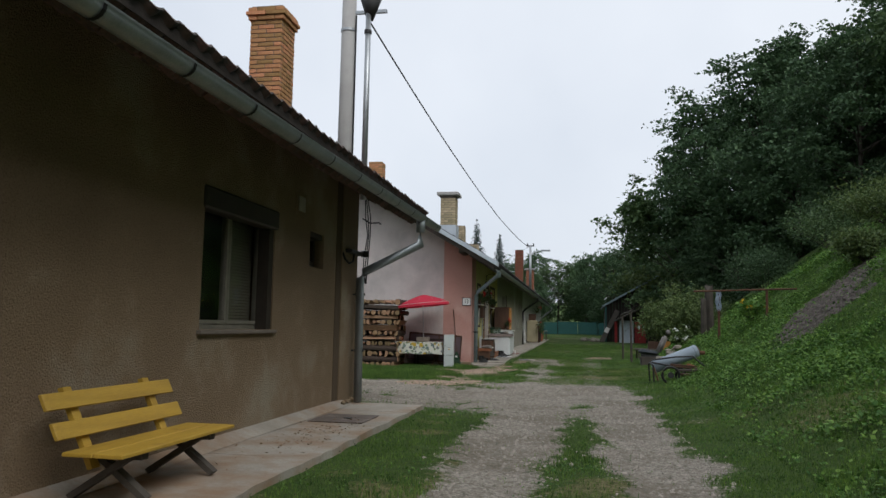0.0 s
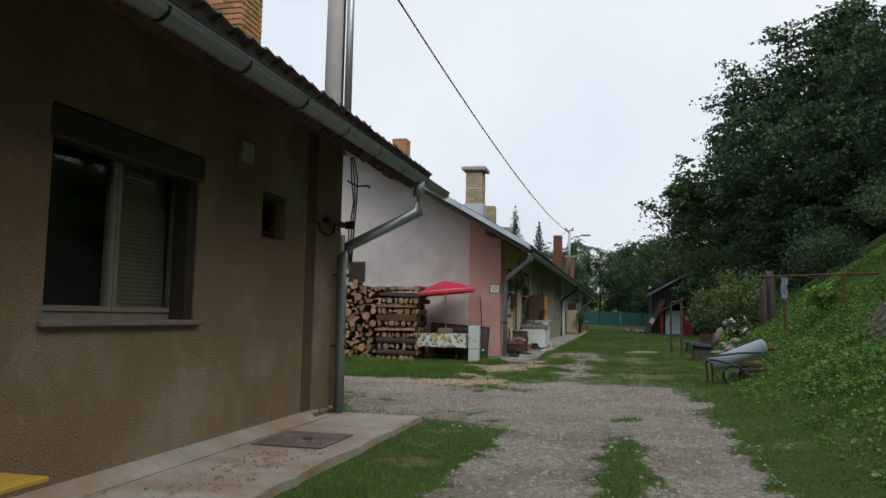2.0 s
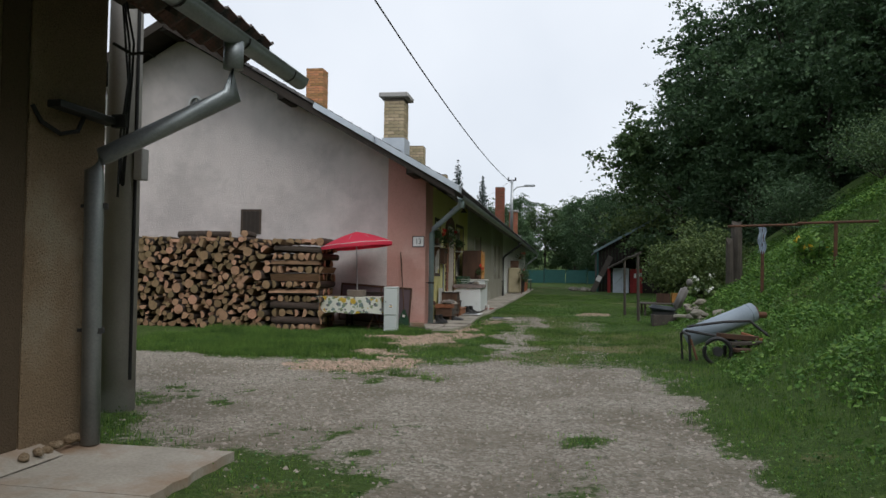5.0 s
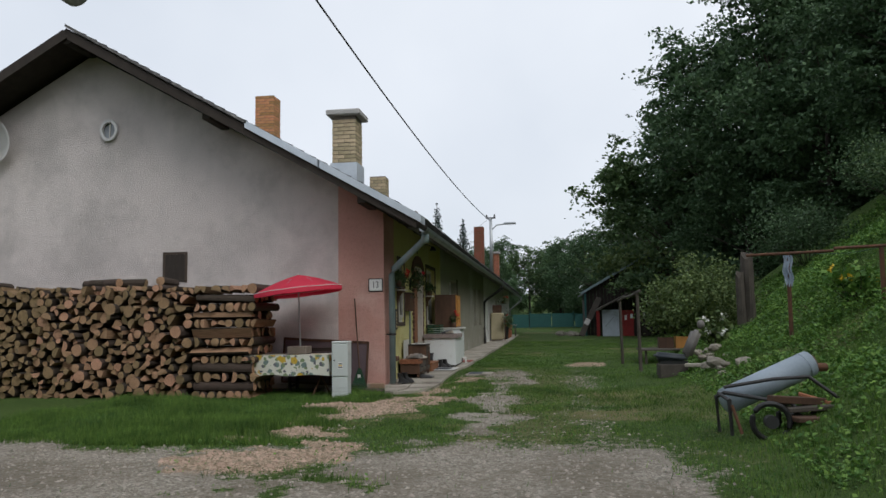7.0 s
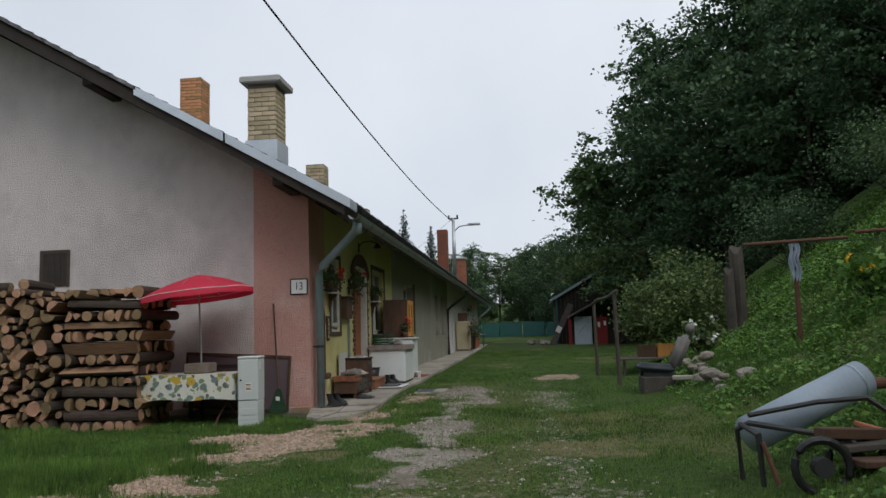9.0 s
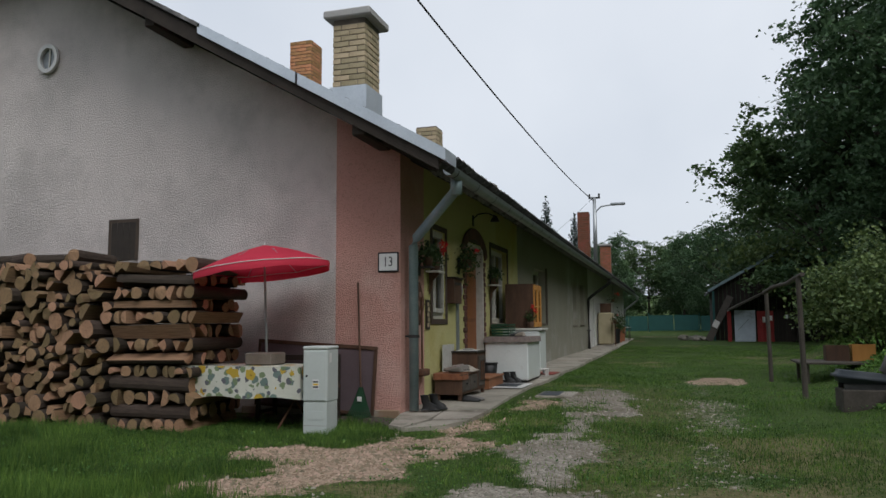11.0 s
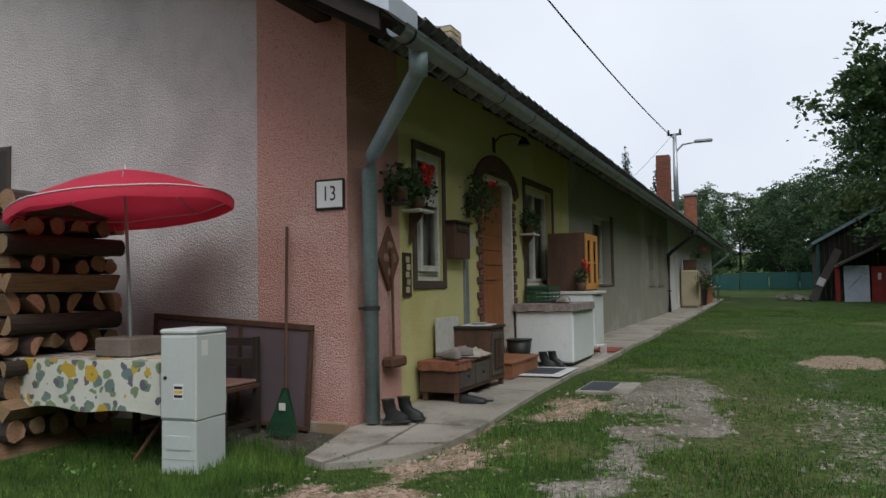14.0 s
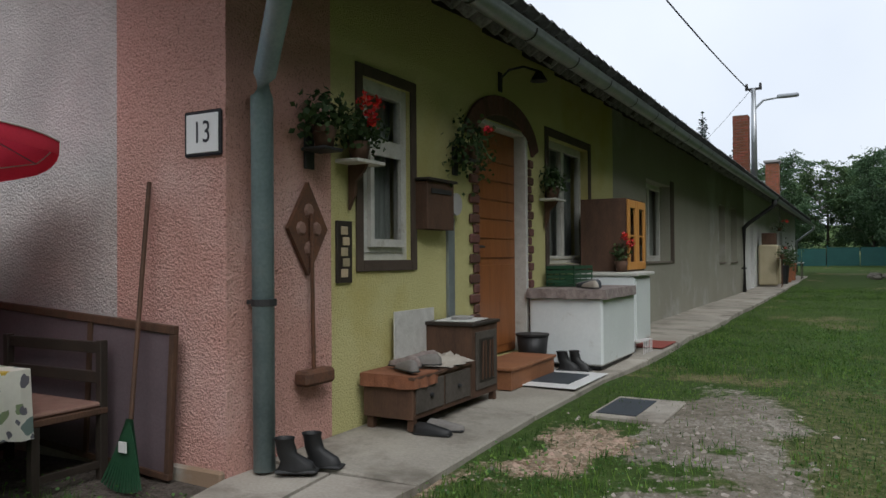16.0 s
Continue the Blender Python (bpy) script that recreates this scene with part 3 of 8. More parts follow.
def tile_mesh(name, w, l, mat, wave=0.022):
    """One interlocking roof tile with a raised roll; its lower edge lies at v = 0."""
    bm = bmesh.new()
    n = 6
    top, bot = [], []
    for k, v in enumerate((0.0, l)):
        top.append([bm.verts.new((v, (i / n - 0.5) * w, 0.03 + wave * math.cos(2 * math.pi * i / n))) for i in range(n + 1)])
        bot.append([bm.verts.new((v, (i / n - 0.5) * w, 0.008 + wave * math.cos(2 * math.pi * i / n))) for i in range(n + 1)])
    for i in range(n):
        bm.faces.new((top[0][i], top[0][i + 1], top[1][i + 1], top[1][i]))
        bm.faces.new((bot[0][i], bot[1][i], bot[1][i + 1], bot[0][i + 1]))
        bm.faces.new((bot[0][i], bot[0][i + 1], top[0][i + 1], top[0][i]))
    for i in (0, n):
        bm.faces.new((bot[0][i], top[0][i], top[1][i], bot[1][i]))
    bmesh.ops.recalc_face_normals(bm, faces=bm.faces)
    me = bpy.data.meshes.new(name)
    bm.to_mesh(me)
    bm.free()
    me.materials.append(mat)
    return me


def tiles(roof, y0, y1, eave_x, eave_z, w, l, rows, mat, limit, rnd):
    """Rows of single tiles from the eaves upward; the rest of the slope is one joined sheet of tiles."""
    me = tile_mesh("roof_tile", w, l, mat)
    lean = math.atan(PITCH)
    count = 0
    n = int((y1 - y0) / w)
    for r in range(rows):
        for i in range(n):
            if count >= limit:
                return
            s = r * (l - 0.08)
            y = y1 - (i + 0.5) * w
            ob = new("roof_tile", me)
            ob.parent = roof
            up = 0.012 + 0.008 * r * 0 + rnd.uniform(-0.006, 0.012)
            ob.matrix_basis = Matrix.Translation((eave_x - s * math.cos(lean), y, eave_z + s * math.sin(lean) + up)) @ Euler((rnd.gauss(0, 0.02), lean + rnd.gauss(0.05, 0.02), math.pi + rnd.gauss(0, 0.02))).to_matrix().to_4x4()
            count += 1


def tile_sheet(name, y0, y1, eave_x, eave_z, ridge_x, start, w, l, mat, label, parent):
    lean = math.atan(PITCH)
    run = (eave_x - ridge_x) / math.cos(lean)
    base = [(0, -0.5), (0, -0.15), (0, 0.15), (0, 0.5)]
    verts, faces = [], []
    s = start
    while s < run:
        for i in range(int((y1 - y0) / w)):
            y = y1 - (i + 0.5) * w
            k = len(verts)
            for v, lift in ((s, 0.045), (min(run, s + l), 0.012)):
                for _, u in base:
                    b = 0.02 * math.cos(2 * math.pi * u)
                    verts.append((eave_x - v * math.cos(lean) + (lift - b) * math.sin(lean) * 0, y + u * w, eave_z + v * math.sin(lean) + lift - b))
            for q in range(3):
                faces.append((k + q, k + q + 1, k + q + 5, k + q + 4))
        s += l - 0.08
    ob = raw(name, verts, faces, mat)
    ob.parent = parent
    tagged(ob, label, "", "", "stuff")
    return ob


def gutter(name, y0, y1, x, z0, z1, r, mat, bracket_step, label):
    """A half-round gutter with rolled front lip, joint sleeves and strap brackets."""
    g = thing(name, label, "gutter", (x, y0, z0))
    L, dz = y1 - y0, z1 - z0
    bm = bmesh.new()
    n = 12
    prof = [(r * math.cos(math.pi + math.pi * i / n), r * math.sin(math.pi + math.pi * i / n)) for i in range(n + 1)]
    prof += [(r + 0.012, 0.012), (r - 0.004, 0.016)]
    inner = [((r - 0.006) * math.cos(math.pi + math.pi * i / n), (r - 0.006) * math.sin(math.pi + math.pi * i / n)) for i in range(n, -1, -1)]
    prof += inner
    a = [bm.verts.new((px, 0, pz)) for px, pz in prof]
    b = [bm.verts.new((px, L, pz + dz)) for px, pz in prof]
    for i in range(len(prof)):
        j = (i + 1) % len(prof)
        bm.faces.new((a[i], b[i], b[j], a[j]))
    bmesh.ops.recalc_face_normals(bm, faces=bm.faces)
    part("trough", bm, mat, g, smooth=True)
    for k in range(int(L / bracket_step) + 1):
        y = min(L - 0.05, 0.15 + k * bracket_step)
        bm = bmesh.new()
        rr = r + 0.006
        pr = [(rr * math.cos(math.pi + math.pi * i / 8), rr * math.sin(math.pi + math.pi * i / 8)) for i in range(9)]
        ring = []
        for yy in (-0.016, 0.016):
            ring.append([bm.verts.new((px, y + yy, pz + dz * y / L)) for px, pz in pr])
        for i in range(8):
            bm.faces.new((ring[0][i], ring[1][i], ring[1][i + 1], ring[0][i + 1]))
        bmesh.ops.solidify(bm, geom=bm.faces[:], thickness=0.005)
        bmesh.ops.recalc_face_normals(bm, faces=bm.faces)
        part("bracket", bm, M_DARKMETAL, g)
    return g


M_DARKMETAL = material("dark_strap_metal", (0.06, 0.06, 0.06), rough=0.6, metal=0.5, bump=0.1)
M_RUST = material("rusty_iron", (0.16, 0.07, 0.035), (0.06, 0.035, 0.025), rough=0.85, scale=8, fine=60, bump=0.3)
M_POLE = material("pole_concrete", (0.42, 0.41, 0.39), (0.32, 0.31, 0.3), rough=0.85, scale=3, fine=50, bump=0.15)
M_GALV = material("galvanised_steel", (0.45, 0.47, 0.48), (0.34, 0.36, 0.37), rough=0.4, metal=0.7, scale=4, bump=0.05)
M_CABLE = material("black_cable", (0.015, 0.015, 0.015), rough=0.7, bump=0)
M_PALEPAINT = material("old_white_paint", (0.6, 0.59, 0.55), (0.42, 0.41, 0.37), rough=0.6, scale=12, fine=60, bump=0.2, stain=(0.3, 0.27, 0.22), stain_scale=6, stain_cut=0.64)
M_DARKFRAME = material("dark_brown_frame", (0.04, 0.03, 0.022), (0.022, 0.017, 0.013), rough=0.6, scale=8, fine=60, bump=0.2)
M_BLIND = material("ribbed_blind", (0.24, 0.22, 0.165), (0.18, 0.165, 0.125), rough=0.7, scale=3, fine=30, bump=0.1)
M_BROWNBAND = material("brown_painted_surround", (0.085, 0.062, 0.045), (0.05, 0.036, 0.027), rough=0.8, scale=6, fine=60, bump=0.3)
M_DOORWOOD = material("varnished_orange_wood", (0.31, 0.115, 0.035), (0.19, 0.066, 0.02), rough=0.42, scale=3, fine=20, bump=0.12, stretch=(5, 5, 0.5))
M_DARKBRICK = material("brown_painted_brick", (0.14, 0.065, 0.05), (0.08, 0.038, 0.03), rough=0.75, scale=8, fine=60, bump=0.4, per_piece=0.2)
M_CURTAIN = material("net_curtain", (0.34, 0.36, 0.34), (0.15, 0.165, 0.155), rough=0.9, scale=4, fine=40, bump=0.2, stretch=(6, 6, 0.6))

rnd = random.Random(3)
roof_a, roof_b = bpy.data.objects["roof_house_one"], bpy.data.objects["roof_house_two"]
gutter("gutter", -4.0, 13.58, -1.85, 2.9, 3.09, 0.078, M_ZINC, 0.95, "weathered zinc gutter along the tiled eaves")
gutter("gutter", 24.08, 47.2, -1.85, 3.14, 3.18, 0.08, M_ZINC, 1.0, "open-ended zinc gutter along the eaves of the row")
gutter("gutter", 47.4, 70.2, -1.85, 3.14, 3.10, 0.08, M_ZINC, 1.4, "zinc gutter along the far part of the eaves")


def downpipe(name, pts, r, mat, clips, label):
    g = thing(name, label, "downpipe", pts[-1])
    o = Vector(pts[-1])
    part("tube", pipe(bmesh.new(), [Vector(p) - o for p in pts], r, 14), mat, g, smooth=True)
    for c in clips:
        bm = rod(bmesh.new(), Vector((pts[-1][0], pts[-1][1], c - 0.02)) - o, Vector((pts[-1][0], pts[-1][1], c + 0.02)) - o, r + 0.012, seg=16)
        box(bm, -r - 0.06, -0.012, c - o.z - 0.012, -r, 0.012, c - o.z + 0.012)
        part("clip", bm, M_DARKMETAL, g)
    # sleeve where the pipe meets the gutter outlet
    bm = rod(bmesh.new(), Vector(pts[0]) - o + Vector((0, 0, 0.02)), Vector(pts[0]) - o - Vector((0, 0, 0.2)), r + 0.01, r + 0.008, 14)
    part("outlet", bm, mat, g, smooth=True)
    return g


downpipe("downpipe", [(-1.86, 12.22, 3.03), (-1.86, 12.21, 2.63), (-2.72, 11.98, 2.16), (-2.785, 11.97, 2.04), (-2.79, 12.02, 0.09)], 0.065, M_ZINC, (0.9, 1.8), "weathered zinc downpipe with a long slanting elbow")
downpipe("downpipe", [(-1.88, 24.5, 3.1), (-1.92, 24.58, 2.96), (-2.64, 25.16, 2.46), (-2.70, 25.20, 2.34), (-2.70, 25.21, 0.14)], 0.064, M_ZINC_PAINT, (1.127,), "blue-green weathered metal downpipe at the house corner")
downpipe("downpipe", [(-1.86, 46.9, 3.1), (-1.9, 46.9, 2.9), (-2.6, 46.9, 2.4), (-2.74, 46.9, 2.25), (-2.74, 46.9, 0.24)], 0.06, M_DARKMETAL, (1.0,), "dark downpipe between two parts of the row")
downpipe("downpipe", [(-1.86, 69.9, 3.05), (-1.9, 69.9, 2.85), (-2.6, 69.9, 2.3), (-2.74, 69.9, 2.2), (-2.74, 69.9, 0.4)], 0.06, M_GALV, (1.0,), "bright zinc downpipe at the end of the row")

# gable verge of house two: sheet, boards and purlin ends
lean = math.atan(PITCH)


def verge_strip(x0, x1, y0, y1, lift, thick):
    z = lambda x: 3.37 + PITCH * (-1.98 - x) + lift
    bm = bmesh.new()
    v = [bm.verts.new(p) for p in ((x0, y0, z(x0)), (x1, y0, z(x1)), (x1, y1, z(x1)), (x0, y1, z(x0)), (x0, y0, z(x0) - thick), (x1, y0, z(x1) - thick), (x1, y1, z(x1) - thick), (x0, y1, z(x0) - thick))]
    for f in ((0, 1, 2, 3), (7, 6, 5, 4), (0, 4, 5, 1), (1, 5, 6, 2), (2, 6, 7, 3), (3, 7, 4, 0)):
        bm.faces.new([v[k] for k in f])
    bmesh.ops.recalc_face_normals(bm, faces=bm.faces)
    return bm


for a, b3 in ((-1.9, -3.9), (-3.9, -5.4), (-5.4, -7.0), (-7.0, -9.36)):
    ob = part("verge_sheet", verge_strip(a + (0.02 if a > -2 else 0.03), b3, 24.03, 24.5, 0.075, 0.15 if a > -5 else 0.06), M_FLASH if a > -5 else M_TILE2, roof_b)
part("bargeboard", verge_strip(-1.98, -9.36, 24.07, 24.1, -0.03, 0.2), M_DARKWOOD, roof_b)
zf = lambda x: 3.30 + PITCH * (-1.98 + 18.72 + x)
bm = bmesh.new()
beam(bm, (-9.36, 24.08, 7.47), (-16.6, 24.08, 7.47 - PITCH * 7.24), 0.06, 0.2)
part("bargeboard", bm, M_DARKWOOD, roof_b)
for x, ln in ((-3.05, 0.9), (-6.25, 0.9), (-9.36, 0.9), (-12.4, 0.9)):
    z = 3.30 + PITCH * (-1.98 - max(x, -18.72 - x)) - 0.15
    bm = boxes((x - 0.09, 24.12, z - 0.1, x + 0.09, G2 - 0.004, z + 0.08), bevel=0.015)
    part("purlin", bm, M_DARKWOOD, roof_b)
for k in range(46):
    y = 24.5 + k * 1.0
    bm = bmesh.new()
    beam(bm, (-2.12, y, 3.26), (W2 + 0.01, y, 3.26 + PITCH * 0.7), 0.09, 0.13)
    part("rafter", bm, M_DARKWOOD, roof_b)
for k in range(17):
    y = -3.5 + k * 1.02
    bm = bmesh.new()
    beam(bm, (-2.08, y, 3.16), (W1 + 0.01, y, 3.16 + PITCH * 0.88), 0.09, 0.13)
    part("rafter", bm, M_DARKWOOD, roof_a)
for x in (-3.2, -6.2, -9.4):
    z = 3.26 + PITCH * (-1.95 - x) - 0.24
    part("purlin", boxes((x - 0.08, END1 + 0.004, z - 0.1, x + 0.08, 13.08, z + 0.1), bevel=0.015), M_DARKWOOD, roof_a)


# ---- chimneys ----
def chimney(at, w, d, h, mat, cap, label, course=0.075, brick=0.25, flash=False, flare=False, ruin=None):
    """A brick stack of single bricks round a mortar core, with its cap."""
    c = thing("chimney", label, "chimney", at)
    part("core", boxes((-w / 2 + 0.012, -d / 2 + 0.012, -0.6, w / 2 - 0.012, d / 2 - 0.012, h)), M_MORTAR, c)
    meshes = {}
    rr = random.Random(int(at[1] * 10))

    def lay(x0, y0, x1, y1, z):
        key = (round(x1 - x0, 3), round(y1 - y0, 3))
        if key not in meshes:
            bm = boxes((-key[0] / 2, -key[1] / 2, 0, key[0] / 2, key[1] / 2, course - 0.012), bevel=0.006)
            me = bpy.data.meshes.new("brick")
            bm.to_mesh(me)
            bm.free()
            me.materials.append(mat)
            meshes[key] = me
        ob = new("brick", meshes[key])
        ob.parent = c
        ob.location = ((x0 + x1) / 2 + rr.uniform(-0.003, 0.003), (y0 + y1) / 2 + rr.uniform(-0.003, 0.003), z)
        ob.rotation_euler = (0, 0, rr.gauss(0, 0.01))
    for k in range(int(h / course)):
        z, t = k * course, 0.1
        grow = 0.035 * (1 if flare and k >= int(h / course) - 3 else 0) + 0.03 * (1 if flare and k == int(h / course) - 2 else 0)
        W, D = w / 2 + grow, d / 2 + grow
        n = max(2, round(w / brick))
        cuts = [-W + 2 * W * i / n for i in range(n + 1)] if k % 2 == 0 else [-W] + [-W + 2 * W * (i + 0.5) / n for i in range(n)] + [W]
        for a, b in zip(cuts, cuts[1:]):
            lay(a + 0.005, -D, b - 0.005, -D + t, z)
            lay(a + 0.005, D - t, b - 0.005, D, z)
        n = max(2, round(d / brick))
        cy = [-D + t + 0.005 + (2 * D - 2 * t - 0.01) * i / n for i in range(n + 1)]
        for a, b in zip(cy, cy[1:]):
            lay(W - t, a, W, b - 0.006, z)
            lay(-W, a, -W + t, b - 0.006, z)
    if cap:
        part("cap", boxes((-w / 2 - cap, -d / 2 - cap, h, w / 2 + cap, d / 2 + cap, h + 0.12), bevel=0.02), M_POLE, c, "grey concrete cap slab")
    if flash:
        bm = bmesh.new()
        box(bm, -w / 2 - 0.03, -d / 2 - 0.03, -0.5, w / 2 + 0.03, d / 2 + 0.03, 0.24)
        part("flashing", bm, M_FLASH, c, "bright sheet-metal flashing at its foot")
    return c


chimney((-4.42, 11.9, 4.45), 0.56, 0.58, 2.12, M_BRICK, 0, "orange brick chimney with a corbelled crumbling top", flare=True)
chimney((-3.74, 25.62, 4.5), 0.52, 0.56, 1.26, M_BRICK_Y, 0.11, "yellow brick chimney with grey concrete cap and metal flashing", course=0.085, flash=True)
chimney((-8.35, 32.8, 7.0), 0.62, 0.62, 1.62, M_BRICK, 0, "sooty orange brick chimney near the ridge", course=0.09)
chimney((-4.1, 30.2, 4.4), 0.45, 0.45, 0.95, M_BRICK_Y, 0, "short pale brick chimney on the roof", course=0.085)
chimney((-4.4, 36.5, 4.5), 0.5, 0.5, 0.8, M_BRICK_Y, 0, "short pale brick chimney on the roof", course=0.085)
chimney((-3.34, 51.3, 4.1), 0.54, 0.54, 2.42, material("rusty_red_brick", (0.24, 0.08, 0.04), (0.12, 0.045, 0.03), rough=0.9, per_piece=0.2, scale=4, bump=0.4), 0, "tall rust-red brick chimney of the row", course=0.1)
chimney((-3.36, 63.0, 4.2), 0.62, 0.62, 1.85, material("bright_red_brick", (0.36, 0.14, 0.08), (0.25, 0.09, 0.05), rough=0.9, per_piece=0.2, scale=4, bump=0.4), 0.08, "red brick chimney with a flared top", course=0.1)


# ---- windows and doors ----
def window(name, hole, xf, depth, mat_frame, sashes, label, sill=None, blind=None, surround=None, inside=None, ajar=False):
    """A framed window set back in its opening: frame, sashes, panes, sill, blind or curtain behind."""
    y0, y1, z0, z1 = hole
    w = tagged(new(name), label, "window", "", "structure")
    w.location = (xf, y0, z0)
    W, H = y1 - y0, z1 - z0
    f = 0.055
    part("frame", boxes((-depth - 0.07, 0, 0, -depth, f, H), (-depth - 0.07, W - f, 0, -depth, W, H), (-depth - 0.07, f, 0, -depth, W - f, f), (-depth - 0.07, f, H - f, -depth, W - f, H)), mat_frame, w)
    n = sashes
    for i in range(n):
        a, b = f + (W - 2 * f) * i / n + 0.004, f + (W - 2 * f) * (i + 1) / n - 0.004
        s = 0.045
        sash = part("sash", boxes((-depth - 0.055, a, f + 0.004, -depth + 0.012, a + s, H - f - 0.004), (-depth - 0.055, b - s, f + 0.004, -depth + 0.012, b, H - f - 0.004),
                                  (-depth - 0.055, a + s, f + 0.004, -depth + 0.012, b - s, f + s), (-depth - 0.055, a + s, H - f - s, -depth + 0.012, b - s, H - f - 0.004)), mat_frame, w)
        pane = part("pane", sheet_x(-depth - 0.022, a + s, f + s, b - s, H - f - s), M_GLASS, sash)
        pane.visible_shadow = False
    if blind:
        bm = bmesh.new()
        k = 0
        while f + k * 0.035 < H - f:
            box(bm, -depth - 0.115, f + (W * 0.5 if blind == "half" else 0), f + k * 0.035, -depth - 0.10, W - f, f + k * 0.035 + 0.031)
            k += 1
        part("blind", bm, M_BLIND, w, "ribbed pale roller blind")
    if inside:
        bm = bmesh.new()
        ny = 24
        vs = [[bm.verts.new((-depth - 0.14 + 0.018 * math.sin(i * 1.9), f + (W - 2 * f) * i / ny, zz)) for i in range(ny + 1)] for zz in (f, H - f)]
        for i in range(ny):
            bm.faces.new((vs[0][i], vs[0][i + 1], vs[1][i + 1], vs[1][i]))
        part("curtain", bm, inside, w, "hanging net curtain", True)
    # black sheet in place of the unlit room behind the panes
    part("dark_room_sheet", boxes((-depth - 0.36, -0.2, -0.2, -depth - 0.33, W + 0.2, H + 0.2)), M_BLACK, w)
    if sill:
        part("sill", boxes((-depth, -0.05, -0.045, sill, W + 0.05, -0.003), bevel=0.006), M_MORTAR, w)
    if surround:
        t, p = surround
        part("surround", boxes((0.002, -t, -t, p, 0, H + t), (0.002, W, -t, p, W + t, H + t), (0.002, 0, H, p, W, H + t), (0.002, 0, -t, p, W, 0), bevel=0.004), M_BROWNBAND, w, "brown painted band round the window")
    return w


w1 = window("window_1", WIN1, W1, 0.17, material("grey_brown_frame_paint", (0.24, 0.225, 0.18), (0.16, 0.15, 0.12), rough=0.6, scale=8, bump=0.15), 2, "wide old window with shutter box and blind", sill=0.05, blind="half")
part("shutter_box", boxes((-0.165, -0.03, WIN1[3] - WIN1[2] - 0.17, 0.03, WIN1[1] - WIN1[0] + 0.05, WIN1[3] - WIN1[2] + 0.06), bevel=0.02), M_DARKFRAME, w1, "dark shutter box under the lintel")
part("shutter_guide", boxes((-0.16, WIN1[1] - WIN1[0] - 0.13, 0.0, -0.02, WIN1[1] - WIN1[0] - 0.002, 1.2)), M_DARKFRAME, w1)
w2 = window("window_2", HOLE1, W1, 0.14, M_DARKFRAME, 1, "small dark pantry window in the roughcast wall")
part("lintel", boxes((-0.135, 0, 0.42, -0.03, 0.56, 0.5)), M_DARKFRAME, w2)

setting("trim_pilaster", boxes((W1 + 0.002, 11.50, -0.1, W1 + 0.022, 12.32, 3.6), bevel=0.008), M_BEIGE, "shallow plaster strip at the house corner")
# dark upright band on the wall, built as a thin raised strip
setting("trim_chase", boxes((W1 + 0.002, 11.25, 0.16, W1 + 0.010, 11.49, 3.5), bevel=0.003), render_coat("dark_brown_plaster", (0.115, 0.085, 0.055), (0.08, 0.058, 0.038), lump=58, bump=0.4), "dark brown plaster strip down the wall")
bm = bmesh.new()
v = [bm.verts.new(p) for p in ((W1, -6, 0.085), (W1 + 0.2, -6, 0.088), (W1 + 0.2, 11.7, 0.088), (W1, 11.7, 0.085), (W1 + 0.003, 11.7, 0.16), (W1 + 0.003, -6, 0.16))]
bm.faces.new((v[0], v[3], v[4], v[5]))
bm.faces.new((v[5], v[4], v[2], v[1]))
setting("trim_fillet", bm, M_CONCRETE, "cement fillet at the foot of the wall")

window("window_3", HOLES2[0], W2, 0.035, M_PALEPAINT, 1, "narrow white-painted window with a brown surround", inside=M_CURTAIN, surround=(0.085, 0.02), sill=0.0)
wo = bpy.data.objects["window_3"]
part("transom", boxes((-0.10, 0.055, 0.86, -0.020, 0.625, 0.93)), M_PALEPAINT, wo)
part("inner_sash", boxes((-0.020, 0.10, 0.10, 0.012, 0.15, 0.86), (-0.020, 0.53, 0.10, 0.012, 0.58, 0.86), (-0.020, 0.15, 0.10, 0.012, 0.53, 0.16), (-0.020, 0.15, 0.80, 0.012, 0.53, 0.86)), M_PALEPAINT, wo, "inner sash with peeling paint")
window("window_4", HOLES2[2], W2, 0.1, M_PALEPAINT, 2, "kitchen window in a brown surround beside the door", inside=M_CURTAIN, surround=(0.10, 0.02), sill=0.05)
for i, hl in enumerate((HOLES2[3], HOLES2[4], HOLES2[5], HOLES2[7])):
    window("window_%d" % (5 + i), hl, W2, 0.2, M_PALEPAINT, 2, "plain casement window of the row", sill=0.03, inside=M_CURTAIN)
setting("trim_reveal", boxes((W2 + 0.002, 36.8, 1.25, W2 + 0.015, 37.1, 2.85)), M_BROWNBAND, "dark band beside the window")

# front door with quoins and arch
door = tagged(new("door_1"), "closed orange-brown wooden front door in a brick arch", "door", "", "structure")
door.location = (W2, 28.32, 0.36)
part("leaf", boxes((-0.16, 0.07, 0.02, -0.115, 1.16, 2.34), bevel=0.004), M_DOORWOOD, door)
part("jamb", boxes((-0.2, 0.0, 0, -0.06, 0.065, 2.39), bevel=0.005), M_DOORWOOD, door)
part("jamb", boxes((-0.2, 1.165, 0, 0.018, 1.23, 2.39), bevel=0.005), M_PALEPAINT, door, "pale grey painted door jamb")
part("head", boxes((-0.2, 0.065, 2.345, 0.0, 1.165, 2.39), bevel=0.005), M_PALEPAINT, door)
bm = bmesh.new()
for k in range(6):
    box(bm, -0.112, 0.12, 1.02 + k * 0.2, -0.098, 1.1, 1.02 + k * 0.2 + 0.19, bevel=0.006)
part("upper_panel", bm, M_DOORWOOD, door)
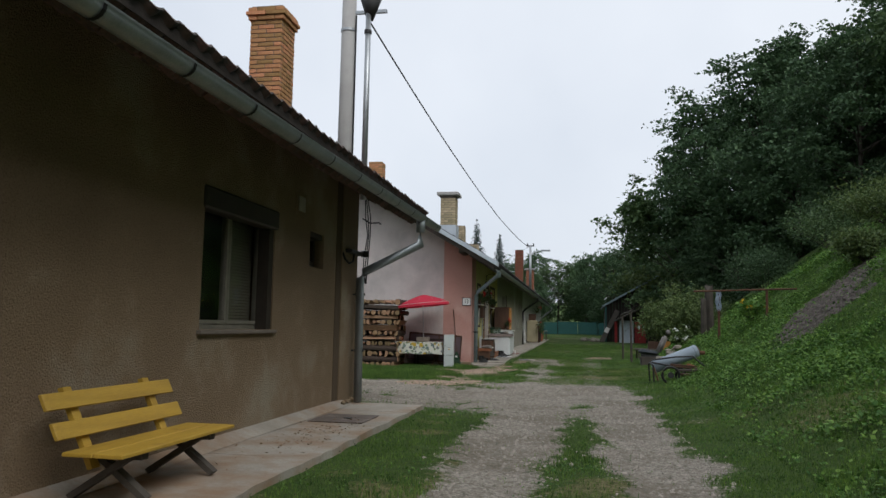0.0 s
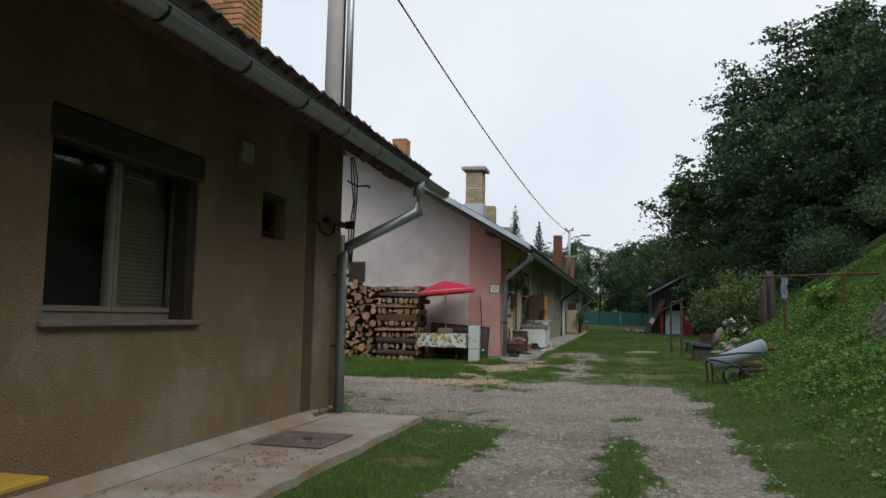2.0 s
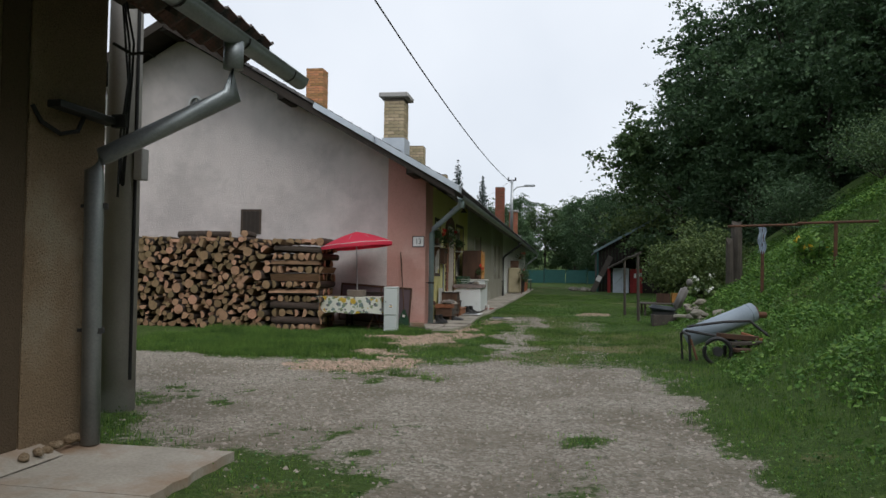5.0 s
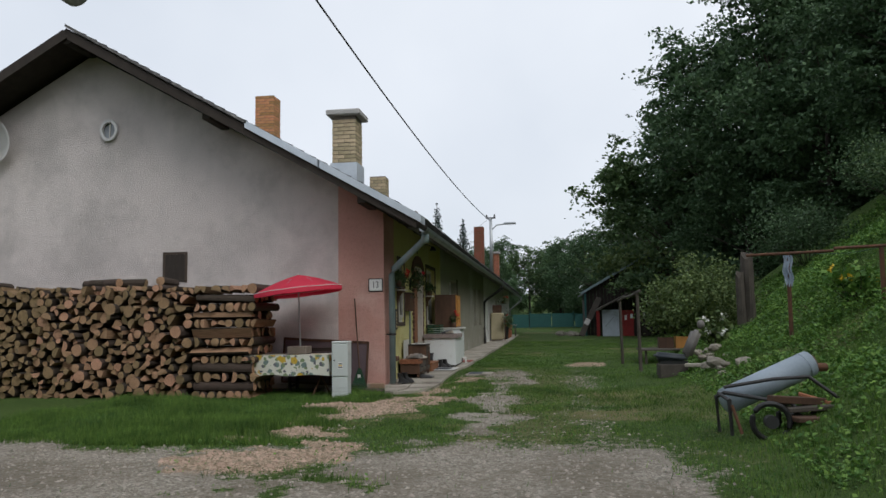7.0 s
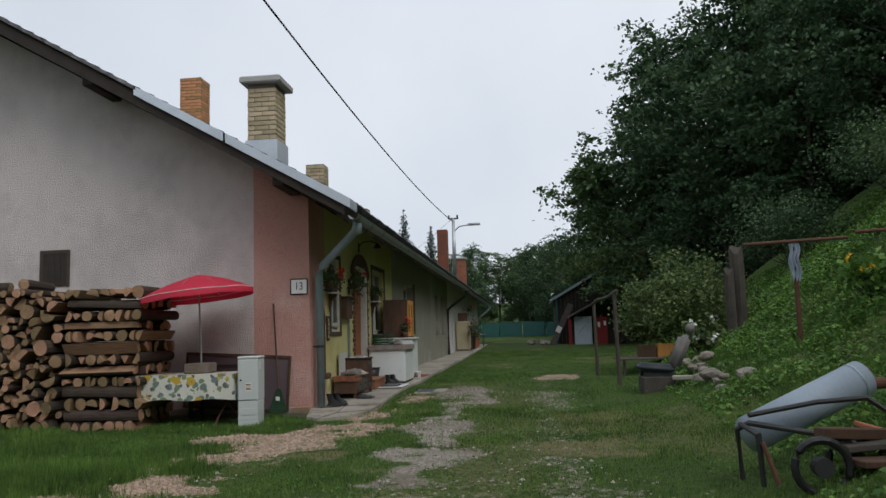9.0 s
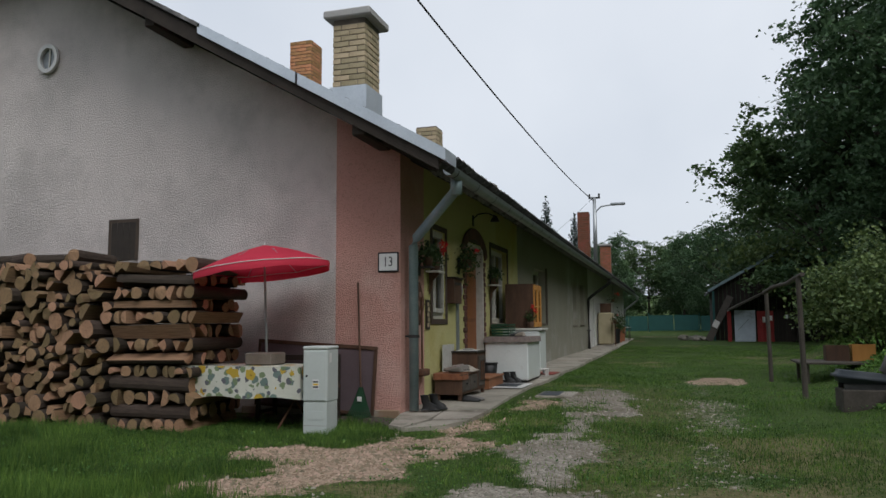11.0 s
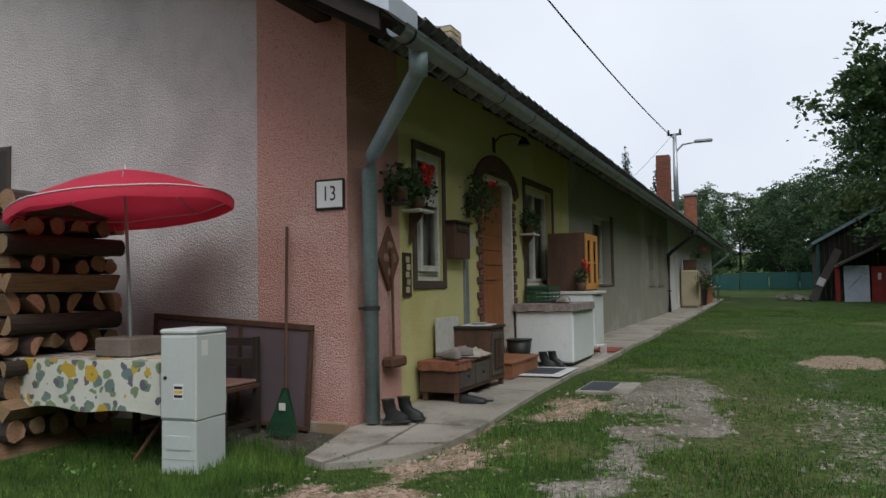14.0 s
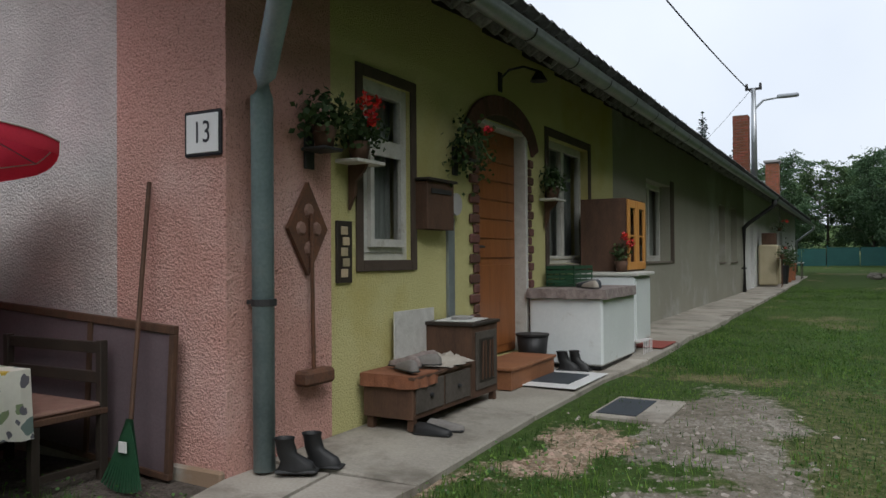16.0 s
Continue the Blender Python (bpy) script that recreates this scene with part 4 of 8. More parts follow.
part("lower_panel", boxes((-0.112, 0.12, 0.1, -0.103, 1.1, 0.95), bevel=0.004), M_DOORWOOD, door)
part("handle", pipe(boxes((-0.11, 0.13, 1.0, -0.098, 0.17, 1.22)), [(-0.1, 0.15, 1.13), (-0.05, 0.15, 1.13), (-0.05, 0.26, 1.13)], 0.011, 8), M_DARKMETAL, door)
part("dark_room_sheet", boxes((-0.45, -0.1, 0, -0.42, 1.35, 2.6)), M_BLACK, door)
bme = bpy.data.meshes.new("quoin")
bm = boxes((0.002, -0.11, 0, 0.03, 0.0, 0.088), bevel=0.012)
bm.to_mesh(bme)
bm.free()
bme.materials.append(M_DARKBRICK)
bme2 = bpy.data.meshes.new("quoin")
bm = boxes((0.002, -0.19, 0, 0.034, 0.0, 0.088), bevel=0.012)
bm.to_mesh(bme2)
bm.free()
bme2.materials.append(M_DARKBRICK)
for k in range(22):
    for side in (0, 1):
        ob = new("quoin", bme if (k + side) % 2 else bme2)
        ob.parent = door
        ob.matrix_basis = pose(0, -0.002, 0.02 + k * 0.095) if side == 0 else Matrix.Translation((0, 1.25, 0.02 + k * 0.095)) @ Matrix.Diagonal((1, -0.6, 1, 1))
for k in range(19):
    a = math.pi * (0.06 + 0.88 * (k + 0.5) / 19)
    bm = boxes((0.002, -0.058, -0.1, 0.034, 0.058, 0.1), bevel=0.01)
    ob = part("arch_brick", bm, M_DARKBRICK, door)
    ob.matrix_basis = Matrix.Translation((0, 0.615 + 0.83 * math.cos(a), 2.11 + 0.466 * math.sin(a))) @ Matrix.Rotation(-math.atan2(0.466 * math.cos(a), 0.83 * math.sin(a)), 4, "X")
bm = bmesh.new()
lo, hi = [[bm.verts.new((xx, 0.615 + 0.76 * math.cos(math.pi * (0.25 + 0.5 * k / 16)), 2.11 + 0.41 * math.sin(math.pi * (0.25 + 0.5 * k / 16)))) for k in range(17)] for xx in (0.003, 0.022)]
for k in range(16):
    bm.faces.new((lo[k], lo[k + 1], hi[k + 1], hi[k]))
bm.faces.new((lo[16], lo[0], hi[0], hi[16]))
bm.faces.new(lo)
bm.faces.new(hi)
bmesh.ops.recalc_face_normals(bm, faces=bm.faces)
part("tympanum", bm, M_BROWNBAND, door, "dark brown plaster arch field")

# far doors of the row
for i, hl in enumerate((HOLES2[6], HOLES2[8])):
    d2 = tagged(new("door_%d" % (2 + i)), "dark open doorway in the whitewashed front", "door", "", "structure")
    d2.location = (W2, hl[0], hl[2])
    # dark board fills the open doorway, standing in for the unlit room
    part("leaf", boxes((-0.3, 0.03, 0.0, -0.25, hl[1] - hl[0] - 0.03, hl[3] - hl[2])), M_DARKFRAME, d2)
    part("frame", boxes((-0.25, 0.0, 0, -0.1, 0.05, hl[3] - hl[2]), (-0.25, hl[1] - hl[0] - 0.05, 0, -0.1, hl[1] - hl[0], hl[3] - hl[2])), M_PALEPAINT, d2)

# round attic light and boarded hatch in the gable
M_RING = material("white_plaster_ring", (0.75, 0.75, 0.74), rough=0.8, bump=0.1)
ov = tagged(new("window_round"), "small oval attic light in a white plaster ring", "window", "", "structure")
ov.location = (-8.9, G2, 5.62)
bm = bmesh.new()
bmesh.ops.create_circle(bm, segments=28, radius=0.20, cap_ends=False)
inner = bmesh.ops.create_circle(bm, segments=28, radius=0.145, cap_ends=False)
bmesh.ops.bridge_loops(bm, edges=bm.edges[:])
bmesh.ops.solidify(bm, geom=bm.faces[:], thickness=0.05)
bmesh.ops.recalc_face_normals(bm, faces=bm.faces)
bmesh.ops.transform(bm, matrix=Matrix.Translation((0, -0.03, 0)) @ Matrix.Rotation(math.pi / 2, 4, "X") @ Matrix.Diagonal((1, 1.2, 1, 1)), verts=bm.verts)
part("ring", bm, M_RING, ov)
bm = bmesh.new()
bmesh.ops.create_circle(bm, segments=28, radius=0.15, cap_ends=True)
bmesh.ops.transform(bm, matrix=Matrix.Translation((0, -0.006, 0)) @ Matrix.Rotation(math.pi / 2, 4, "X") @ Matrix.Diagonal((1, 1.2, 1, 1)), verts=bm.verts)
part("pane", bm, material("dull_pane", (0.3, 0.33, 0.36), (0.14, 0.15, 0.16), rough=0.3, scale=6, bump=0), ov)
part("bar", boxes((-0.012, -0.03, -0.18, 0.012, -0.01, 0.18)), M_PALEPAINT, ov)
hatch = tagged(new("window_hatch"), "small boarded-up dark hatch with worn brown frame", "window", "", "structure")
hatch.location = (-7.61, G2, 2.28)
part("frame", boxes((0, -0.018, 0, 0.05, -0.002, 0.64), (0.5, -0.018, 0, 0.55, -0.002, 0.64), (0.05, -0.018, 0.59, 0.5, -0.002, 0.64)), M_BROWNBAND, hatch)
for k in range(4):
    part("board", boxes((0.052 + k * 0.112, -0.014, 0.01, 0.16 + k * 0.112, -0.003, 0.588)), M_DARKFRAME, hatch)


# ---- materials of things ----
M_YELLOWWOOD = material("yellow_painted_wood", (0.52, 0.33, 0.045), (0.36, 0.22, 0.03), rough=0.55, scale=2, fine=24, bump=0.2, stretch=(6, 0.7, 6), stain=(0.28, 0.16, 0.03), stain_scale=3, stain_cut=0.66)
M_GREYWOOD = material("weathered_dark_wood", (0.10, 0.085, 0.07), (0.045, 0.038, 0.03), rough=0.85, scale=3, fine=30, bump=0.35)
M_OLDWOOD = material("old_brown_wood", (0.115, 0.06, 0.035), (0.05, 0.028, 0.018), rough=0.75, scale=3, fine=30, bump=0.3, stretch=(3, 3, 0.8))
M_BARK = material("log_bark", (0.085, 0.062, 0.046), (0.03, 0.022, 0.017), rough=0.95, scale=9, fine=50, bump=0.6, per_piece=0.3)
M_CUT = material("cut_wood", (0.44, 0.28, 0.155), (0.20, 0.12, 0.065), rough=0.85, scale=14, fine=90, bump=0.4, per_piece=0.42, contrast=0.6, stain=(0.12, 0.085, 0.06), stain_scale=5, stain_cut=0.6)
M_SPLIT = material("split_wood", (0.37, 0.23, 0.13), (0.15, 0.09, 0.05), rough=0.85, scale=6, fine=60, bump=0.4, per_piece=0.3)
M_UMBRELLA = material("pinkish_red_canopy", (0.74, 0.05, 0.095), (0.62, 0.035, 0.075), rough=0.75, scale=2, fine=60, bump=0.05, trans=0.35)
M_PIPING = material("white_trim", (0.75, 0.72, 0.7), rough=0.7, bump=0)
M_CABINET = material("light_grey_plastic", (0.56, 0.60, 0.58), (0.50, 0.54, 0.52), rough=0.5, scale=2, fine=40, bump=0.03, stain=(0.42, 0.44, 0.41), stain_scale=2.5, stain_cut=0.66)
M_ENAMEL = material("white_enamel", (0.74, 0.77, 0.76), (0.64, 0.67, 0.66), rough=0.35, scale=2, fine=30, bump=0.03, stain=(0.42, 0.40, 0.34), stain_scale=3, stain_cut=0.68)
M_CREAM = material("cream_enamel", (0.48, 0.42, 0.28), (0.38, 0.33, 0.21), rough=0.45, scale=3, bump=0.05)
M_RUBBER = material("black_rubber", (0.018, 0.018, 0.018), rough=0.5, bump=0.05)
M_RUG = material("brown_patterned_rug", (0.32, 0.27, 0.245), (0.13, 0.1, 0.092), rough=0.95, scale=18, fine=90, bump=0.5)
M_CLOTH = material("beige_cloth", (0.42, 0.38, 0.32), (0.27, 0.24, 0.2), rough=0.95, scale=10, fine=90, bump=0.4)
M_ORANGECLOTH = material("rust_orange_cloth", (0.27, 0.11, 0.055), (0.15, 0.06, 0.032), rough=0.95, scale=10, fine=90, bump=0.4)
M_GREENPLASTIC = material("dark_green_plastic", (0.02, 0.075, 0.035), rough=0.5, bump=0.03)
M_HUTCH = material("orange_veneer", (0.55, 0.27, 0.075), (0.44, 0.2, 0.05), rough=0.4, scale=2, fine=20, bump=0.08, stretch=(5, 5, 0.6))
M_PAD = material("worn_seat_pad", (0.25, 0.15, 0.115), (0.16, 0.09, 0.07), rough=0.85, scale=7, fine=60, bump=0.2)
M_STEP = material("brown_painted_step", (0.30, 0.13, 0.06), (0.19, 0.08, 0.038), rough=0.6, scale=4, fine=40, bump=0.2)
M_TERRA = material("terracotta", (0.36, 0.14, 0.07), (0.26, 0.1, 0.05), rough=0.8, bump=0.15)
M_BLUEGREY = material("blue_grey_painted_tank", (0.33, 0.39, 0.45), (0.26, 0.31, 0.36), rough=0.5, scale=2, fine=40, bump=0.1, stain=(0.22, 0.17, 0.13), stain_scale=2.2, stain_cut=0.66)
M_SEATFAB = material("grey_seat_fabric", (0.22, 0.205, 0.185), (0.14, 0.13, 0.12), rough=0.95, scale=6, fine=90, bump=0.3)
M_SEATDARK = material("dark_blue_grey_vinyl", (0.045, 0.055, 0.065), (0.03, 0.036, 0.042), rough=0.6, bump=0.15)
M_STONE = material("field_stone", (0.3, 0.27, 0.22), (0.17, 0.15, 0.12), rough=0.92, scale=5, fine=40, bump=0.6, per_piece=0.25)
M_SHED = material("tarred_boards", (0.035, 0.026, 0.02), (0.018, 0.014, 0.011), rough=0.85, scale=3, fine=30, bump=0.4, stretch=(4, 4, 0.5), per_piece=0.3)
M_REDPAINT = material("red_painted_boards", (0.33, 0.03, 0.025), (0.2, 0.02, 0.018), rough=0.7, scale=4, bump=0.2)
M_BLUEWHITE = material("bluish_white_paint", (0.55, 0.6, 0.65), (0.4, 0.45, 0.5), rough=0.65, scale=4, bump=0.15, stain=(0.3, 0.32, 0.34), stain_scale=3, stain_cut=0.6)
M_GATE = material("green_blue_gate_paint", (0.02, 0.095, 0.085), (0.014, 0.07, 0.065), rough=0.6, scale=2, bump=0.1)
M_PLATE = material("white_enamel_plate", (0.75, 0.75, 0.73), (0.68, 0.68, 0.66), rough=0.3, bump=0.02)
M_INK = material("black_ink", (0.02, 0.02, 0.025), rough=0.5, bump=0)
M_MESHNET = material("dark_purple_grey_sheet", (0.14, 0.105, 0.115), (0.10, 0.075, 0.082), rough=0.85, scale=3, fine=60, bump=0.2)
M_PETAL = material("scarlet_petals", (0.62, 0.02, 0.015), (0.4, 0.01, 0.01), rough=0.6, bump=0, per_piece=0.2, island=True)
M_LILY = material("white_petals", (0.8, 0.8, 0.74), rough=0.6, bump=0, per_piece=0.1, island=True)
M_YFLOWER = material("yellow_petals", (0.75, 0.5, 0.02), rough=0.6, bump=0, per_piece=0.15, island=True)


def leaf_mat(name, a, b, v=0.4):
    return material(name, a, b, rough=0.6, scale=3, fine=20, bump=0.05, per_piece=v, island=True, trans=0.25, spec=0.3)


M_POTLEAF = leaf_mat("geranium_leaf", (0.06, 0.105, 0.035), (0.028, 0.05, 0.016))


def quads(name, mat, centres, sizes, rng, aspect=1.0, normals=None, spread=1.0, bend=0.0):
    """Many small leaf blades (a folded pair of triangles each) as one mesh."""
    n = len(centres)
    c = np.asarray(centres, float)
    s = np.asarray(sizes, float).reshape(-1, 1)
    d = rng.normal(size=(n, 3))
    if normals is not None:
        d = d * spread + normals
    d /= np.linalg.norm(d, axis=1, keepdims=True)
    a = np.cross(d, rng.normal(size=(n, 3)))
    a /= np.linalg.norm(a, axis=1, keepdims=True) + 1e-9
    b = np.cross(d, a)
    v = np.stack([c - a * s * 0.5, c + b * s * 0.28 * aspect + d * s * bend, c + a * s * 0.5, c - b * s * 0.28 * aspect + d * s * bend], 1).reshape(-1, 3)
    me = bpy.data.meshes.new(name)
    me.vertices.add(4 * n)
    me.vertices.foreach_set("co", v.ravel())
    me.loops.add(4 * n)
    me.loops.foreach_set("vertex_index", np.arange(4 * n, dtype=np.int32))
    me.polygons.add(n)
    me.polygons.foreach_set("loop_start", np.arange(0, 4 * n, 4, dtype=np.int32))
    me.update(calc_edges=True)
    me.materials.append(mat)
    return me


# ---- bench by the first house ----
def bench():
    g = thing("bench", "yellow-painted slatted wooden bench with crossed dark legs", "bench", (-2.47, 4.9, 0.087))
    for y in (0.22, 1.18):
        bm = bmesh.new()
        beam(bm, (-0.30, y, 0.02), (0.16, y, 0.40), 0.05, 0.075, (0, 1, 0))
        part("leg", bm, M_GREYWOOD, g)
        bm = bmesh.new()
        beam(bm, (0.24, y + 0.052, 0.02), (-0.16, y + 0.052, 0.40), 0.05, 0.075, (0, 1, 0))
        part("leg", bm, M_GREYWOOD, g)
        part("bearer", boxes((-0.22, y - 0.03, 0.36, 0.24, y + 0.05, 0.425), bevel=0.004), M_GREYWOOD, g)
        bm = bmesh.new()
        beam(bm, (-0.10, y - 0.055, 0.28), (-0.37, y - 0.055, 0.95), 0.04, 0.085, (0, 1, 0))
        part("back_post", bm, M_YELLOWWOOD, g)
    for x0, x1 in ((-0.16, 0.06), (0.07, 0.28)):
        part("seat_slat", boxes((x0, -0.1, 0.427, x1, 1.5, 0.462), bevel=0.006), M_YELLOWWOOD, g)
    for z0, z1, lx in ((0.56, 0.69, -0.19), (0.79, 0.92, -0.285)):
        bm = boxes((-0.016, -0.15, -0.072, 0.016, 1.40, 0.072), bevel=0.005)
        ob = part("back_slat", bm, M_YELLOWWOOD, g)
        ob.matrix_basis = pose(lx, 0, (z0 + z1) / 2, 0, -22, 0)
    g.scale = (1, 1, 0.8)
    return g


bench()

# ---- fittings on house one ----
vent = thing("wall_vent", "pale square vent cover set in rough mortar", "vent cover", (W1, 9.58, 2.78))
part("mortar_bed", boxes((0.002, -0.04, -0.05, 0.012, 0.34, 0.28), bevel=0.008), M_BEIGE, vent)
part("cover", boxes((0.012, 0.03, 0.02, 0.024, 0.27, 0.22), bevel=0.004), M_CLOTH, vent)
br = thing("cable_bracket", "black iron bracket carrying house cables at the corner", "bracket", (-2.86, 12.26, 2.45))
part("arm", boxes((-0.1, -0.6, 0, 0.02, 0.09, 0.05), bevel=0.004), M_DARKMETAL, br)
part("cleat", boxes((-0.02, 0.03, -0.02, 0.1, 0.09, 0.08), bevel=0.004), M_DARKMETAL, br)
part("loop", pipe(bmesh.new(), [(-0.08, -0.75, -0.02), (-0.06, -0.68, -0.12), (-0.05, -0.5, -0.17), (-0.04, -0.33, -0.12), (-0.05, -0.25, 0.0)], 0.016, 8), M_CABLE, br)
part("hook", pipe(bmesh.new(), [(0.0, 0.0, 0.62), (0.12, 0.06, 0.55), (0.26, 0.08, 0.56), (0.3, 0.08, 0.53)], 0.012, 8), M_DARKMETAL, br)
for i, (dx, dy) in enumerate(((0.03, 0.16), (0.06, 0.13), (0.09, 0.11))):
    cb = thing("cable", "black service cable hanging down the corner", "cable", (-2.88, 12.2, 3.4), group="service cables")
    pts = [(dx, dy, 0.0), (dx + 0.02 * i, dy + 0.05, -0.3), (dx + 0.05, dy + 0.02, -0.6), (dx - 0.01, dy + 0.03, -1.0 - 0.2 * i), (dx, dy, -1.5 + 0.1 * i)]
    part("strand", pipe(bmesh.new(), pts, 0.009, 6), M_CABLE, cb)
jb = thing("junction_box", "small grey junction box on the concrete pole", "junction box", (-3.5, 13.66, 2.2))
part("case", boxes((0, -0.06, 0, 0.09, 0.06, 0.3), bevel=0.008), M_POLE, jb)

manhole = thing("manhole_cover", "dark rusty steel cover let into the apron", "manhole cover", (-2.35, 9.98, 0.083))
part("plate", boxes((-0.36, -0.42, 0, 0.36, 0.42, 0.009), bevel=0.003), material("dull_brown_steel", (0.15, 0.12, 0.1), (0.08, 0.062, 0.052), rough=0.75, scale=4, bump=0.3, stain=(0.22, 0.19, 0.16), stain_scale=4, stain_cut=0.6), manhole)
part("grip", boxes((0.0, -0.05, 0.009, 0.09, 0.05, 0.016), bevel=0.003), M_DARKMETAL, manhole)
litter = np.random.default_rng(5)
pts = np.stack([-2.2 + litter.normal(0, 0.2, 420), 8.6 + litter.normal(0, 0.7, 420), 0.092 + litter.random(420) * 0.008], 1)
ob = new("leaf_litter", quads("leaf_litter", leaf_mat("dry_leaves", (0.27, 0.18, 0.1), (0.2, 0.13, 0.07)), pts, litter.uniform(0.015, 0.045, 420), litter, normals=np.array([0, 0, 1.0]), spread=0.25))
tagged(ob, "dry brown leaves strewn over the concrete apron", "leaf litter", "", "stuff")


def stone(name, at, size, rr, mat=M_STONE, label="rough grey-brown stone", group=""):
    bm = bmesh.new()
    bmesh.ops.create_icosphere(bm, subdivisions=2, radius=1)
    o = Vector((rr.uniform(0, 50), rr.uniform(0, 50), 0))
    for v in bm.verts:
        k = 1 + 0.35 * noise.noise(v.co * 1.4 + o)
        v.co = Vector((v.co.x * size[0] * k, v.co.y * size[1] * k, v.co.z * size[2] * k))
    ob = link_mesh(name, bm, mat)
    ob.matrix_basis = pose(*at, rr.uniform(-10, 10), rr.uniform(-10, 10), rr.uniform(0, 360))
    return tagged(ob, label, "stone", group)


rr = random.Random(9)
for k in range(7):
    stone("loose_stone", (W1 + 0.08 + rr.random() * 0.12, 11.4 + k * 0.12, 0.12 + rr.random() * 0.04), (0.03 + rr.random() * 0.035, 0.045, 0.03), rr, M_BEIGE, "broken lump of plaster at the wall foot", "plaster rubble")

# ---- poles and wires ----
pl = thing("utility_pole", "round grey concrete utility pole beside the house", "utility pole", (-3.67, 13.7, 0))
part("shaft", rod(bmesh.new(), (0, 0, -0.3), (0, 0, 9.5), 0.17, 0.125, 20), M_POLE, pl, smooth=True)
for z in (6.9, 7.6):
    part("band", rod(bmesh.new(), (0, 0, z), (0, 0, z + 0.05), 0.152, seg=20), M_GALV, pl)
part("cross_arm", boxes((0.1, -0.03, 7.25, 0.75, 0.03, 7.31)), M_GALV, pl)
part("conduit", pipe(bmesh.new(), [(0.165, -0.05, 0.3), (0.16, -0.05, 7.2)], 0.016, 8), M_CABLE, pl)
mp = thing("mast", "thin steel mast with a horn loudspeaker on the roof edge", "mast", (-2.78, 12.0, 3.55))
part("tube", rod(bmesh.new(), (0, 0, -0.2), (0, 0, 3.1), 0.05, 0.045, 14), M_GALV, mp, smooth=True)
part("horn", rod(bmesh.new(), (0, 0.1, 2.86), (0.05, -0.05, 3.2), 0.05, 0.19, 16), M_DARKMETAL, mp, "dark horn loudspeaker", True)
part("collar", rod(bmesh.new(), (0, 0, 2.6), (0, 0, 2.66), 0.062, seg=14), M_DARKMETAL, mp)
for a, b, d, r, lab in (((-2.75, 12.0, 6.35), (-2.2, 44.6, 5.98), 0.52, 0.014, "black overhead cable sagging between masts"),                         ((-2.2, 44.6, 6.1), (-12, 70, 5.5), 0.5, 0.006, "thin overhead wire to the far houses")):
    wv = thing("overhead_wire", lab, "wire", a, group="overhead wires")
    part("strand", pipe(bmesh.new(), [p - Vector(a) for p in sag(a, b, d, 22)], r, 6), M_CABLE, wv)
sl = thing("street_lamp", "slim grey street lamp mast rising through the eaves", "street lamp", (-2.16, 44.6, 0.2))
part("mast", rod(bmesh.new(), (0, 0, 3.1), (0, 0, 5.9), 0.09, 0.06, 14), M_GALV, sl, smooth=True)
part("arm", pipe(bmesh.new(), [(0, 0, 5.0), (0.05, 0.0, 5.35), (0.25, 0.02, 5.55), (0.75, 0.1, 5.62)], 0.03, 8), M_GALV, sl)
part("lamp_head", boxes((0.6, 0.02, 5.58, 1.15, 0.2, 5.68), bevel=0.03), M_GALV, sl, "flat grey lamp head")
part("insulator_bar", boxes((-0.22, -0.03, 5.86, 0.22, 0.03, 5.92)), M_DARKMETAL, sl)
for x in (-0.18, 0.18):
    part("insulator", rod(bmesh.new(), (x, 0, 5.9), (x, 0, 6.05), 0.045, 0.03, 10), M_DARKMETAL, sl)


# ---- firewood ----
def log_variants(length):
    out = []
    rg = random.Random(11)
    for kind in range(12):
        bm = bmesh.new()
        if kind < 4:
            prof = [(math.cos(2 * math.pi * i / 11) * (1 + rg.uniform(-0.08, 0.08)), math.sin(2 * math.pi * i / 11) * (1 + rg.uniform(-0.08, 0.08))) for i in range(11)]
            flat = set()
        elif kind < 8:
            a0 = rg.uniform(0.35, 0.6) * math.pi
            prof = [(1.25 * math.cos(a0 * (i / 5 - 0.5)) - 0.6, 1.25 * math.sin(a0 * (i / 5 - 0.5))) for i in range(6)] + [(-0.75, rg.uniform(-0.1, 0.1))]
            flat = {5, 6}
        else:
            prof = [(1.05 * math.cos(math.pi * i / 6 - math.pi / 2) - 0.3, 1.05 * math.sin(math.pi * i / 6 - math.pi / 2)) for i in range(7)]
            flat = {6}
        A = [bm.verts.new((x, -length / 2 + rg.uniform(-0.01, 0.01), z)) for x, z in prof]
        B = [bm.verts.new((x * 0.93, length / 2, z * 0.93)) for x, z in prof]
        f = bm.faces.new(A)
        f.material_index = 1
        f = bm.faces.new(B[::-1])
        f.material_index = 1
        for i in range(len(prof)):
            f = bm.faces.new((A[i], B[i], B[(i + 1) % len(prof)], A[(i + 1) % len(prof)]))
            f.material_index = 2 if i in flat else 0
        bmesh.ops.recalc_face_normals(bm, faces=bm.faces)
        me = bpy.data.meshes.new("log")
        bm.to_mesh(me)
        bm.free()
        for mm in (M_BARK, M_CUT, M_SPLIT):
            me.materials.append(mm)
        out.append(me)
    return out


LOGS = log_variants(1.0)


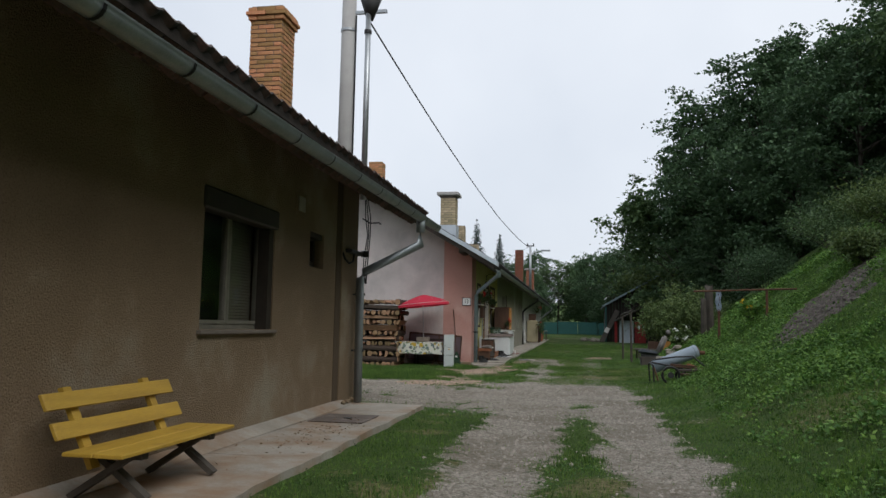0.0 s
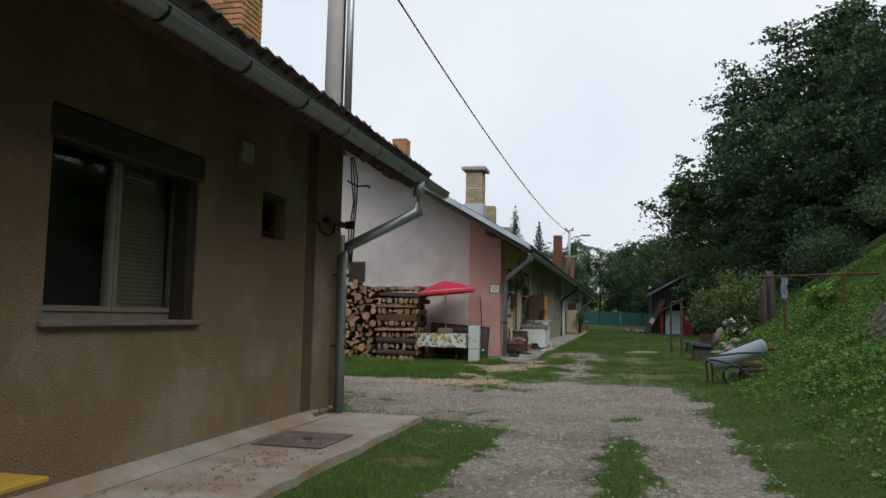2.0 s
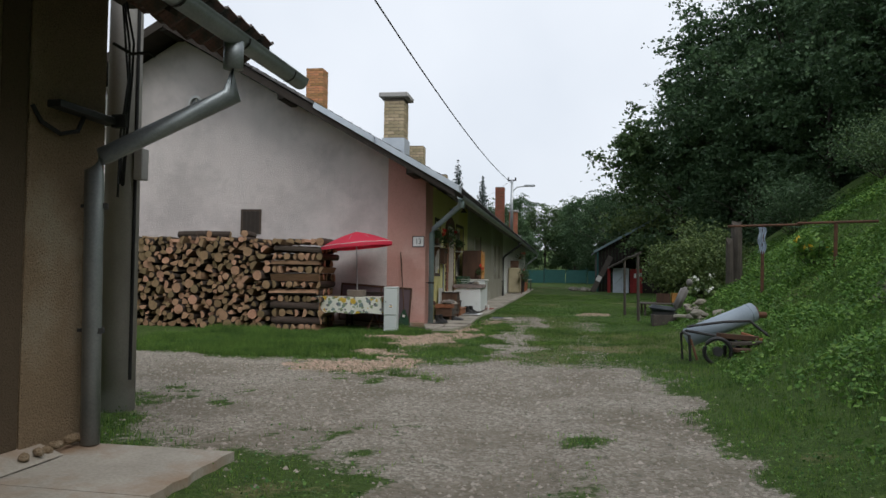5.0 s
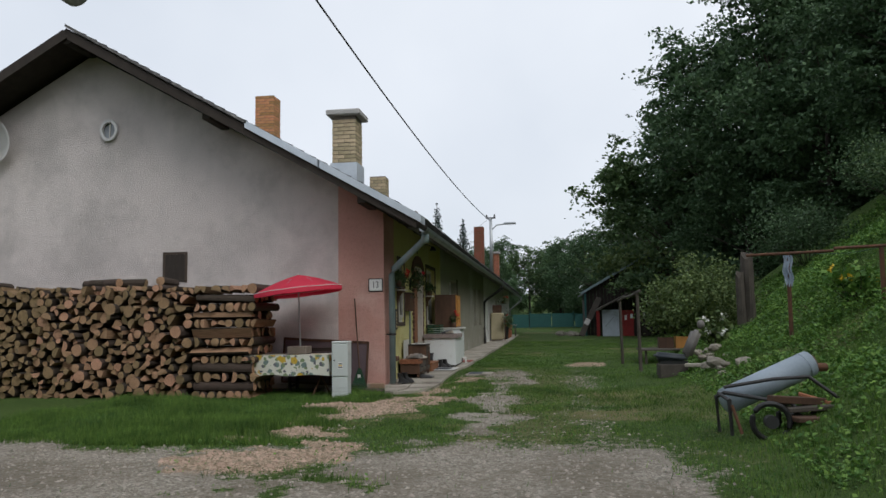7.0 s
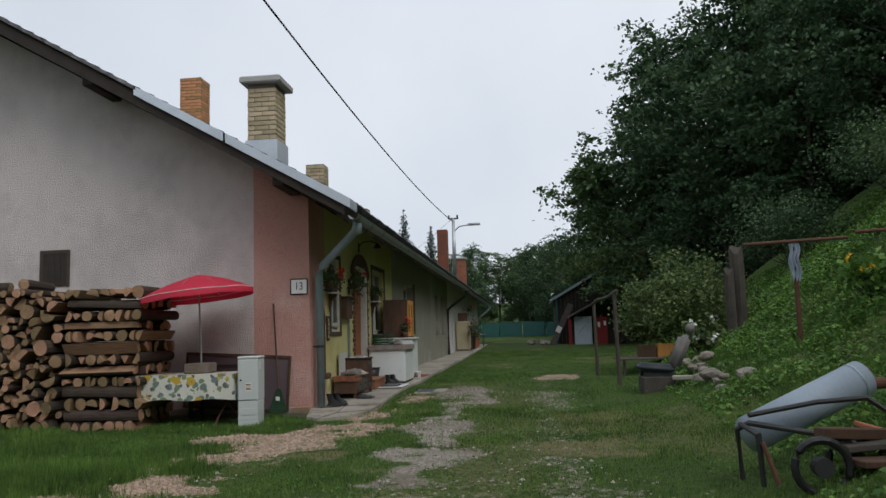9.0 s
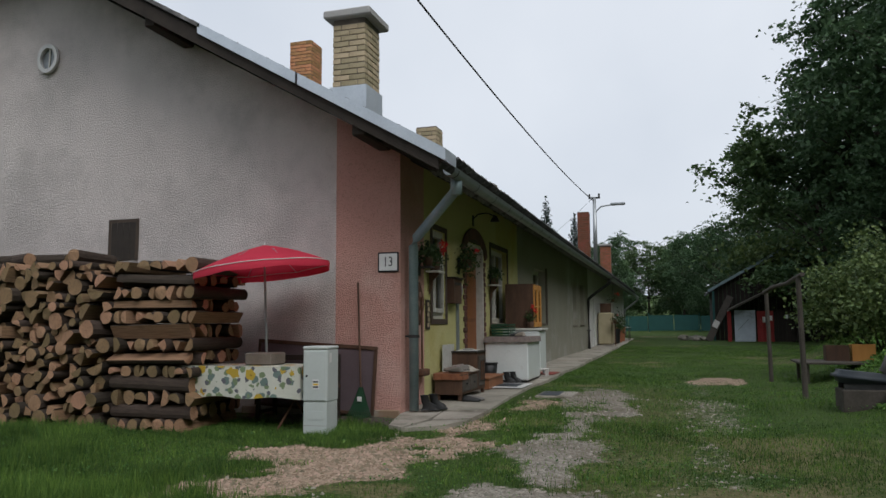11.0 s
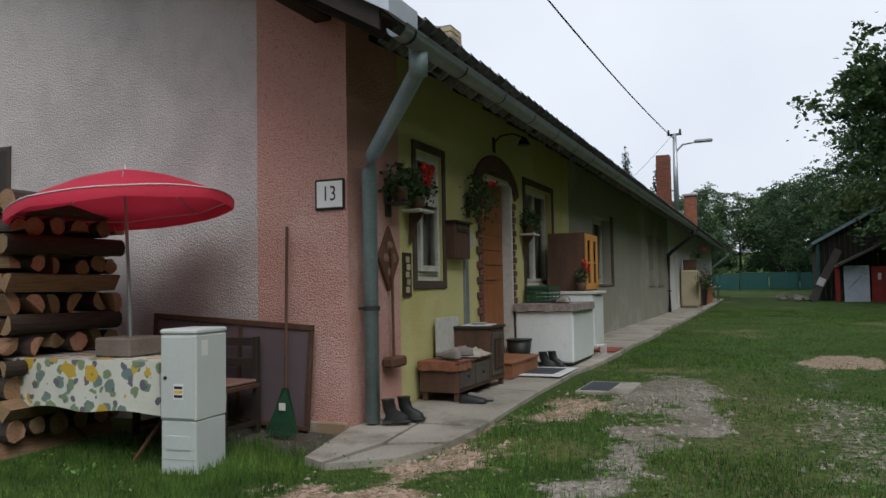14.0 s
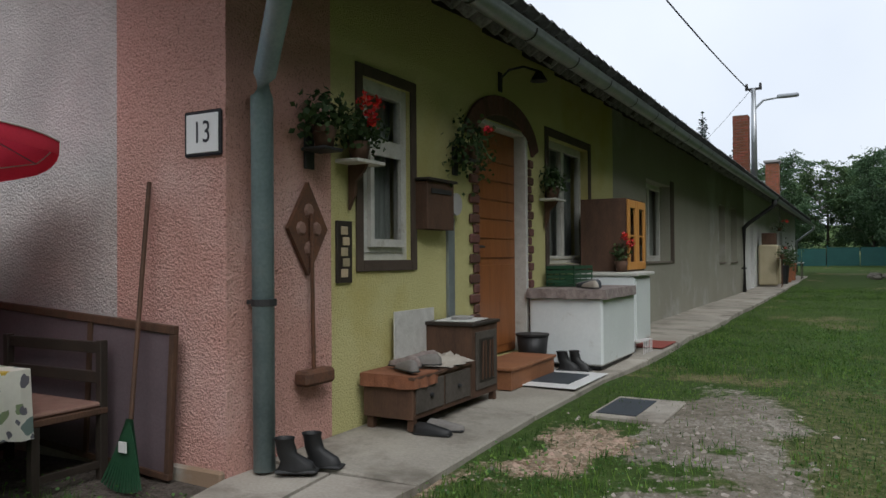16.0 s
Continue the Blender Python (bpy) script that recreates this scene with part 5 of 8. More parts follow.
def pack(x0, x1, z0, ztop, rg):
    """Circles dropped one after the other onto a rising front, like a hand-stacked pile."""
    step = 0.02
    n = int((x1 - x0) / step)
    front = [z0] * n
    out = []
    for _ in range(4000):
        r = rg.choice((0.05, 0.06, 0.065, 0.075, 0.08, 0.09, 0.105))
        best = None
        for _ in range(14):
            x = rg.uniform(x0 + r, x1 - r)
            i0, i1 = int((x - r - x0) / step), int((x + r - x0) / step)
            z = max(front[i] + math.sqrt(max(0, r * r - (x0 + (i + 0.5) * step - x) ** 2)) for i in range(max(0, i0), min(n, i1 + 1)))
            if best is None or z < best[1]:
                best = (x, z, i0, i1)
        x, z, i0, i1 = best
        if z + r > ztop + rg.uniform(-0.05, 0.06):
            if z > ztop + 0.1:
                break
            continue
        for i in range(max(0, i0), min(n, i1 + 1)):
            front[i] = max(front[i], z + math.sqrt(max(0, r * r - (x0 + (i + 0.5) * step - x) ** 2)) * 0.88)
        out.append((x, z, r))
    return out


rg = random.Random(21)
stack = thing("firewood_stack", "long head-high stack of split and round firewood logs", "firewood stack", (-9.6, 23.95, 0.0))
far_logs = []
count = 0
for x, z, r in pack(-13.4, -6.16, 0.02, 2.12, rg):
    m = Matrix.Translation((x + 9.6, rg.uniform(-0.09, 0.07), z)) @ Euler((rg.gauss(0, 0.03), rg.uniform(0, 6.28), rg.gauss(0, 0.05))).to_matrix().to_4x4() @ Matrix.Diagonal((r * 1.08, 1.05, r * 1.08, 1))
    me = LOGS[rg.choice((0, 1, 2, 3, 4, 5, 6, 7, 8, 9, 10, 11))]
    if x > -9.3 and count < 320:
        ob = new("log", me)
        ob.parent = stack
        ob.matrix_basis = m
        count += 1
    else:
        far_logs.append((m, me))
bm = bmesh.new()
for m, me in far_logs:
    k = len(bm.verts)
    bm.from_mesh(me)
    bm.verts.ensure_lookup_table()
    bmesh.ops.transform(bm, matrix=m, verts=bm.verts[k:])
ob = part("more_logs", bm, [M_BARK, M_CUT, M_SPLIT], stack)
tagged(ob, "further firewood logs of the stack", "", "", "stuff")
for k, (x, a, ln) in enumerate(((-8.3, 20, 1.0), (-7.95, -8, 1.1), (-10.6, 75, 1.2), (-11.4, 60, 0.9), (-6.9, 80, 0.9))):
    ob = new("log", LOGS[k % 3])
    ob.parent = stack
    ob.matrix_basis = Matrix.Translation((x + 9.6, 0.0, 2.22)) @ Euler((0, 0.3, radians(90 - a))).to_matrix().to_4x4() @ Matrix.Diagonal((0.085, ln, 0.085, 1))

cross = thing("firewood_stack", "crosswise-stacked end pillar of split firewood logs", "firewood stack", (-5.55, 24.0, 0.0))
z = 0.0
for layer in range(13):
    h = rg.choice((0.14, 0.16, 0.17, 0.18))
    r = h / 2
    if layer % 2 == 0:
        x = -0.58
        while x < 0.58:
            rr2 = r * rg.uniform(0.85, 1.1)
            ob = new("log", LOGS[rg.choice((0, 1, 8, 9, 10, 4, 5))])
            ob.parent = cross
            ob.matrix_basis = Matrix.Translation((x + rr2, rg.uniform(-0.06, 0.04), z + r)) @ Euler((0, rg.choice((0, -1.57, 3.14)) + rg.gauss(0, 0.3), rg.gauss(0, 0.04))).to_matrix().to_4x4() @ Matrix.Diagonal((rr2, 1.1, rr2, 1))
            x += 2 * rr2 + 0.005
    else:
        for y in (-0.48, -0.3, -0.1, 0.12, 0.34, 0.5):
            rr2 = r * rg.uniform(0.9, 1.15)
            ob = new("log", LOGS[rg.choice((2, 3, 8, 9, 6))])
            ob.parent = cross
            ob.matrix_basis = Matrix.Translation((rg.uniform(-0.05, 0.08), y, z + r)) @ Euler((rg.gauss(0, 0.02), rg.gauss(0, 0.02), math.pi / 2)).to_matrix().to_4x4() @ Euler((0, rg.uniform(0, 6.28), 0)).to_matrix().to_4x4() @ Matrix.Diagonal((rr2, 1.16, rr2, 1))
    z += h


# ---- umbrella, table, meter cabinet, chair ----
um = thing("parasol", "faded pinkish-red parasol with white piping on a grey pole", "parasol", (-4.22, 23.98, 0.0))
lean_m = pose(0, 0, 0, -1, 2, 0)
base = part("base_block", boxes((-0.2, -0.18, 0.798, 0.17, 0.18, 0.95), bevel=0.015), M_MORTAR, um, "rough concrete block foot")
part("pole", rod(bmesh.new(), (0, 0, 0.95), (-0.04, -0.03, 2.24), 0.016, 0.013, 12), M_GALV, um)
NR = 8
apex, rim_r, rim_z = Vector((-0.04, -0.03, 2.3)), 0.86, 2.0
bm = bmesh.new()
rings = []
for q in range(1, 6):
    t = q / 5
    ring = []
    for k in range(NR * 4):
        a = 2 * math.pi * k / (NR * 4)
        fold = abs(math.sin(a * NR / 2))
        rad = rim_r * t * (1 - 0.05 * fold * t)
        zz = apex.z - (apex.z - rim_z) * (0.6 * t + 0.4 * t * t) - 0.02 * fold * t + (0.03 * fold if q == 5 else 0)
        ring.append(bm.verts.new((apex.x + rad * math.cos(a), apex.y + rad * math.sin(a), zz + 0.09 * math.cos(a - 0.1) * t)))
    rings.append(ring)
val = [bm.verts.new((v.co.x * 1.0 + 0.004 * math.cos(k), v.co.y, v.co.z - 0.075 - 0.02 * abs(math.sin(k * math.pi / 4)))) for k, v in enumerate(rings[-1])]
top = bm.verts.new(apex)
m4 = NR * 4
for k in range(m4):
    bm.faces.new((top, rings[0][k], rings[0][(k + 1) % m4]))
    for q in range(4):
        bm.faces.new((rings[q][k], rings[q + 1][k], rings[q + 1][(k + 1) % m4], rings[q][(k + 1) % m4]))
    bm.faces.new((rings[-1][k], val[k], val[(k + 1) % m4], rings[-1][(k + 1) % m4]))
rim_pts = [v.co.copy() for v in rings[-1]]
bmesh.ops.recalc_face_normals(bm, faces=bm.faces)
canopy = part("canopy", bm, M_UMBRELLA, um, "", True)
part("piping", pipe(bmesh.new(), rim_pts + rim_pts[:1], 0.006, 6), M_PIPING, canopy, "white piped hem")
for k in range(NR):
    a = 2 * math.pi * k / NR
    e = rings and Vector((apex.x + rim_r * math.cos(a), apex.y + rim_r * math.sin(a), rim_z + 0.09 * math.cos(a - 0.1) - 0.005))
    part("rib", pipe(bmesh.new(), [apex - Vector((0, 0, 0.03)), apex.lerp(e, 0.5) + Vector((0, 0, 0.04)), e], 0.004, 5), M_GALV, um)
part("finial", rod(bmesh.new(), apex, apex + Vector((0, 0, 0.04)), 0.012, 0.006, 8), M_PIPING, um)

tb = thing("table", "low garden table with thin dark metal legs", "table", (-4.4, 23.95, 0.0))
part("tabletop", boxes((-0.82, -0.34, 0.765, 0.82, 0.36, 0.79), bevel=0.004), M_GREYWOOD, tb)
for x in (-0.65, 0.6):
    for s in (-1, 1):
        bm = bmesh.new()
        rod(bm, (x - 0.1 * s, -0.3 * s, 0), (x + 0.1 * s, 0.3 * s, 0.766), 0.014, seg=8)
        part("leg", bm, M_RUST, tb)


def tablecloth_material():
    m = material("flowered_oilcloth", (0.66, 0.66, 0.58), (0.58, 0.58, 0.5), rough=0.4, scale=3, fine=40, bump=0.03)
    n, l = m.node_tree.nodes, m.node_tree.links
    b = n["Principled BSDF"]
    src = b.inputs["Base Color"].links[0].from_socket
    co = n.new("ShaderNodeTexCoord")
    for scale, rad, col, seed in ((6.2, 0.30, (0.16, 0.22, 0.2), 3.7), (7.5, 0.27, (0.2, 0.26, 0.14), 8.1), (9.0, 0.26, (0.13, 0.13, 0.15), 5.1), (5.0, 0.32, (0.52, 0.36, 0.05), 0.0), (5.0, 0.13, (0.25, 0.13, 0.03), 0.0)):
        mp = n.new("ShaderNodeMapping")
        mp.inputs["Location"].default_value = (seed, seed * 0.7, seed * 0.3)
        l.new(co.outputs["Object"], mp.inputs[0])
        nz = n.new("ShaderNodeTexNoise")
        nz.inputs["Scale"].default_value = 14
        l.new(mp.outputs[0], nz.inputs["Vector"])
        ad = n.new("ShaderNodeMixRGB")
        ad.inputs[0].default_value = 0.07
        l.new(mp.outputs[0], ad.inputs[1])
        l.new(nz.outputs["Color"], ad.inputs[2])
        v = n.new("ShaderNodeTexVoronoi")
        v.inputs["Scale"].default_value, v.inputs["Randomness"].default_value = scale, 0.75
        l.new(ad.outputs[0], v.inputs["Vector"])
        lt = n.new("ShaderNodeMath")
        lt.operation = "LESS_THAN"
        lt.inputs[1].default_value = rad
        l.new(v.outputs["Distance"], lt.inputs[0])
        mx = n.new("ShaderNodeMixRGB")
        l.new(lt.outputs[0], mx.inputs[0])
        l.new(src, mx.inputs[1])
        mx.inputs[2].default_value = (*col, 1)
        src = mx.outputs[0]
    l.new(src, b.inputs["Base Color"])
    return m


def drape(x0, x1, y0, y1, z, drop, wave=0.012, n=60):
    """A cloth laid on a rectangle, hanging down all round with soft folds."""
    bm = bmesh.new()
    edge = []
    for i in range(n):
        t = 4 * i / n
        u = t % 1
        if t < 1:
            p, nn = (x0 + (x1 - x0) * u, y0), (0, -1)
        elif t < 2:
            p, nn = (x1, y0 + (y1 - y0) * u), (1, 0)
        elif t < 3:
            p, nn = (x1 - (x1 - x0) * u, y1), (0, 1)
        else:
            p, nn = (x0, y1 - (y1 - y0) * u), (-1, 0)
        edge.append((p, nn, i))
    rings = []
    for q in range(5):
        f = q / 4
        rings.append([bm.verts.new((p[0] + nn[0] * (0.012 + wave * f * (1 + math.sin(i * 1.7))), p[1] + nn[1] * (0.012 + wave * f * (1 + math.sin(i * 1.7))), z - drop * f * (1 + 0.04 * math.sin(i * 0.9)))) for p, nn, i in edge])
    bm.faces.new(rings[0])
    for a, b in zip(rings, rings[1:]):
        for i in range(n):
            bm.faces.new((a[i], b[i], b[(i + 1) % n], a[(i + 1) % n]))
    bmesh.ops.recalc_face_normals(bm, faces=bm.faces)
    return bm


tc = link_mesh("tablecloth", drape(-5.23, -3.57, 23.6, 24.32, 0.797, 0.37), tablecloth_material())
tagged(tc, "white oilcloth printed with yellow flowers on the table", "tablecloth")

mc = thing("meter_cabinet", "light grey plastic electricity meter cabinet on the grass verge", "meter cabinet", (-3.34, 23.72, 0.0), rz=5)
part("plinth", boxes((-0.145, -0.175, -0.1, 0.145, 0.175, 0.4), bevel=0.008), M_CABINET, mc)
part("housing", boxes((-0.15, -0.18, 0.402, 0.15, 0.18, 1.0), bevel=0.01), M_CABINET, mc)
part("lid", boxes((-0.155, -0.186, 1.002, 0.155, 0.186, 1.04), bevel=0.012), M_CABINET, mc)
d = part("door", boxes((-0.135, -0.188, 0.42, 0.135, -0.181, 0.985), bevel=0.003), M_CABINET, mc)
part("lock", rod(bmesh.new(), (-0.10, -0.188, 0.70), (-0.10, -0.196, 0.70), 0.013, seg=12), M_INK, d)
part("warning_label", boxes((-0.03, -0.1905, 0.55, 0.05, -0.1885, 0.66)), M_PLATE, d, "white sticker with illegible print")
for k in range(3):
    part("print_bar", boxes((-0.024, -0.192, 0.565 + k * 0.03, 0.044, -0.1908, 0.583 + k * 0.03)), (M_INK, M_YFLOWER, M_INK)[k], d)
part("recess_panel", boxes((-0.10, -0.181, 0.2, 0.10, -0.1765, 0.3), bevel=0.003), M_CABINET, mc)
part("seam", boxes((-0.146, -0.1765, 0.13, 0.146, -0.1755, 0.136)), M_POLE, mc)
part("side_label", boxes((0.1505, -0.12, 0.85, 0.1525, -0.05, 0.96)), M_PLATE, mc)

pn = thing("leaning_panel", "dark framed mesh panel leaning against the gable", "panel", (-4.05, 24.93, 0.1))
for nm, r in (("rail", (-0.9, -0.02, 0.88, 0.88, 0.02, 0.93)), ("rail", (-0.9, -0.02, 0.02, 0.88, 0.02, 0.06)), ("stile", (0.84, -0.02, 0.06, 0.88, 0.02, 0.88)), ("stile", (0.1, -0.02, 0.06, 0.14, 0.02, 0.88)), ("stile", (-0.9, -0.02, 0.06, -0.86, 0.02, 0.88))):
    part(nm, boxes(r, bevel=0.004), M_OLDWOOD, pn)
part("sheet", boxes((-0.86, -0.004, 0.06, 0.84, 0.006, 0.88)), M_MESHNET, pn)
pn.matrix_basis = pose(-4.05, 24.93, 0.12, 0, 3.5, 0)

ch = thing("garden_bench", "dark wooden garden settle with a worn red-brown seat", "bench", (-4.1, 24.6, 0.02))
part("seat", boxes((-0.5, -0.25, 0.44, 0.5, 0.24, 0.48), bevel=0.006), M_OLDWOOD, ch)
part("cushion", boxes((-0.48, -0.24, 0.482, 0.49, 0.2, 0.515), bevel=0.012), M_PAD, ch, "thin faded red-brown seat pad")
for x in (-0.47, 0.47):
    part("leg", boxes((x - 0.025, -0.24, 0, x + 0.025, -0.19, 0.44), bevel=0.004), M_DARKFRAME, ch)
    part("back_post", boxes((x - 0.025, 0.19, 0, x + 0.025, 0.24, 0.88), bevel=0.004), M_DARKFRAME, ch)
    part("side_rail", boxes((x - 0.015, -0.19, 0.12, x + 0.015, 0.19, 0.16)), M_DARKFRAME, ch)
for z in (0.62, 0.8):
    part("back_rail", boxes((-0.445, 0.2, z, 0.445, 0.23, z + 0.07), bevel=0.004), M_DARKFRAME, ch)

rk = thing("lawn_rake", "green plastic leaf rake on a worn wooden handle", "rake", (-3.26, 24.72, 0.06))
part("handle", rod(bmesh.new(), (0.0, 0.0, 0.33), (-0.17, 0.28, 1.8), 0.014, seg=10), M_OLDWOOD, rk)
for k in range(13):
    a = -0.42 + 0.84 * k / 12
    bm = bmesh.new()
    beam(bm, (0.0, 0.0, 0.4), (math.sin(a) * 0.4, -0.06, 0.4 - math.cos(a) * 0.38), 0.016, 0.006, (0, 1, 0))
    part("tine", bm, M_GREENPLASTIC, rk)
bm = bmesh.new()
bm.faces.new([bm.verts.new(p) for p in ((-0.03, 0.0, 0.42), (0.03, 0.0, 0.42), (0.13, -0.035, 0.14), (-0.13, -0.035, 0.14))])
bmesh.ops.solidify(bm, geom=bm.faces[:], thickness=0.01)
bmesh.ops.recalc_face_normals(bm, faces=bm.faces)
part("web", bm, M_GREENPLASTIC, rk)
part("sticker", boxes((-0.03, -0.052, 0.24, 0.03, -0.043, 0.3)), M_PLATE, rk)

# house number plate
np_ = thing("house_number_plate", "white enamel plate with black rim reading 13", "number plate", (-3.0, G2 - 0.004, 2.127))
part("rim", boxes((-0.15, -0.012, -0.135, 0.15, 0, 0.135), bevel=0.01), M_INK, np_)
part("plate", boxes((-0.13, -0.018, -0.115, 0.13, -0.0125, 0.115), bevel=0.002), M_PLATE, np_)
cu = bpy.data.curves.new("number", "FONT")
cu.body, cu.size, cu.align_x, cu.align_y, cu.extrude = "13", 0.185, "CENTER", "CENTER", 0.001
tmp = bpy.data.objects.new("number", cu)
tme = bpy.data.meshes.new_from_object(tmp)
tme.materials.append(M_INK)
ob = new("numeral", tme)
ob.parent = np_
ob.matrix_basis = pose(0, -0.0205, 0, 90) @ Matrix.Diagonal((0.8, 1, 1, 1))

# satellite dish on the gable
ds = thing("satellite_dish", "white satellite dish with arm on the gable wall", "satellite dish", (-11.5, 24.75, 5.5))
bm = bmesh.new()
rings = []
for q in range(1, 6):
    rad = 0.48 * q / 5
    rings.append([bm.verts.new((rad * math.cos(2 * math.pi * k / 28), 0.45 * rad * rad, rad * math.sin(2 * math.pi * k / 28) * 1.08)) for k in range(28)])
bm.faces.new(rings[0])
for a, b in zip(rings, rings[1:]):
    for k in range(28):
        bm.faces.new((a[k], b[k], b[(k + 1) % 28], a[(k + 1) % 28]))
bmesh.ops.solidify(bm, geom=bm.faces[:], thickness=0.012)
bmesh.ops.recalc_face_normals(bm, faces=bm.faces)
bmesh.ops.transform(bm, matrix=Matrix.Rotation(math.pi, 4, "Z") @ Matrix.Rotation(radians(-15), 4, "X"), verts=bm.verts)
part("reflector", bm, M_PLATE, ds, "", True)
part("arm", pipe(bmesh.new(), [(0.0, 0.0, -0.45), (0.2, -0.25, -0.62), (0.42, -0.4, -0.5)], 0.014, 8), M_GALV, ds)
part("receiver", rod(bmesh.new(), (0.4, -0.36, -0.5), (0.5, -0.4, -0.5), 0.035, seg=12), M_PLATE, ds)
part("wall_bracket", pipe(bmesh.new(), [(0, 0.02, -0.1), (0.0, 0.28, -0.15)], 0.025, 8), M_GALV, ds)


# ---- things along the front of house two ----
def boot(at, rz, h=0.3, label="black rubber boot standing by the wall", group="boots"):
    b = thing("boot", label, "boot", at, rz, group)
    bm = bmesh.new()
    secs = [(0.0, 0.0, 0.05, 0.12), (0.0, 0.02, 0.046, 0.115), (-0.005, 0.06, 0.042, 0.095), (-0.025, 0.11, 0.04, 0.06), (-0.04, 0.18, 0.045, 0.055), (-0.042, h, 0.055, 0.062)]
    rings = []
    for cy, zz, rx, ry in secs:
        rings.append([bm.verts.new((rx * math.cos(2 * math.pi * k / 14), -cy * 0 + (0.0 if zz < 0.1 else -cy) * -1 + ry * math.sin(2 * math.pi * k / 14) + (0.03 if zz < 0.08 else 0), zz)) for k in range(14)])
    bm.faces.new(rings[0][::-1])
    for a, c in zip(rings, rings[1:]):
        for k in range(14):
            bm.faces.new((a[k], a[(k + 1) % 14], c[(k + 1) % 14], c[k]))
    part("shaft", bm, M_RUBBER, b, "", True)
    part("sole", boxes((-0.052, -0.095, 0.0, 0.052, 0.155, 0.018), bevel=0.012), M_DARKMETAL, b)
    return b


boot((-2.52, 25.24, 0.145), -62, 0.2)
boot((-2.45, 25.40, 0.147), -74, 0.2)
boot((-2.30, 29.3, 0.203), -80, 0.2, "black ankle boot beside the chest freezer")
boot((-2.2, 29.38, 0.204), -100, 0.2, "black ankle boot beside the chest freezer")


def shoe(at, rz, mat, label, group="shoes"):
    s = thing("shoe", label, "shoe", at, rz, group)
    bm = bmesh.new()
    rings = []
    for y, w, h in ((-0.13, 0.028, 0.05), (-0.10, 0.036, 0.075), (-0.03, 0.036, 0.07), (0.05, 0.042, 0.05), (0.11, 0.038, 0.035), (0.14, 0.018, 0.025)):
        rings.append([bm.verts.new((w * math.cos(a), y, 0.012 + max(0, math.sin(a)) * h)) for a in [math.pi * k / 7 for k in range(8)]])
    for a, c in zip(rings, rings[1:]):
        for k in range(7):
            bm.faces.new((a[k], a[k + 1], c[k + 1], c[k]))
    bm.faces.new(rings[0])
    bm.faces.new(rings[-1][::-1])
    bmesh.ops.recalc_face_normals(bm, faces=bm.faces)
    part("upper", bm, mat, s, "", True)
    part("sole", boxes((-0.04, -0.135, 0, 0.04, 0.14, 0.014), bevel=0.01), M_DARKMETAL, s)
    return s


# chest: low drawer unit and taller cupboard
cz = pave_z(27)
ck = thing("shoe_chest", "worn dark-brown wooden chest with drawers and a taller cupboard", "chest", (-2.55, 26.32, cz))
part("low_body", boxes((-0.22, 0, 0.08, 0.2, 0.9, 0.36), bevel=0.006), M_OLDWOOD, ck)
part("low_top", boxes((-0.24, -0.02, 0.362, 0.22, 0.9, 0.385), bevel=0.004), M_OLDWOOD, ck)
part("cupboard", boxes((-0.22, 0.905, 0.08, 0.2, 1.4, 0.66), bevel=0.006), M_OLDWOOD, ck)
part("cupboard_top", boxes((-0.24, 0.885, 0.662, 0.22, 1.42, 0.69), bevel=0.005), M_DARKFRAME, ck)
for y in (0.03, 0.46):
    dr = part("drawer", boxes((0.2, y, 0.12, 0.212, y + 0.4, 0.34), bevel=0.004), M_GREYWOOD, ck)
    part("knob", rod(bmesh.new(), (0.212, y + 0.2, 0.23), (0.235, y + 0.2, 0.23), 0.015, seg=10), M_DARKMETAL, dr)
cd = part("door", boxes((0.2, 0.97, 0.14, 0.214, 1.35, 0.61), bevel=0.004), M_GREYWOOD, ck)
part("carved_panel", boxes((0.214, 1.02, 0.2, 0.219, 1.30, 0.55), bevel=0.004), M_DARKFRAME, cd)
for k in range(4):
    bm = bmesh.new()
    beam(bm, (0.222, 1.06 + k * 0.065, 0.22), (0.222, 1.08 + k * 0.065 - 0.02 * (k % 2), 0.53), 0.006, 0.02, (1, 0, 0))
    part("carving", bm, M_OLDWOOD, cd)
for y in (0.02, 1.34):
    for x in (-0.2, 0.14):
        part("leg", boxes((x, y, 0, x + 0.05, y + 0.05, 0.08)), M_OLDWOOD, ck)
dr2 = link_mesh("throw_cloth", drape(-2.78, -2.345, 26.31, 26.66, cz + 0.392, 0.09, 0.008, 44), M_ORANGECLOTH)
tagged(dr2, "rust-orange cloth spread over the low chest", "cloth")


def crumple(name, at, sx, sy, h, mat, label, cat, seed):
    """A dropped piece of cloth: a ragged, wrinkled heap."""
    bm = bmesh.new()
    n = 14
    g = [[bm.verts.new(((i / n - 0.5) * sx * (1 + 0.1 * math.sin(j * 0.9 + seed)), (j / n - 0.5) * sy * (1 + 0.1 * math.sin(i * 0.8 + seed)),
                        max(0.003, h * max(0, 1 - (2 * i / n - 1) ** 4) * max(0, 1 - (2 * j / n - 1) ** 4) * (0.5 + 0.5 * abs(noise.noise(Vector((i * 0.35 + seed, j * 0.35, seed)))) * 2)))) for j in range(n + 1)] for i in range(n + 1)]
    for i in range(n):
        for j in range(n):
            bm.faces.new((g[i][j], g[i + 1][j], g[i + 1][j + 1], g[i][j + 1]))
    ob = link_mesh(name, bm, mat, True)
    ob.location = at
    return tagged(ob, label, cat)


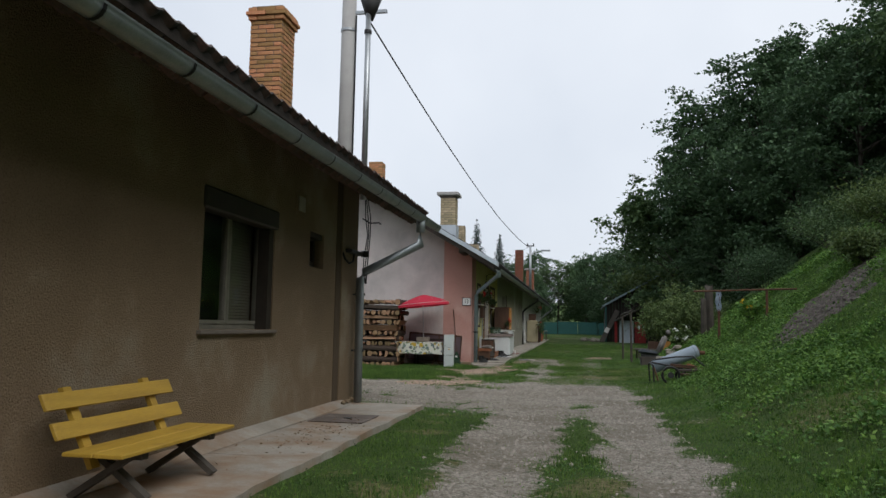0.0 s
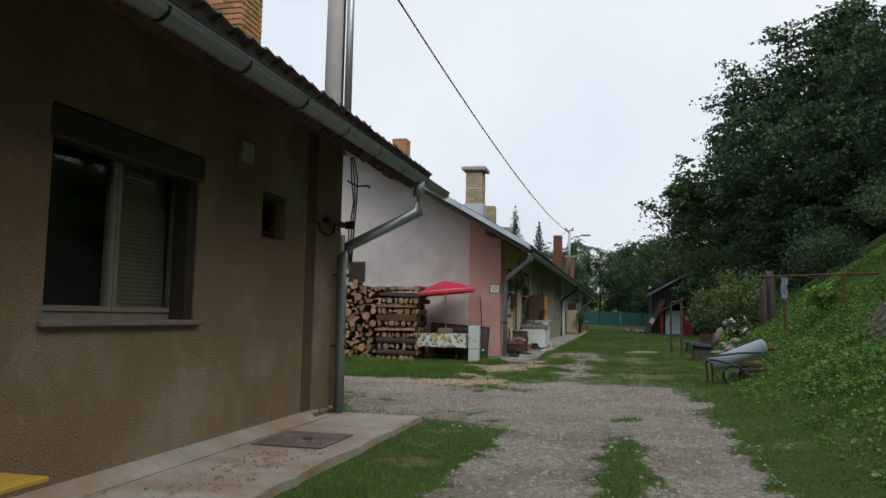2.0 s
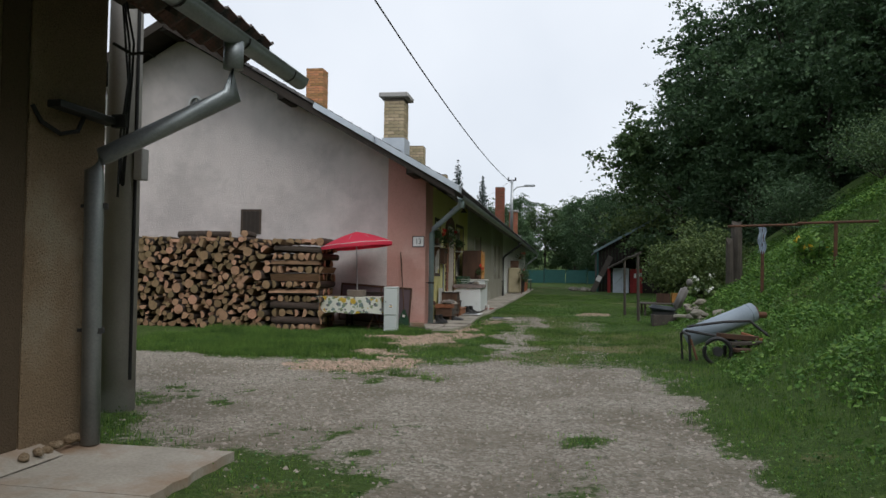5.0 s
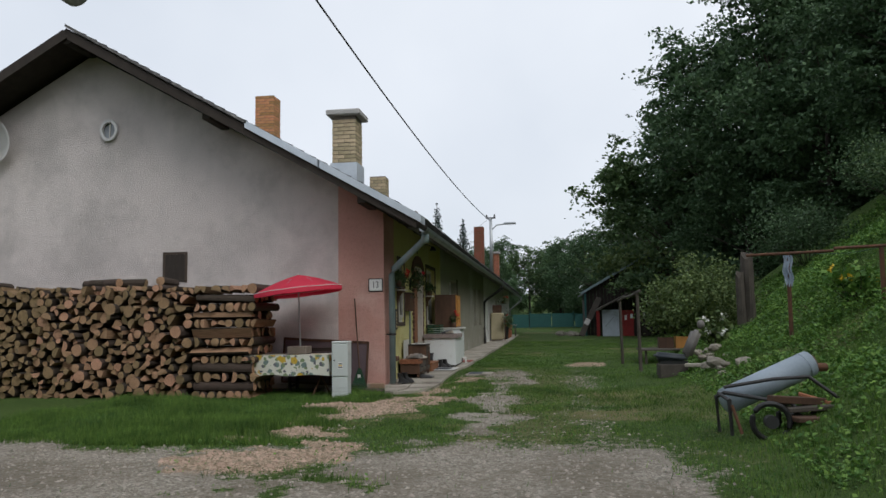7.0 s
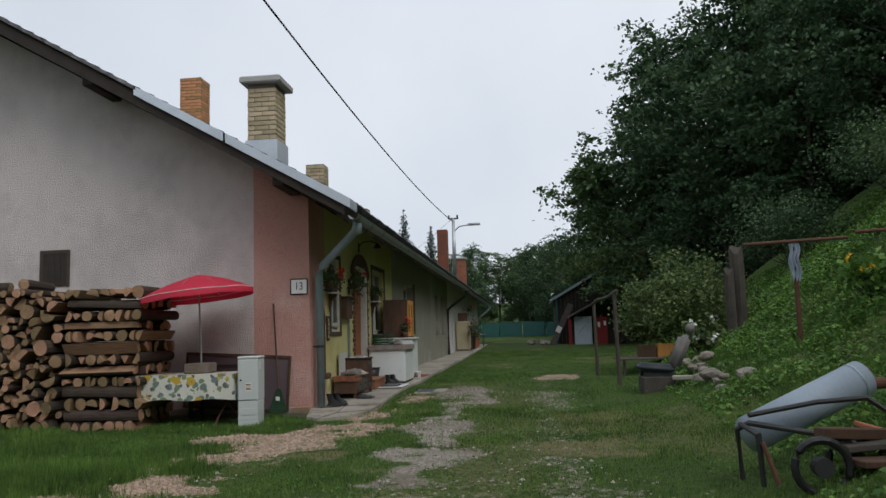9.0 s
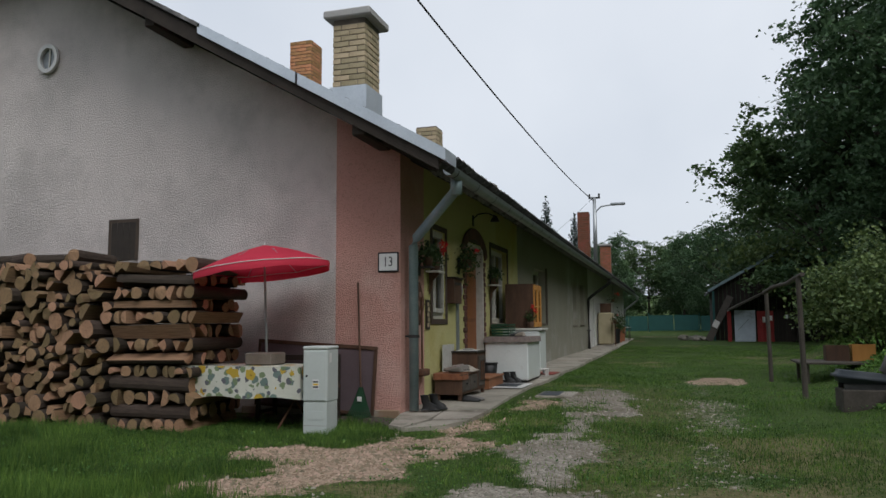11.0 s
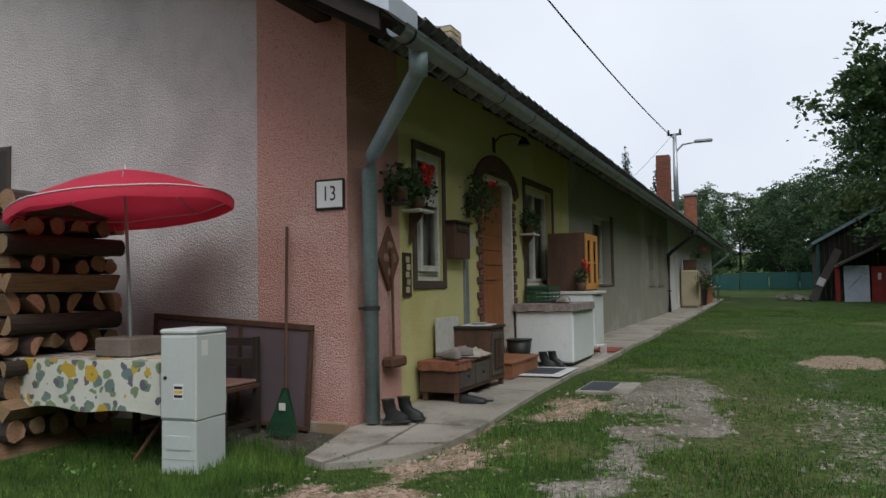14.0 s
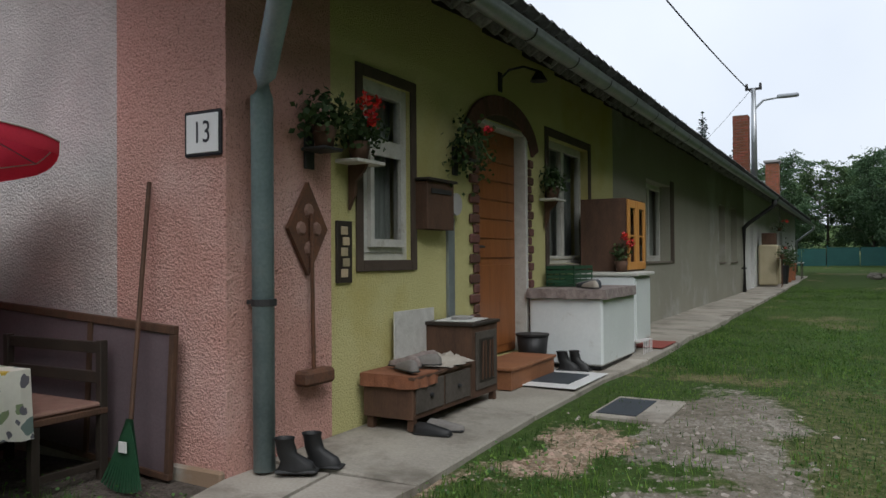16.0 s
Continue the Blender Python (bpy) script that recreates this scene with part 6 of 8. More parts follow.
crumple("folded_blanket", (-2.52, 26.98, cz + 0.394), 0.42, 0.42, 0.09, M_CLOTH, "crumpled pale woven blanket on the chest", "blanket", 1.0)
for k in range(4):
    shoe((-2.46 - 0.09 * (k % 2), 26.42 + 0.12 * k, cz + 0.41 + 0.005 * k), 60 + 25 * k, (M_SEATFAB, M_RUG)[k % 2], "checked grey house slipper on the chest", "slippers")
shoe((-2.22, 26.36, pave_z(26.4)), -80, M_RUBBER, "black shoe lying under the chest")
shoe((-2.2, 26.5, pave_z(26.5)), -70, M_SEATFAB, "dark grey shoe lying under the chest")
np2 = thing("newspaper", "folded newspaper lying on the cupboard top", "newspaper", (-2.56, 27.47, cz + 0.692), 8)
part("sheet", boxes((-0.17, -0.2, 0, 0.17, 0.2, 0.006)), M_PLATE, np2)
part("dish", rod(bmesh.new(), (0, 0, 0.007), (0, 0, 0.03), 0.08, 0.1, 16), M_POLE, np2)
wb = thing("white_board", "pale hardboard panel leaning behind the chest", "board", (-2.78, 26.74, cz))
ob = part("panel", boxes((0, 0, 0.3, 0.012, 0.62, 0.8), bevel=0.003), M_PALEPAINT, wb)
# step, mats and drain slab
st = thing("door_step", "red-brown painted timber step before the door", "step", (-2.58, 28.57, pave_z(28.5)))
part("tread", boxes((-0.24, -0.56, 0.17, 0.24, 0.56, 0.2), bevel=0.006), M_STEP, st)
part("riser", boxes((-0.22, -0.54, 0, 0.22, 0.54, 0.169)), M_STEP, st)
mt = thing("door_mat", "grey ribbed rubber door mat with pale border", "door mat", (-2.12, 28.78, pave_z(28.8) + 0.006))
part("border", boxes((-0.3, -0.5, 0, 0.27, 0.5, 0.008), bevel=0.003), M_PLATE, mt)
part("field", boxes((-0.28, -0.3, 0.008, 0.14, 0.32, 0.014), bevel=0.003), M_SEATDARK, mt)
rm = thing("floor_mat", "small faded red floor mat on the pavement", "mat", (-2.0, 31.9, pave_z(31.9) + 0.004))
part("mat_surface", boxes((-0.2, -0.4, 0, 0.2, 0.4, 0.012), bevel=0.004), material("faded_red_pile", (0.28, 0.07, 0.05), (0.2, 0.05, 0.04), rough=0.95, scale=20, bump=0.4), rm)
dr3 = thing("drain_slab", "small concrete slab with a dark steel drain plate", "drain cover", (-1.20, 28.02, 0.0))
part("slab", boxes((-0.3, -0.45, 0.0, 0.28, 0.42, 0.148), bevel=0.012), M_PAVE2, dr3)
part("plate", boxes((-0.26, -0.38, 0.148, 0.06, 0.3, 0.156), bevel=0.003), M_SEATDARK, dr3)

# chest freezer, cabinet, hutch, crate
fz = thing("chest_freezer", "old white enamel chest freezer against the house front", "freezer", (-2.36, 30.13, pave_z(30)))
part("body", boxes((-0.42, -0.65, 0.03, 0.4, 0.62, 0.74), bevel=0.02), M_ENAMEL, fz)
part("lid", boxes((-0.43, -0.66, 0.745, 0.41, 0.63, 0.82), bevel=0.02), M_ENAMEL, fz)
part("base", boxes((-0.4, -0.62, 0.0, 0.37, 0.6, 0.03)), M_RUBBER, fz)
part("grip", boxes((0.41, -0.1, 0.75, 0.425, 0.1, 0.775)), M_DARKMETAL, fz)
rg2 = link_mesh("rug_cover", drape(-2.795, -1.935, 29.46, 30.72, pave_z(30) + 0.832, 0.1, 0.012, 60), M_RUG)
tagged(rg2, "brown patterned rug thrown over the freezer lid", "rug")
wm = thing("white_cabinet", "narrow white enamel cabinet beside the freezer", "cabinet", (-2.36, 31.3, pave_z(31)))
part("body", boxes((-0.4, -0.38, 0.12, 0.36, 0.36, 0.93), bevel=0.015), M_ENAMEL, wm)
part("worktop", boxes((-0.42, -0.4, 0.932, 0.42, 0.4, 0.98), bevel=0.01), M_PALEPAINT, wm)
part("door", boxes((0.36, -0.35, 0.15, 0.375, 0.33, 0.9), bevel=0.005), M_ENAMEL, wm)
for x in (-0.35, 0.3):
    for y in (-0.34, 0.3):
        part("leg", boxes((x, y, 0, x + 0.04, y + 0.04, 0.12)), M_GALV, wm)
wr = thing("wire_rack", "low white wire rack on the pavement", "wire rack", (-1.98, 31.05, pave_z(31)))
for k in range(6):
    part("wire", pipe(bmesh.new(), [(-0.1, -0.2 + 0.08 * k, 0), (-0.1, -0.2 + 0.08 * k, 0.15), (0.1, -0.2 + 0.08 * k, 0.15), (0.1, -0.2 + 0.08 * k, 0)], 0.006, 6), M_PIPING, wr)
hu = thing("display_hutch", "small orange wooden hutch with two arched glazed doors", "hutch", (-2.42, 31.55, pave_z(31.5) + 0.985))
part("carcass", boxes((-0.32, -0.42, 0, 0.27, -0.39, 0.92), (-0.32, 0.39, 0, 0.27, 0.42, 0.92), (-0.32, -0.39, 0, 0.27, 0.39, 0.03), (-0.32, -0.39, 0.88, 0.27, 0.39, 0.92), (-0.32, -0.39, 0.03, -0.3, 0.39, 0.88)), M_OLDWOOD, hu)
part("shelf", boxes((-0.29, -0.385, 0.44, 0.2, 0.385, 0.46)), M_HUTCH, hu)
for s in (-1, 1):
    y0, y1 = (-0.42, -0.006) if s < 0 else (0.006, 0.42)
    dd = part("door", boxes((0.272, y0, 0.02, 0.3, y0 + 0.085, 0.9), (0.272, y1 - 0.085, 0.02, 0.3, y1, 0.9), (0.272, y0 + 0.085, 0.02, 0.3, y1 - 0.085, 0.12), (0.272, y0 + 0.085, 0.8, 0.3, y1 - 0.085, 0.9), bevel=0.004), M_HUTCH, hu)
    for e in (0, 1):
        bm = bmesh.new()
        yy = y0 + 0.086 if e == 0 else y1 - 0.086
        q = 1 if e == 0 else -1
        vs = [bm.verts.new(p) for p in ((0.275, yy, 0.8), (0.275, yy + q * 0.1, 0.8), (0.275, yy + q * 0.04, 0.76), (0.275, yy, 0.68))]
        bm.faces.new(vs)
        bmesh.ops.solidify(bm, geom=bm.faces[:], thickness=0.02)
        bmesh.ops.recalc_face_normals(bm, faces=bm.faces)
        part("arch_spandrel", bm, M_HUTCH, dd)
    part("muntin", boxes((0.278, (y0 + y1) / 2 - 0.1, 0.44, 0.296, (y0 + y1) / 2 + 0.1, 0.46)), M_HUTCH, dd)
    pane = part("pane", sheet_x(0.284, y0 + 0.085, 0.12, y1 - 0.085, 0.8), M_GLASS, dd)
    pane.visible_shadow = False
ct = thing("plastic_crate", "dark green plastic crate on the freezer", "crate", (-2.6, 30.3, pave_z(30) + 0.842), 0)
rows = [(-0.17, -0.33, 0, 0.17, 0.33, 0.012)]
for z in (0.03, 0.085, 0.14, 0.195):
    rows += [(0.158, -0.33, z, 0.17, 0.33, z + 0.035), (-0.17, -0.33, z, -0.158, 0.33, z + 0.035), (-0.158, -0.33, z, 0.158, -0.318, z + 0.035), (-0.158, 0.318, z, 0.158, 0.33, z + 0.035)]
for y in (-0.33, -0.11, 0.1, 0.31):
    rows += [(0.157, y, 0.012, 0.168, y + 0.02, 0.23), (-0.168, y, 0.012, -0.157, y + 0.02, 0.23)]
part("body", boxes(*rows), M_GREENPLASTIC, ct)
for k in range(4):
    shoe((-2.13 - 0.05 * k, 29.6 + 0.14 * k, pave_z(30) + 0.84), 50 + 20 * k, (M_CLOTH, M_SEATDARK, M_SEATDARK, M_SEATFAB)[k], "worn sports shoe on the rug", "sports shoes")
bk = thing("bucket", "dark plastic bucket beside the step", "bucket", (-2.68, 29.32, pave_z(29.3)))
part("pail", rod(bmesh.new(), (0, 0, 0), (0, 0, 0.36), 0.13, 0.17, 20), M_RUBBER, bk, "", True)
part("rim", rod(bmesh.new(), (0, 0, 0.35), (0, 0, 0.37), 0.18, seg=20), M_RUBBER, bk)


# wall ornaments, mailbox, lamps, shelves with flowers
di = thing("wall_ornament", "diamond-shaped carved wooden ornament with a long-handled coal scoop", "ornament", (W2 + 0.01, 25.74, 1.58))
bm = bmesh.new()
box(bm, 0, -0.15, -0.15, 0.03, 0.15, 0.15, m=Matrix.Diagonal((1, 0.95, 1.45, 1)) @ Matrix.Rotation(math.pi / 4, 4, "X"))
part("diamond", bm, M_RUST, di)
for y, z in ((0.0, 0.12), (-0.08, 0.0), (0.08, 0.0), (0, -0.13)):
    part("boss", rod(bmesh.new(), (0.03, y, z), (0.045, y, z), 0.05, 0.035, 8), M_PAD, di)
part("handle", rod(bmesh.new(), (0.05, 0, 0.1), (0.05, 0.02, -0.95), 0.014, seg=8), M_RUST, di)
part("scoop", boxes((0.0, -0.13, -1.02, 0.12, 0.17, -0.92), bevel=0.02), M_RUST, di, "dented rusty scoop end")
pc = thing("wall_picture", "narrow dark plaque with gilt relief figures of leaves", "plaque", (W2 + 0.002, 26.16, 1.43))
part("board", boxes((0, -0.09, -0.22, 0.02, 0.09, 0.22), bevel=0.004), M_DARKFRAME, pc)
for k in range(5):
    part("relief", boxes((0.02, -0.05 + 0.02 * (k % 2), -0.18 + 0.075 * k, 0.028, 0.03 + 0.02 * (k % 2), -0.12 + 0.075 * k), bevel=0.004), M_BRICK_Y, pc)
mb = thing("mailbox", "dark brown wooden letterbox on the wall", "mailbox", (W2 + 0.002, 27.14, 1.62))
part("box", boxes((0, 0, 0, 0.13, 0.46, 0.4), bevel=0.006), M_OLDWOOD, mb)
part("flap", boxes((0.13, 0.06, 0.3, 0.14, 0.4, 0.34)), M_DARKMETAL, mb)
part("lid", boxes((0, -0.02, 0.402, 0.16, 0.48, 0.425), bevel=0.004), M_DARKFRAME, mb)
mtb = thing("meter_box", "round grey meter with conduit down to the ground", "meter", (W2 + 0.002, 27.75, 1.8))
part("dial", rod(bmesh.new(), (0, 0, 0.06), (0.08, 0, 0.06), 0.1, seg=18), M_POLE, mtb)
part("conduit", boxes((0, -0.07, -1.35, 0.03, 0.05, -0.06), bevel=0.004), M_ZINC, mtb)
lp = thing("wall_lamp", "wrought iron bracket lamp over the door", "lamp", (W2 + 0.002, 28.85, 3.2))
part("bracket", pipe(bmesh.new(), [(0, 0, 0), (0.1, 0.02, 0.1), (0.25, 0.05, 0.12), (0.4, 0.08, 0.06)], 0.012, 8), M_DARKMETAL, lp)
part("rose", boxes((0, -0.04, -0.12, 0.02, 0.04, 0.08), bevel=0.005), M_DARKMETAL, lp)
part("shade", rod(bmesh.new(), (0.4, 0.08, 0.06), (0.4, 0.08, -0.04), 0.03, 0.09, 14), M_DARKMETAL, lp)


def geranium(at, r, n, seed, blooms, label, pot=True, hang=0.0):
    g = thing("potted_geranium", label, "potted plant", at, group="potted geraniums")
    rng = np.random.default_rng(seed)
    if pot:
        part("pot", rod(bmesh.new(), (0, 0, 0), (0, 0, 0.13), 0.06, 0.085, 16), M_OLDWOOD, g, "", True)
    for k in range(7):
        a = rng.uniform(0, 6.28)
        part("stem", pipe(bmesh.new(), [(0, 0, 0.1), (0.4 * r * math.cos(a), 0.4 * r * math.sin(a), 0.2), (r * 0.9 * math.cos(a), r * 0.9 * math.sin(a), 0.24 - hang * rng.random())], 0.005, 5), M_POTLEAF, g)
    d = rng.normal(size=(n, 3))
    d /= np.linalg.norm(d, axis=1, keepdims=True)
    p = d * r * rng.uniform(0.35, 1.05, (n, 1)) * np.array([0.8, 1.1, 0.75]) + np.array([0, 0, 0.24])
    p[:, 2] -= hang * rng.random(n) * np.hypot(p[:, 0], p[:, 1]) / r
    ob = new("leaves", quads("leaves", M_POTLEAF, p, rng.uniform(0.03, 0.058, n), rng, 1.7, d * 0.8, 0.6))
    ob.parent = g
    for k in range(blooms):
        c = Vector((rng.uniform(0.3, 1.0) * r * 0.8, rng.uniform(-1, 1) * r, 0.3 + rng.uniform(-0.1, 0.15)))
        pp = np.array(c) + rng.normal(0, 0.022, (34, 3))
        ob = new("bloom", quads("bloom", M_PETAL, pp, rng.uniform(0.022, 0.04, 34), rng, 1.7))
        ob.parent = g
    return g


def shelf(at, w, label):
    s = thing("wall_shelf", label, "shelf", at)
    part("board", boxes((0, -w / 2, 0, 0.2, w / 2, 0.025), bevel=0.004), M_PALEPAINT, s)
    bm = bmesh.new()
    prof = [(0, 0), (0.16, 0), (0.13, -0.05), (0.06, -0.12), (0.05, -0.22), (0.0, -0.32)]
    a = [bm.verts.new((x, -0.015, z)) for x, z in prof]
    b = [bm.verts.new((x, 0.015, z)) for x, z in prof]
    bm.faces.new(a)
    bm.faces.new(b[::-1])
    for i in range(6):
        bm.faces.new((a[i], b[i], b[(i + 1) % 6], a[(i + 1) % 6]))
    bmesh.ops.recalc_face_normals(bm, faces=bm.faces)
    part("console", bm, M_OLDWOOD, s, "carved brown wooden console")


shelf((W2 + 0.02, 26.22, 2.05), 0.34, "white-topped wall shelf on a carved console")
shelf((W2 + 0.02, 30.05, 2.03), 0.34, "white-topped wall shelf on a carved console")
geranium((W2 + 0.12, 26.2, 2.076), 0.24, 330, 1, 4, "potted geranium with red blooms on a wall shelf", hang=0.1)
geranium((W2 + 0.12, 30.05, 2.056), 0.22, 300, 2, 0, "leafy potted plant on a wall shelf", hang=0.1)
geranium((W2 + 0.14, 25.78, 2.12), 0.22, 330, 3, 0, "ivy-leaved pot plant hung on the wall", hang=0.2)
geranium((W2 + 0.16, 27.85, 2.25), 0.30, 420, 4, 1, "trailing plant hung beside the door", hang=0.5)
geranium((-2.2, 31.05, pave_z(31) + 0.985), 0.16, 90, 5, 3, "small potted geranium with scarlet blooms")
for nm, yy, zz in (("ivy", 25.78, 2.1), ("trail", 27.85, 2.25)):
    hk = thing("wall_hook_pot", "dark iron wall holder for a hanging pot", "pot holder", (W2 + 0.002, yy, zz))
    part("plate", boxes((0, -0.05, -0.12, 0.02, 0.05, 0.14), bevel=0.006), M_DARKMETAL, hk)
    part("ring", boxes((0.02, -0.1, -0.01, 0.22, 0.1, 0.012), bevel=0.006), M_DARKMETAL, hk)

# far end of the row
fr = thing("old_fridge", "rounded cream enamel refrigerator outside the far door", "refrigerator", (-2.42, 51.3, pave_z(51)))
part("body", boxes((-0.36, -0.36, 0.04, 0.3, 0.36, 1.5), bevel=0.06), M_CREAM, fr)
part("door", boxes((0.3, -0.34, 0.1, 0.34, 0.34, 1.46), bevel=0.03), M_CREAM, fr)
part("handle", boxes((0.345, -0.29, 0.9, 0.37, -0.26, 1.15)), M_GALV, fr)
part("box_on_top", boxes((-0.25, -0.25, 1.5, 0.22, 0.26, 1.92), bevel=0.01), M_OLDWOOD, fr)
ps = thing("plant_stand", "spindly iron plant stand with crossed legs", "plant stand", (-1.98, 50.7, pave_z(50.7)))
for s in (-1, 1):
    part("leg", pipe(bmesh.new(), [(0, -0.25 * s, 0), (0, 0.2 * s, 1.0)], 0.012, 6), M_RUST, ps)
part("tray", boxes((-0.15, -0.25, 1.0, 0.15, 0.25, 1.03)), M_RUST, ps)
geranium((-1.98, 50.7, pave_z(50.7) + 1.03), 0.3, 130, 6, 1, "leafy potted plant on the iron stand", hang=0.2)
for k, (y, s) in enumerate(((53.6, 1.3), (55.2, 1.0), (57.4, 1.4))):
    tub = thing("plant_tub", "dark tub on a box with a bushy plant", "planter", (-2.2, y, pave_z(y)), group="planters")
    part("tub", rod(bmesh.new(), (0, 0, 0), (0, 0, 0.55 * s), 0.2, 0.26, 14), M_RUBBER if k == 0 else M_TERRA, tub)
    rng = np.random.default_rng(50 + k)
    d = rng.normal(size=(260, 3)) * np.array([0.2, 0.25, 0.22]) + np.array([0, 0, 0.75 * s])
    o2 = new("leaves", quads("leaves", M_POTLEAF, d, rng.uniform(0.06, 0.12, 260), rng, 1.5))
    o2.parent = tub
geranium((-2.2, 52.6, 2.3), 0.35, 220, 9, 3, "hanging basket of red flowers under the far eaves", hang=0.2)
hk = thing("basket_chain", "thin chain holding the hanging basket", "chain", (-2.2, 52.6, 2.3))
part("chain", pipe(bmesh.new(), [(0, 0, 0.1), (0, 0, 0.95)], 0.008, 6), M_DARKMETAL, hk)
tb2 = thing("side_table", "small white side table by the far door", "table", (-2.2, 59.5, pave_z(59)))
part("tabletop", boxes((-0.4, -0.6, 0.7, 0.4, 0.6, 0.74), bevel=0.006), M_PALEPAINT, tb2)
for x in (-0.35, 0.31):
    for y in (-0.55, 0.51):
        part("leg", boxes((x, y, 0, x + 0.04, y + 0.04, 0.7)), M_GREYWOOD, tb2)


# ---- right-hand side: tank on a cart, car seat, frame, sheds ----
def gz(x, y):
    return float(height(x, y))


tk = thing("water_tank", "blue-grey painted steel tank lying on an old rusty cart", "tank", (2.55, 19.3, 0.0))
axis_a, axis_b = Vector((-0.09, 0.0, 0.41)), Vector((0.94, 0.3, 0.82))
bm = rod(bmesh.new(), axis_a, axis_b, 0.15, 0.15, 28)
part("shell", bm, M_BLUEGREY, tk, "", True)
ax = (axis_b - axis_a).normalized()
part("seam", rod(bmesh.new(), axis_a + ax * 1.05, axis_a + ax * 1.07, 0.154, seg=28), M_BLUEGREY, tk)
part("end_rim", rod(bmesh.new(), axis_b, axis_b + ax * 0.05, 0.13, 0.09, 20), M_RUST, tk)
part("spout", rod(bmesh.new(), axis_b + Vector((0.05, 0.02, -0.05)), axis_b + Vector((0.2, 0.06, -0.05)), 0.05, seg=12), M_RUST, tk)
g0 = gz(2.7, 19.1)
cartt = thing("old_cart", "collapsed rusty iron hand cart with scrap wood", "cart", (2.7, 18.95, g0))
frame_pts = [(-0.35, 0.2, 0.02), (-0.38, 0.15, 0.41), (-0.3, 0.1, 0.46), (0.35, -0.1, 0.36), (0.4, -0.12, 0.3)]
part("frame_tube", pipe(bmesh.new(), frame_pts, 0.022, 8), M_DARKMETAL, cartt)
part("frame_tube", pipe(bmesh.new(), [(-0.28, -0.1, 0.02), (-0.3, -0.12, 0.40), (-0.36, 0.12, 0.45)], 0.02, 8), M_DARKMETAL, cartt)
part("frame_tube", pipe(bmesh.new(), [(-0.2, -0.2, 0.05), (-0.28, -0.14, 0.35)], 0.018, 8), M_RUST, cartt)
for dx, dy in ((0.08, -0.28), (0.42, 0.0)):
    bm = bmesh.new()
    pts = [(dx + 0.19 * math.cos(2 * math.pi * k / 20), dy, 0.19 + 0.19 * math.sin(2 * math.pi * k / 20)) for k in range(21)]
    wh = part("wheel", pipe(bm, pts, 0.03, 8), M_RUBBER, cartt)
    part("hub", rod(bmesh.new(), (dx, dy - 0.05, 0.19), (dx, dy + 0.05, 0.19), 0.07, seg=14), M_DARKMETAL, wh)
for p, q, w, h, m5 in (((0.25, -0.15, 0.3), (1.5, 0.2, 0.34), 0.2, 0.05, M_GREYWOOD), ((0.3, -0.3, 0.22), (1.6, -0.05, 0.2), 0.22, 0.05, M_OLDWOOD), ((0.1, -0.2, 0.42), (0.75, 0.1, 0.36), 0.1, 0.08, M_OLDWOOD), ((0.6, -0.35, 0.12), (1.45, -0.3, 0.3), 0.14, 0.1, M_RUST), ((0.5, 0.15, 0.44), (0.95, 0.05, 0.3), 0.12, 0.04, M_TERRA), ((0.4, -0.45, 0.06), (1.1, -0.4, 0.07), 0.16, 0.03, M_PALEPAINT), ((1.3, -0.2, 0.1), (1.75, -0.05, 0.24), 0.16, 0.14, M_CLOTH)):
    bm = bmesh.new()
    beam(bm, p, q, w, h)
    bmesh.ops.bevel(bm, geom=bm.edges[:], offset=0.008, segments=1, affect="EDGES")
    part("scrap_board", bm, m5, cartt)
part("strap", pipe(bmesh.new(), [(-0.3, 0.1, 0.52), (0.25, 0.2, 0.6), (0.65, 0.25, 0.62), (0.9, 0.1, 0.4)], 0.02, 8), M_RUBBER, cartt)

cs = thing("car_seat", "old grey car seat on a concrete block", "car seat", (3.0, 26.8, gz(3.0, 26.8)), rz=0)
part("block", boxes((-0.28, -0.25, -0.1, 0.3, 0.25, 0.24), bevel=0.015), M_GREYWOOD, cs, "weathered grey concrete block")
bm = boxes((-0.34, -0.27, 0.30, 0.30, 0.27, 0.46))
bmesh.ops.bevel(bm, geom=bm.edges[:], offset=0.06, segments=3, affect="EDGES")
bmesh.ops.rotate(bm, cent=(0, 0, 0.38), matrix=Matrix.Rotation(radians(6), 3, "Y"), verts=bm.verts)
part("cushion", bm, M_SEATDARK, cs, "dark blue-grey seat cushion", True)
bm = boxes((-0.08, -0.25, 0.0, 0.08, 0.25, 0.62))
bmesh.ops.bevel(bm, geom=bm.edges[:], offset=0.06, segments=3, affect="EDGES")
ob = part("backrest", bm, M_SEATFAB, cs, "", True)
ob.matrix_basis = pose(0.3, 0, 0.38, 0, 24, 0)
bm = bmesh.new()
bmesh.ops.create_uvsphere(bm, u_segments=14, v_segments=10, radius=1, matrix=Matrix.Translation((0.64, 0, 1.06)) @ Matrix.Diagonal((0.08, 0.13, 0.095, 1)))
part("headrest", bm, M_SEATFAB, cs, "", True)
part("runner", boxes((-0.25, -0.22, 0.24, 0.3, -0.16, 0.31)), M_DARKMETAL, cs)
part("runner", boxes((-0.25, 0.16, 0.24, 0.3, 0.22, 0.31)), M_DARKMETAL, cs)
pk = thing("plank", "split grey plank lying in the grass", "plank", (3.55, 26.35, gz(3.5, 26.3) + 0.02), rz=-12)
part("board", boxes((-0.35, -0.1, 0, 0.4, 0.1, 0.07), bevel=0.012), M_CLOTH, pk)
lt = thing("low_table", "low board table with junk in the grass", "table", (3.35, 31.6, gz(3.35, 31.6)))
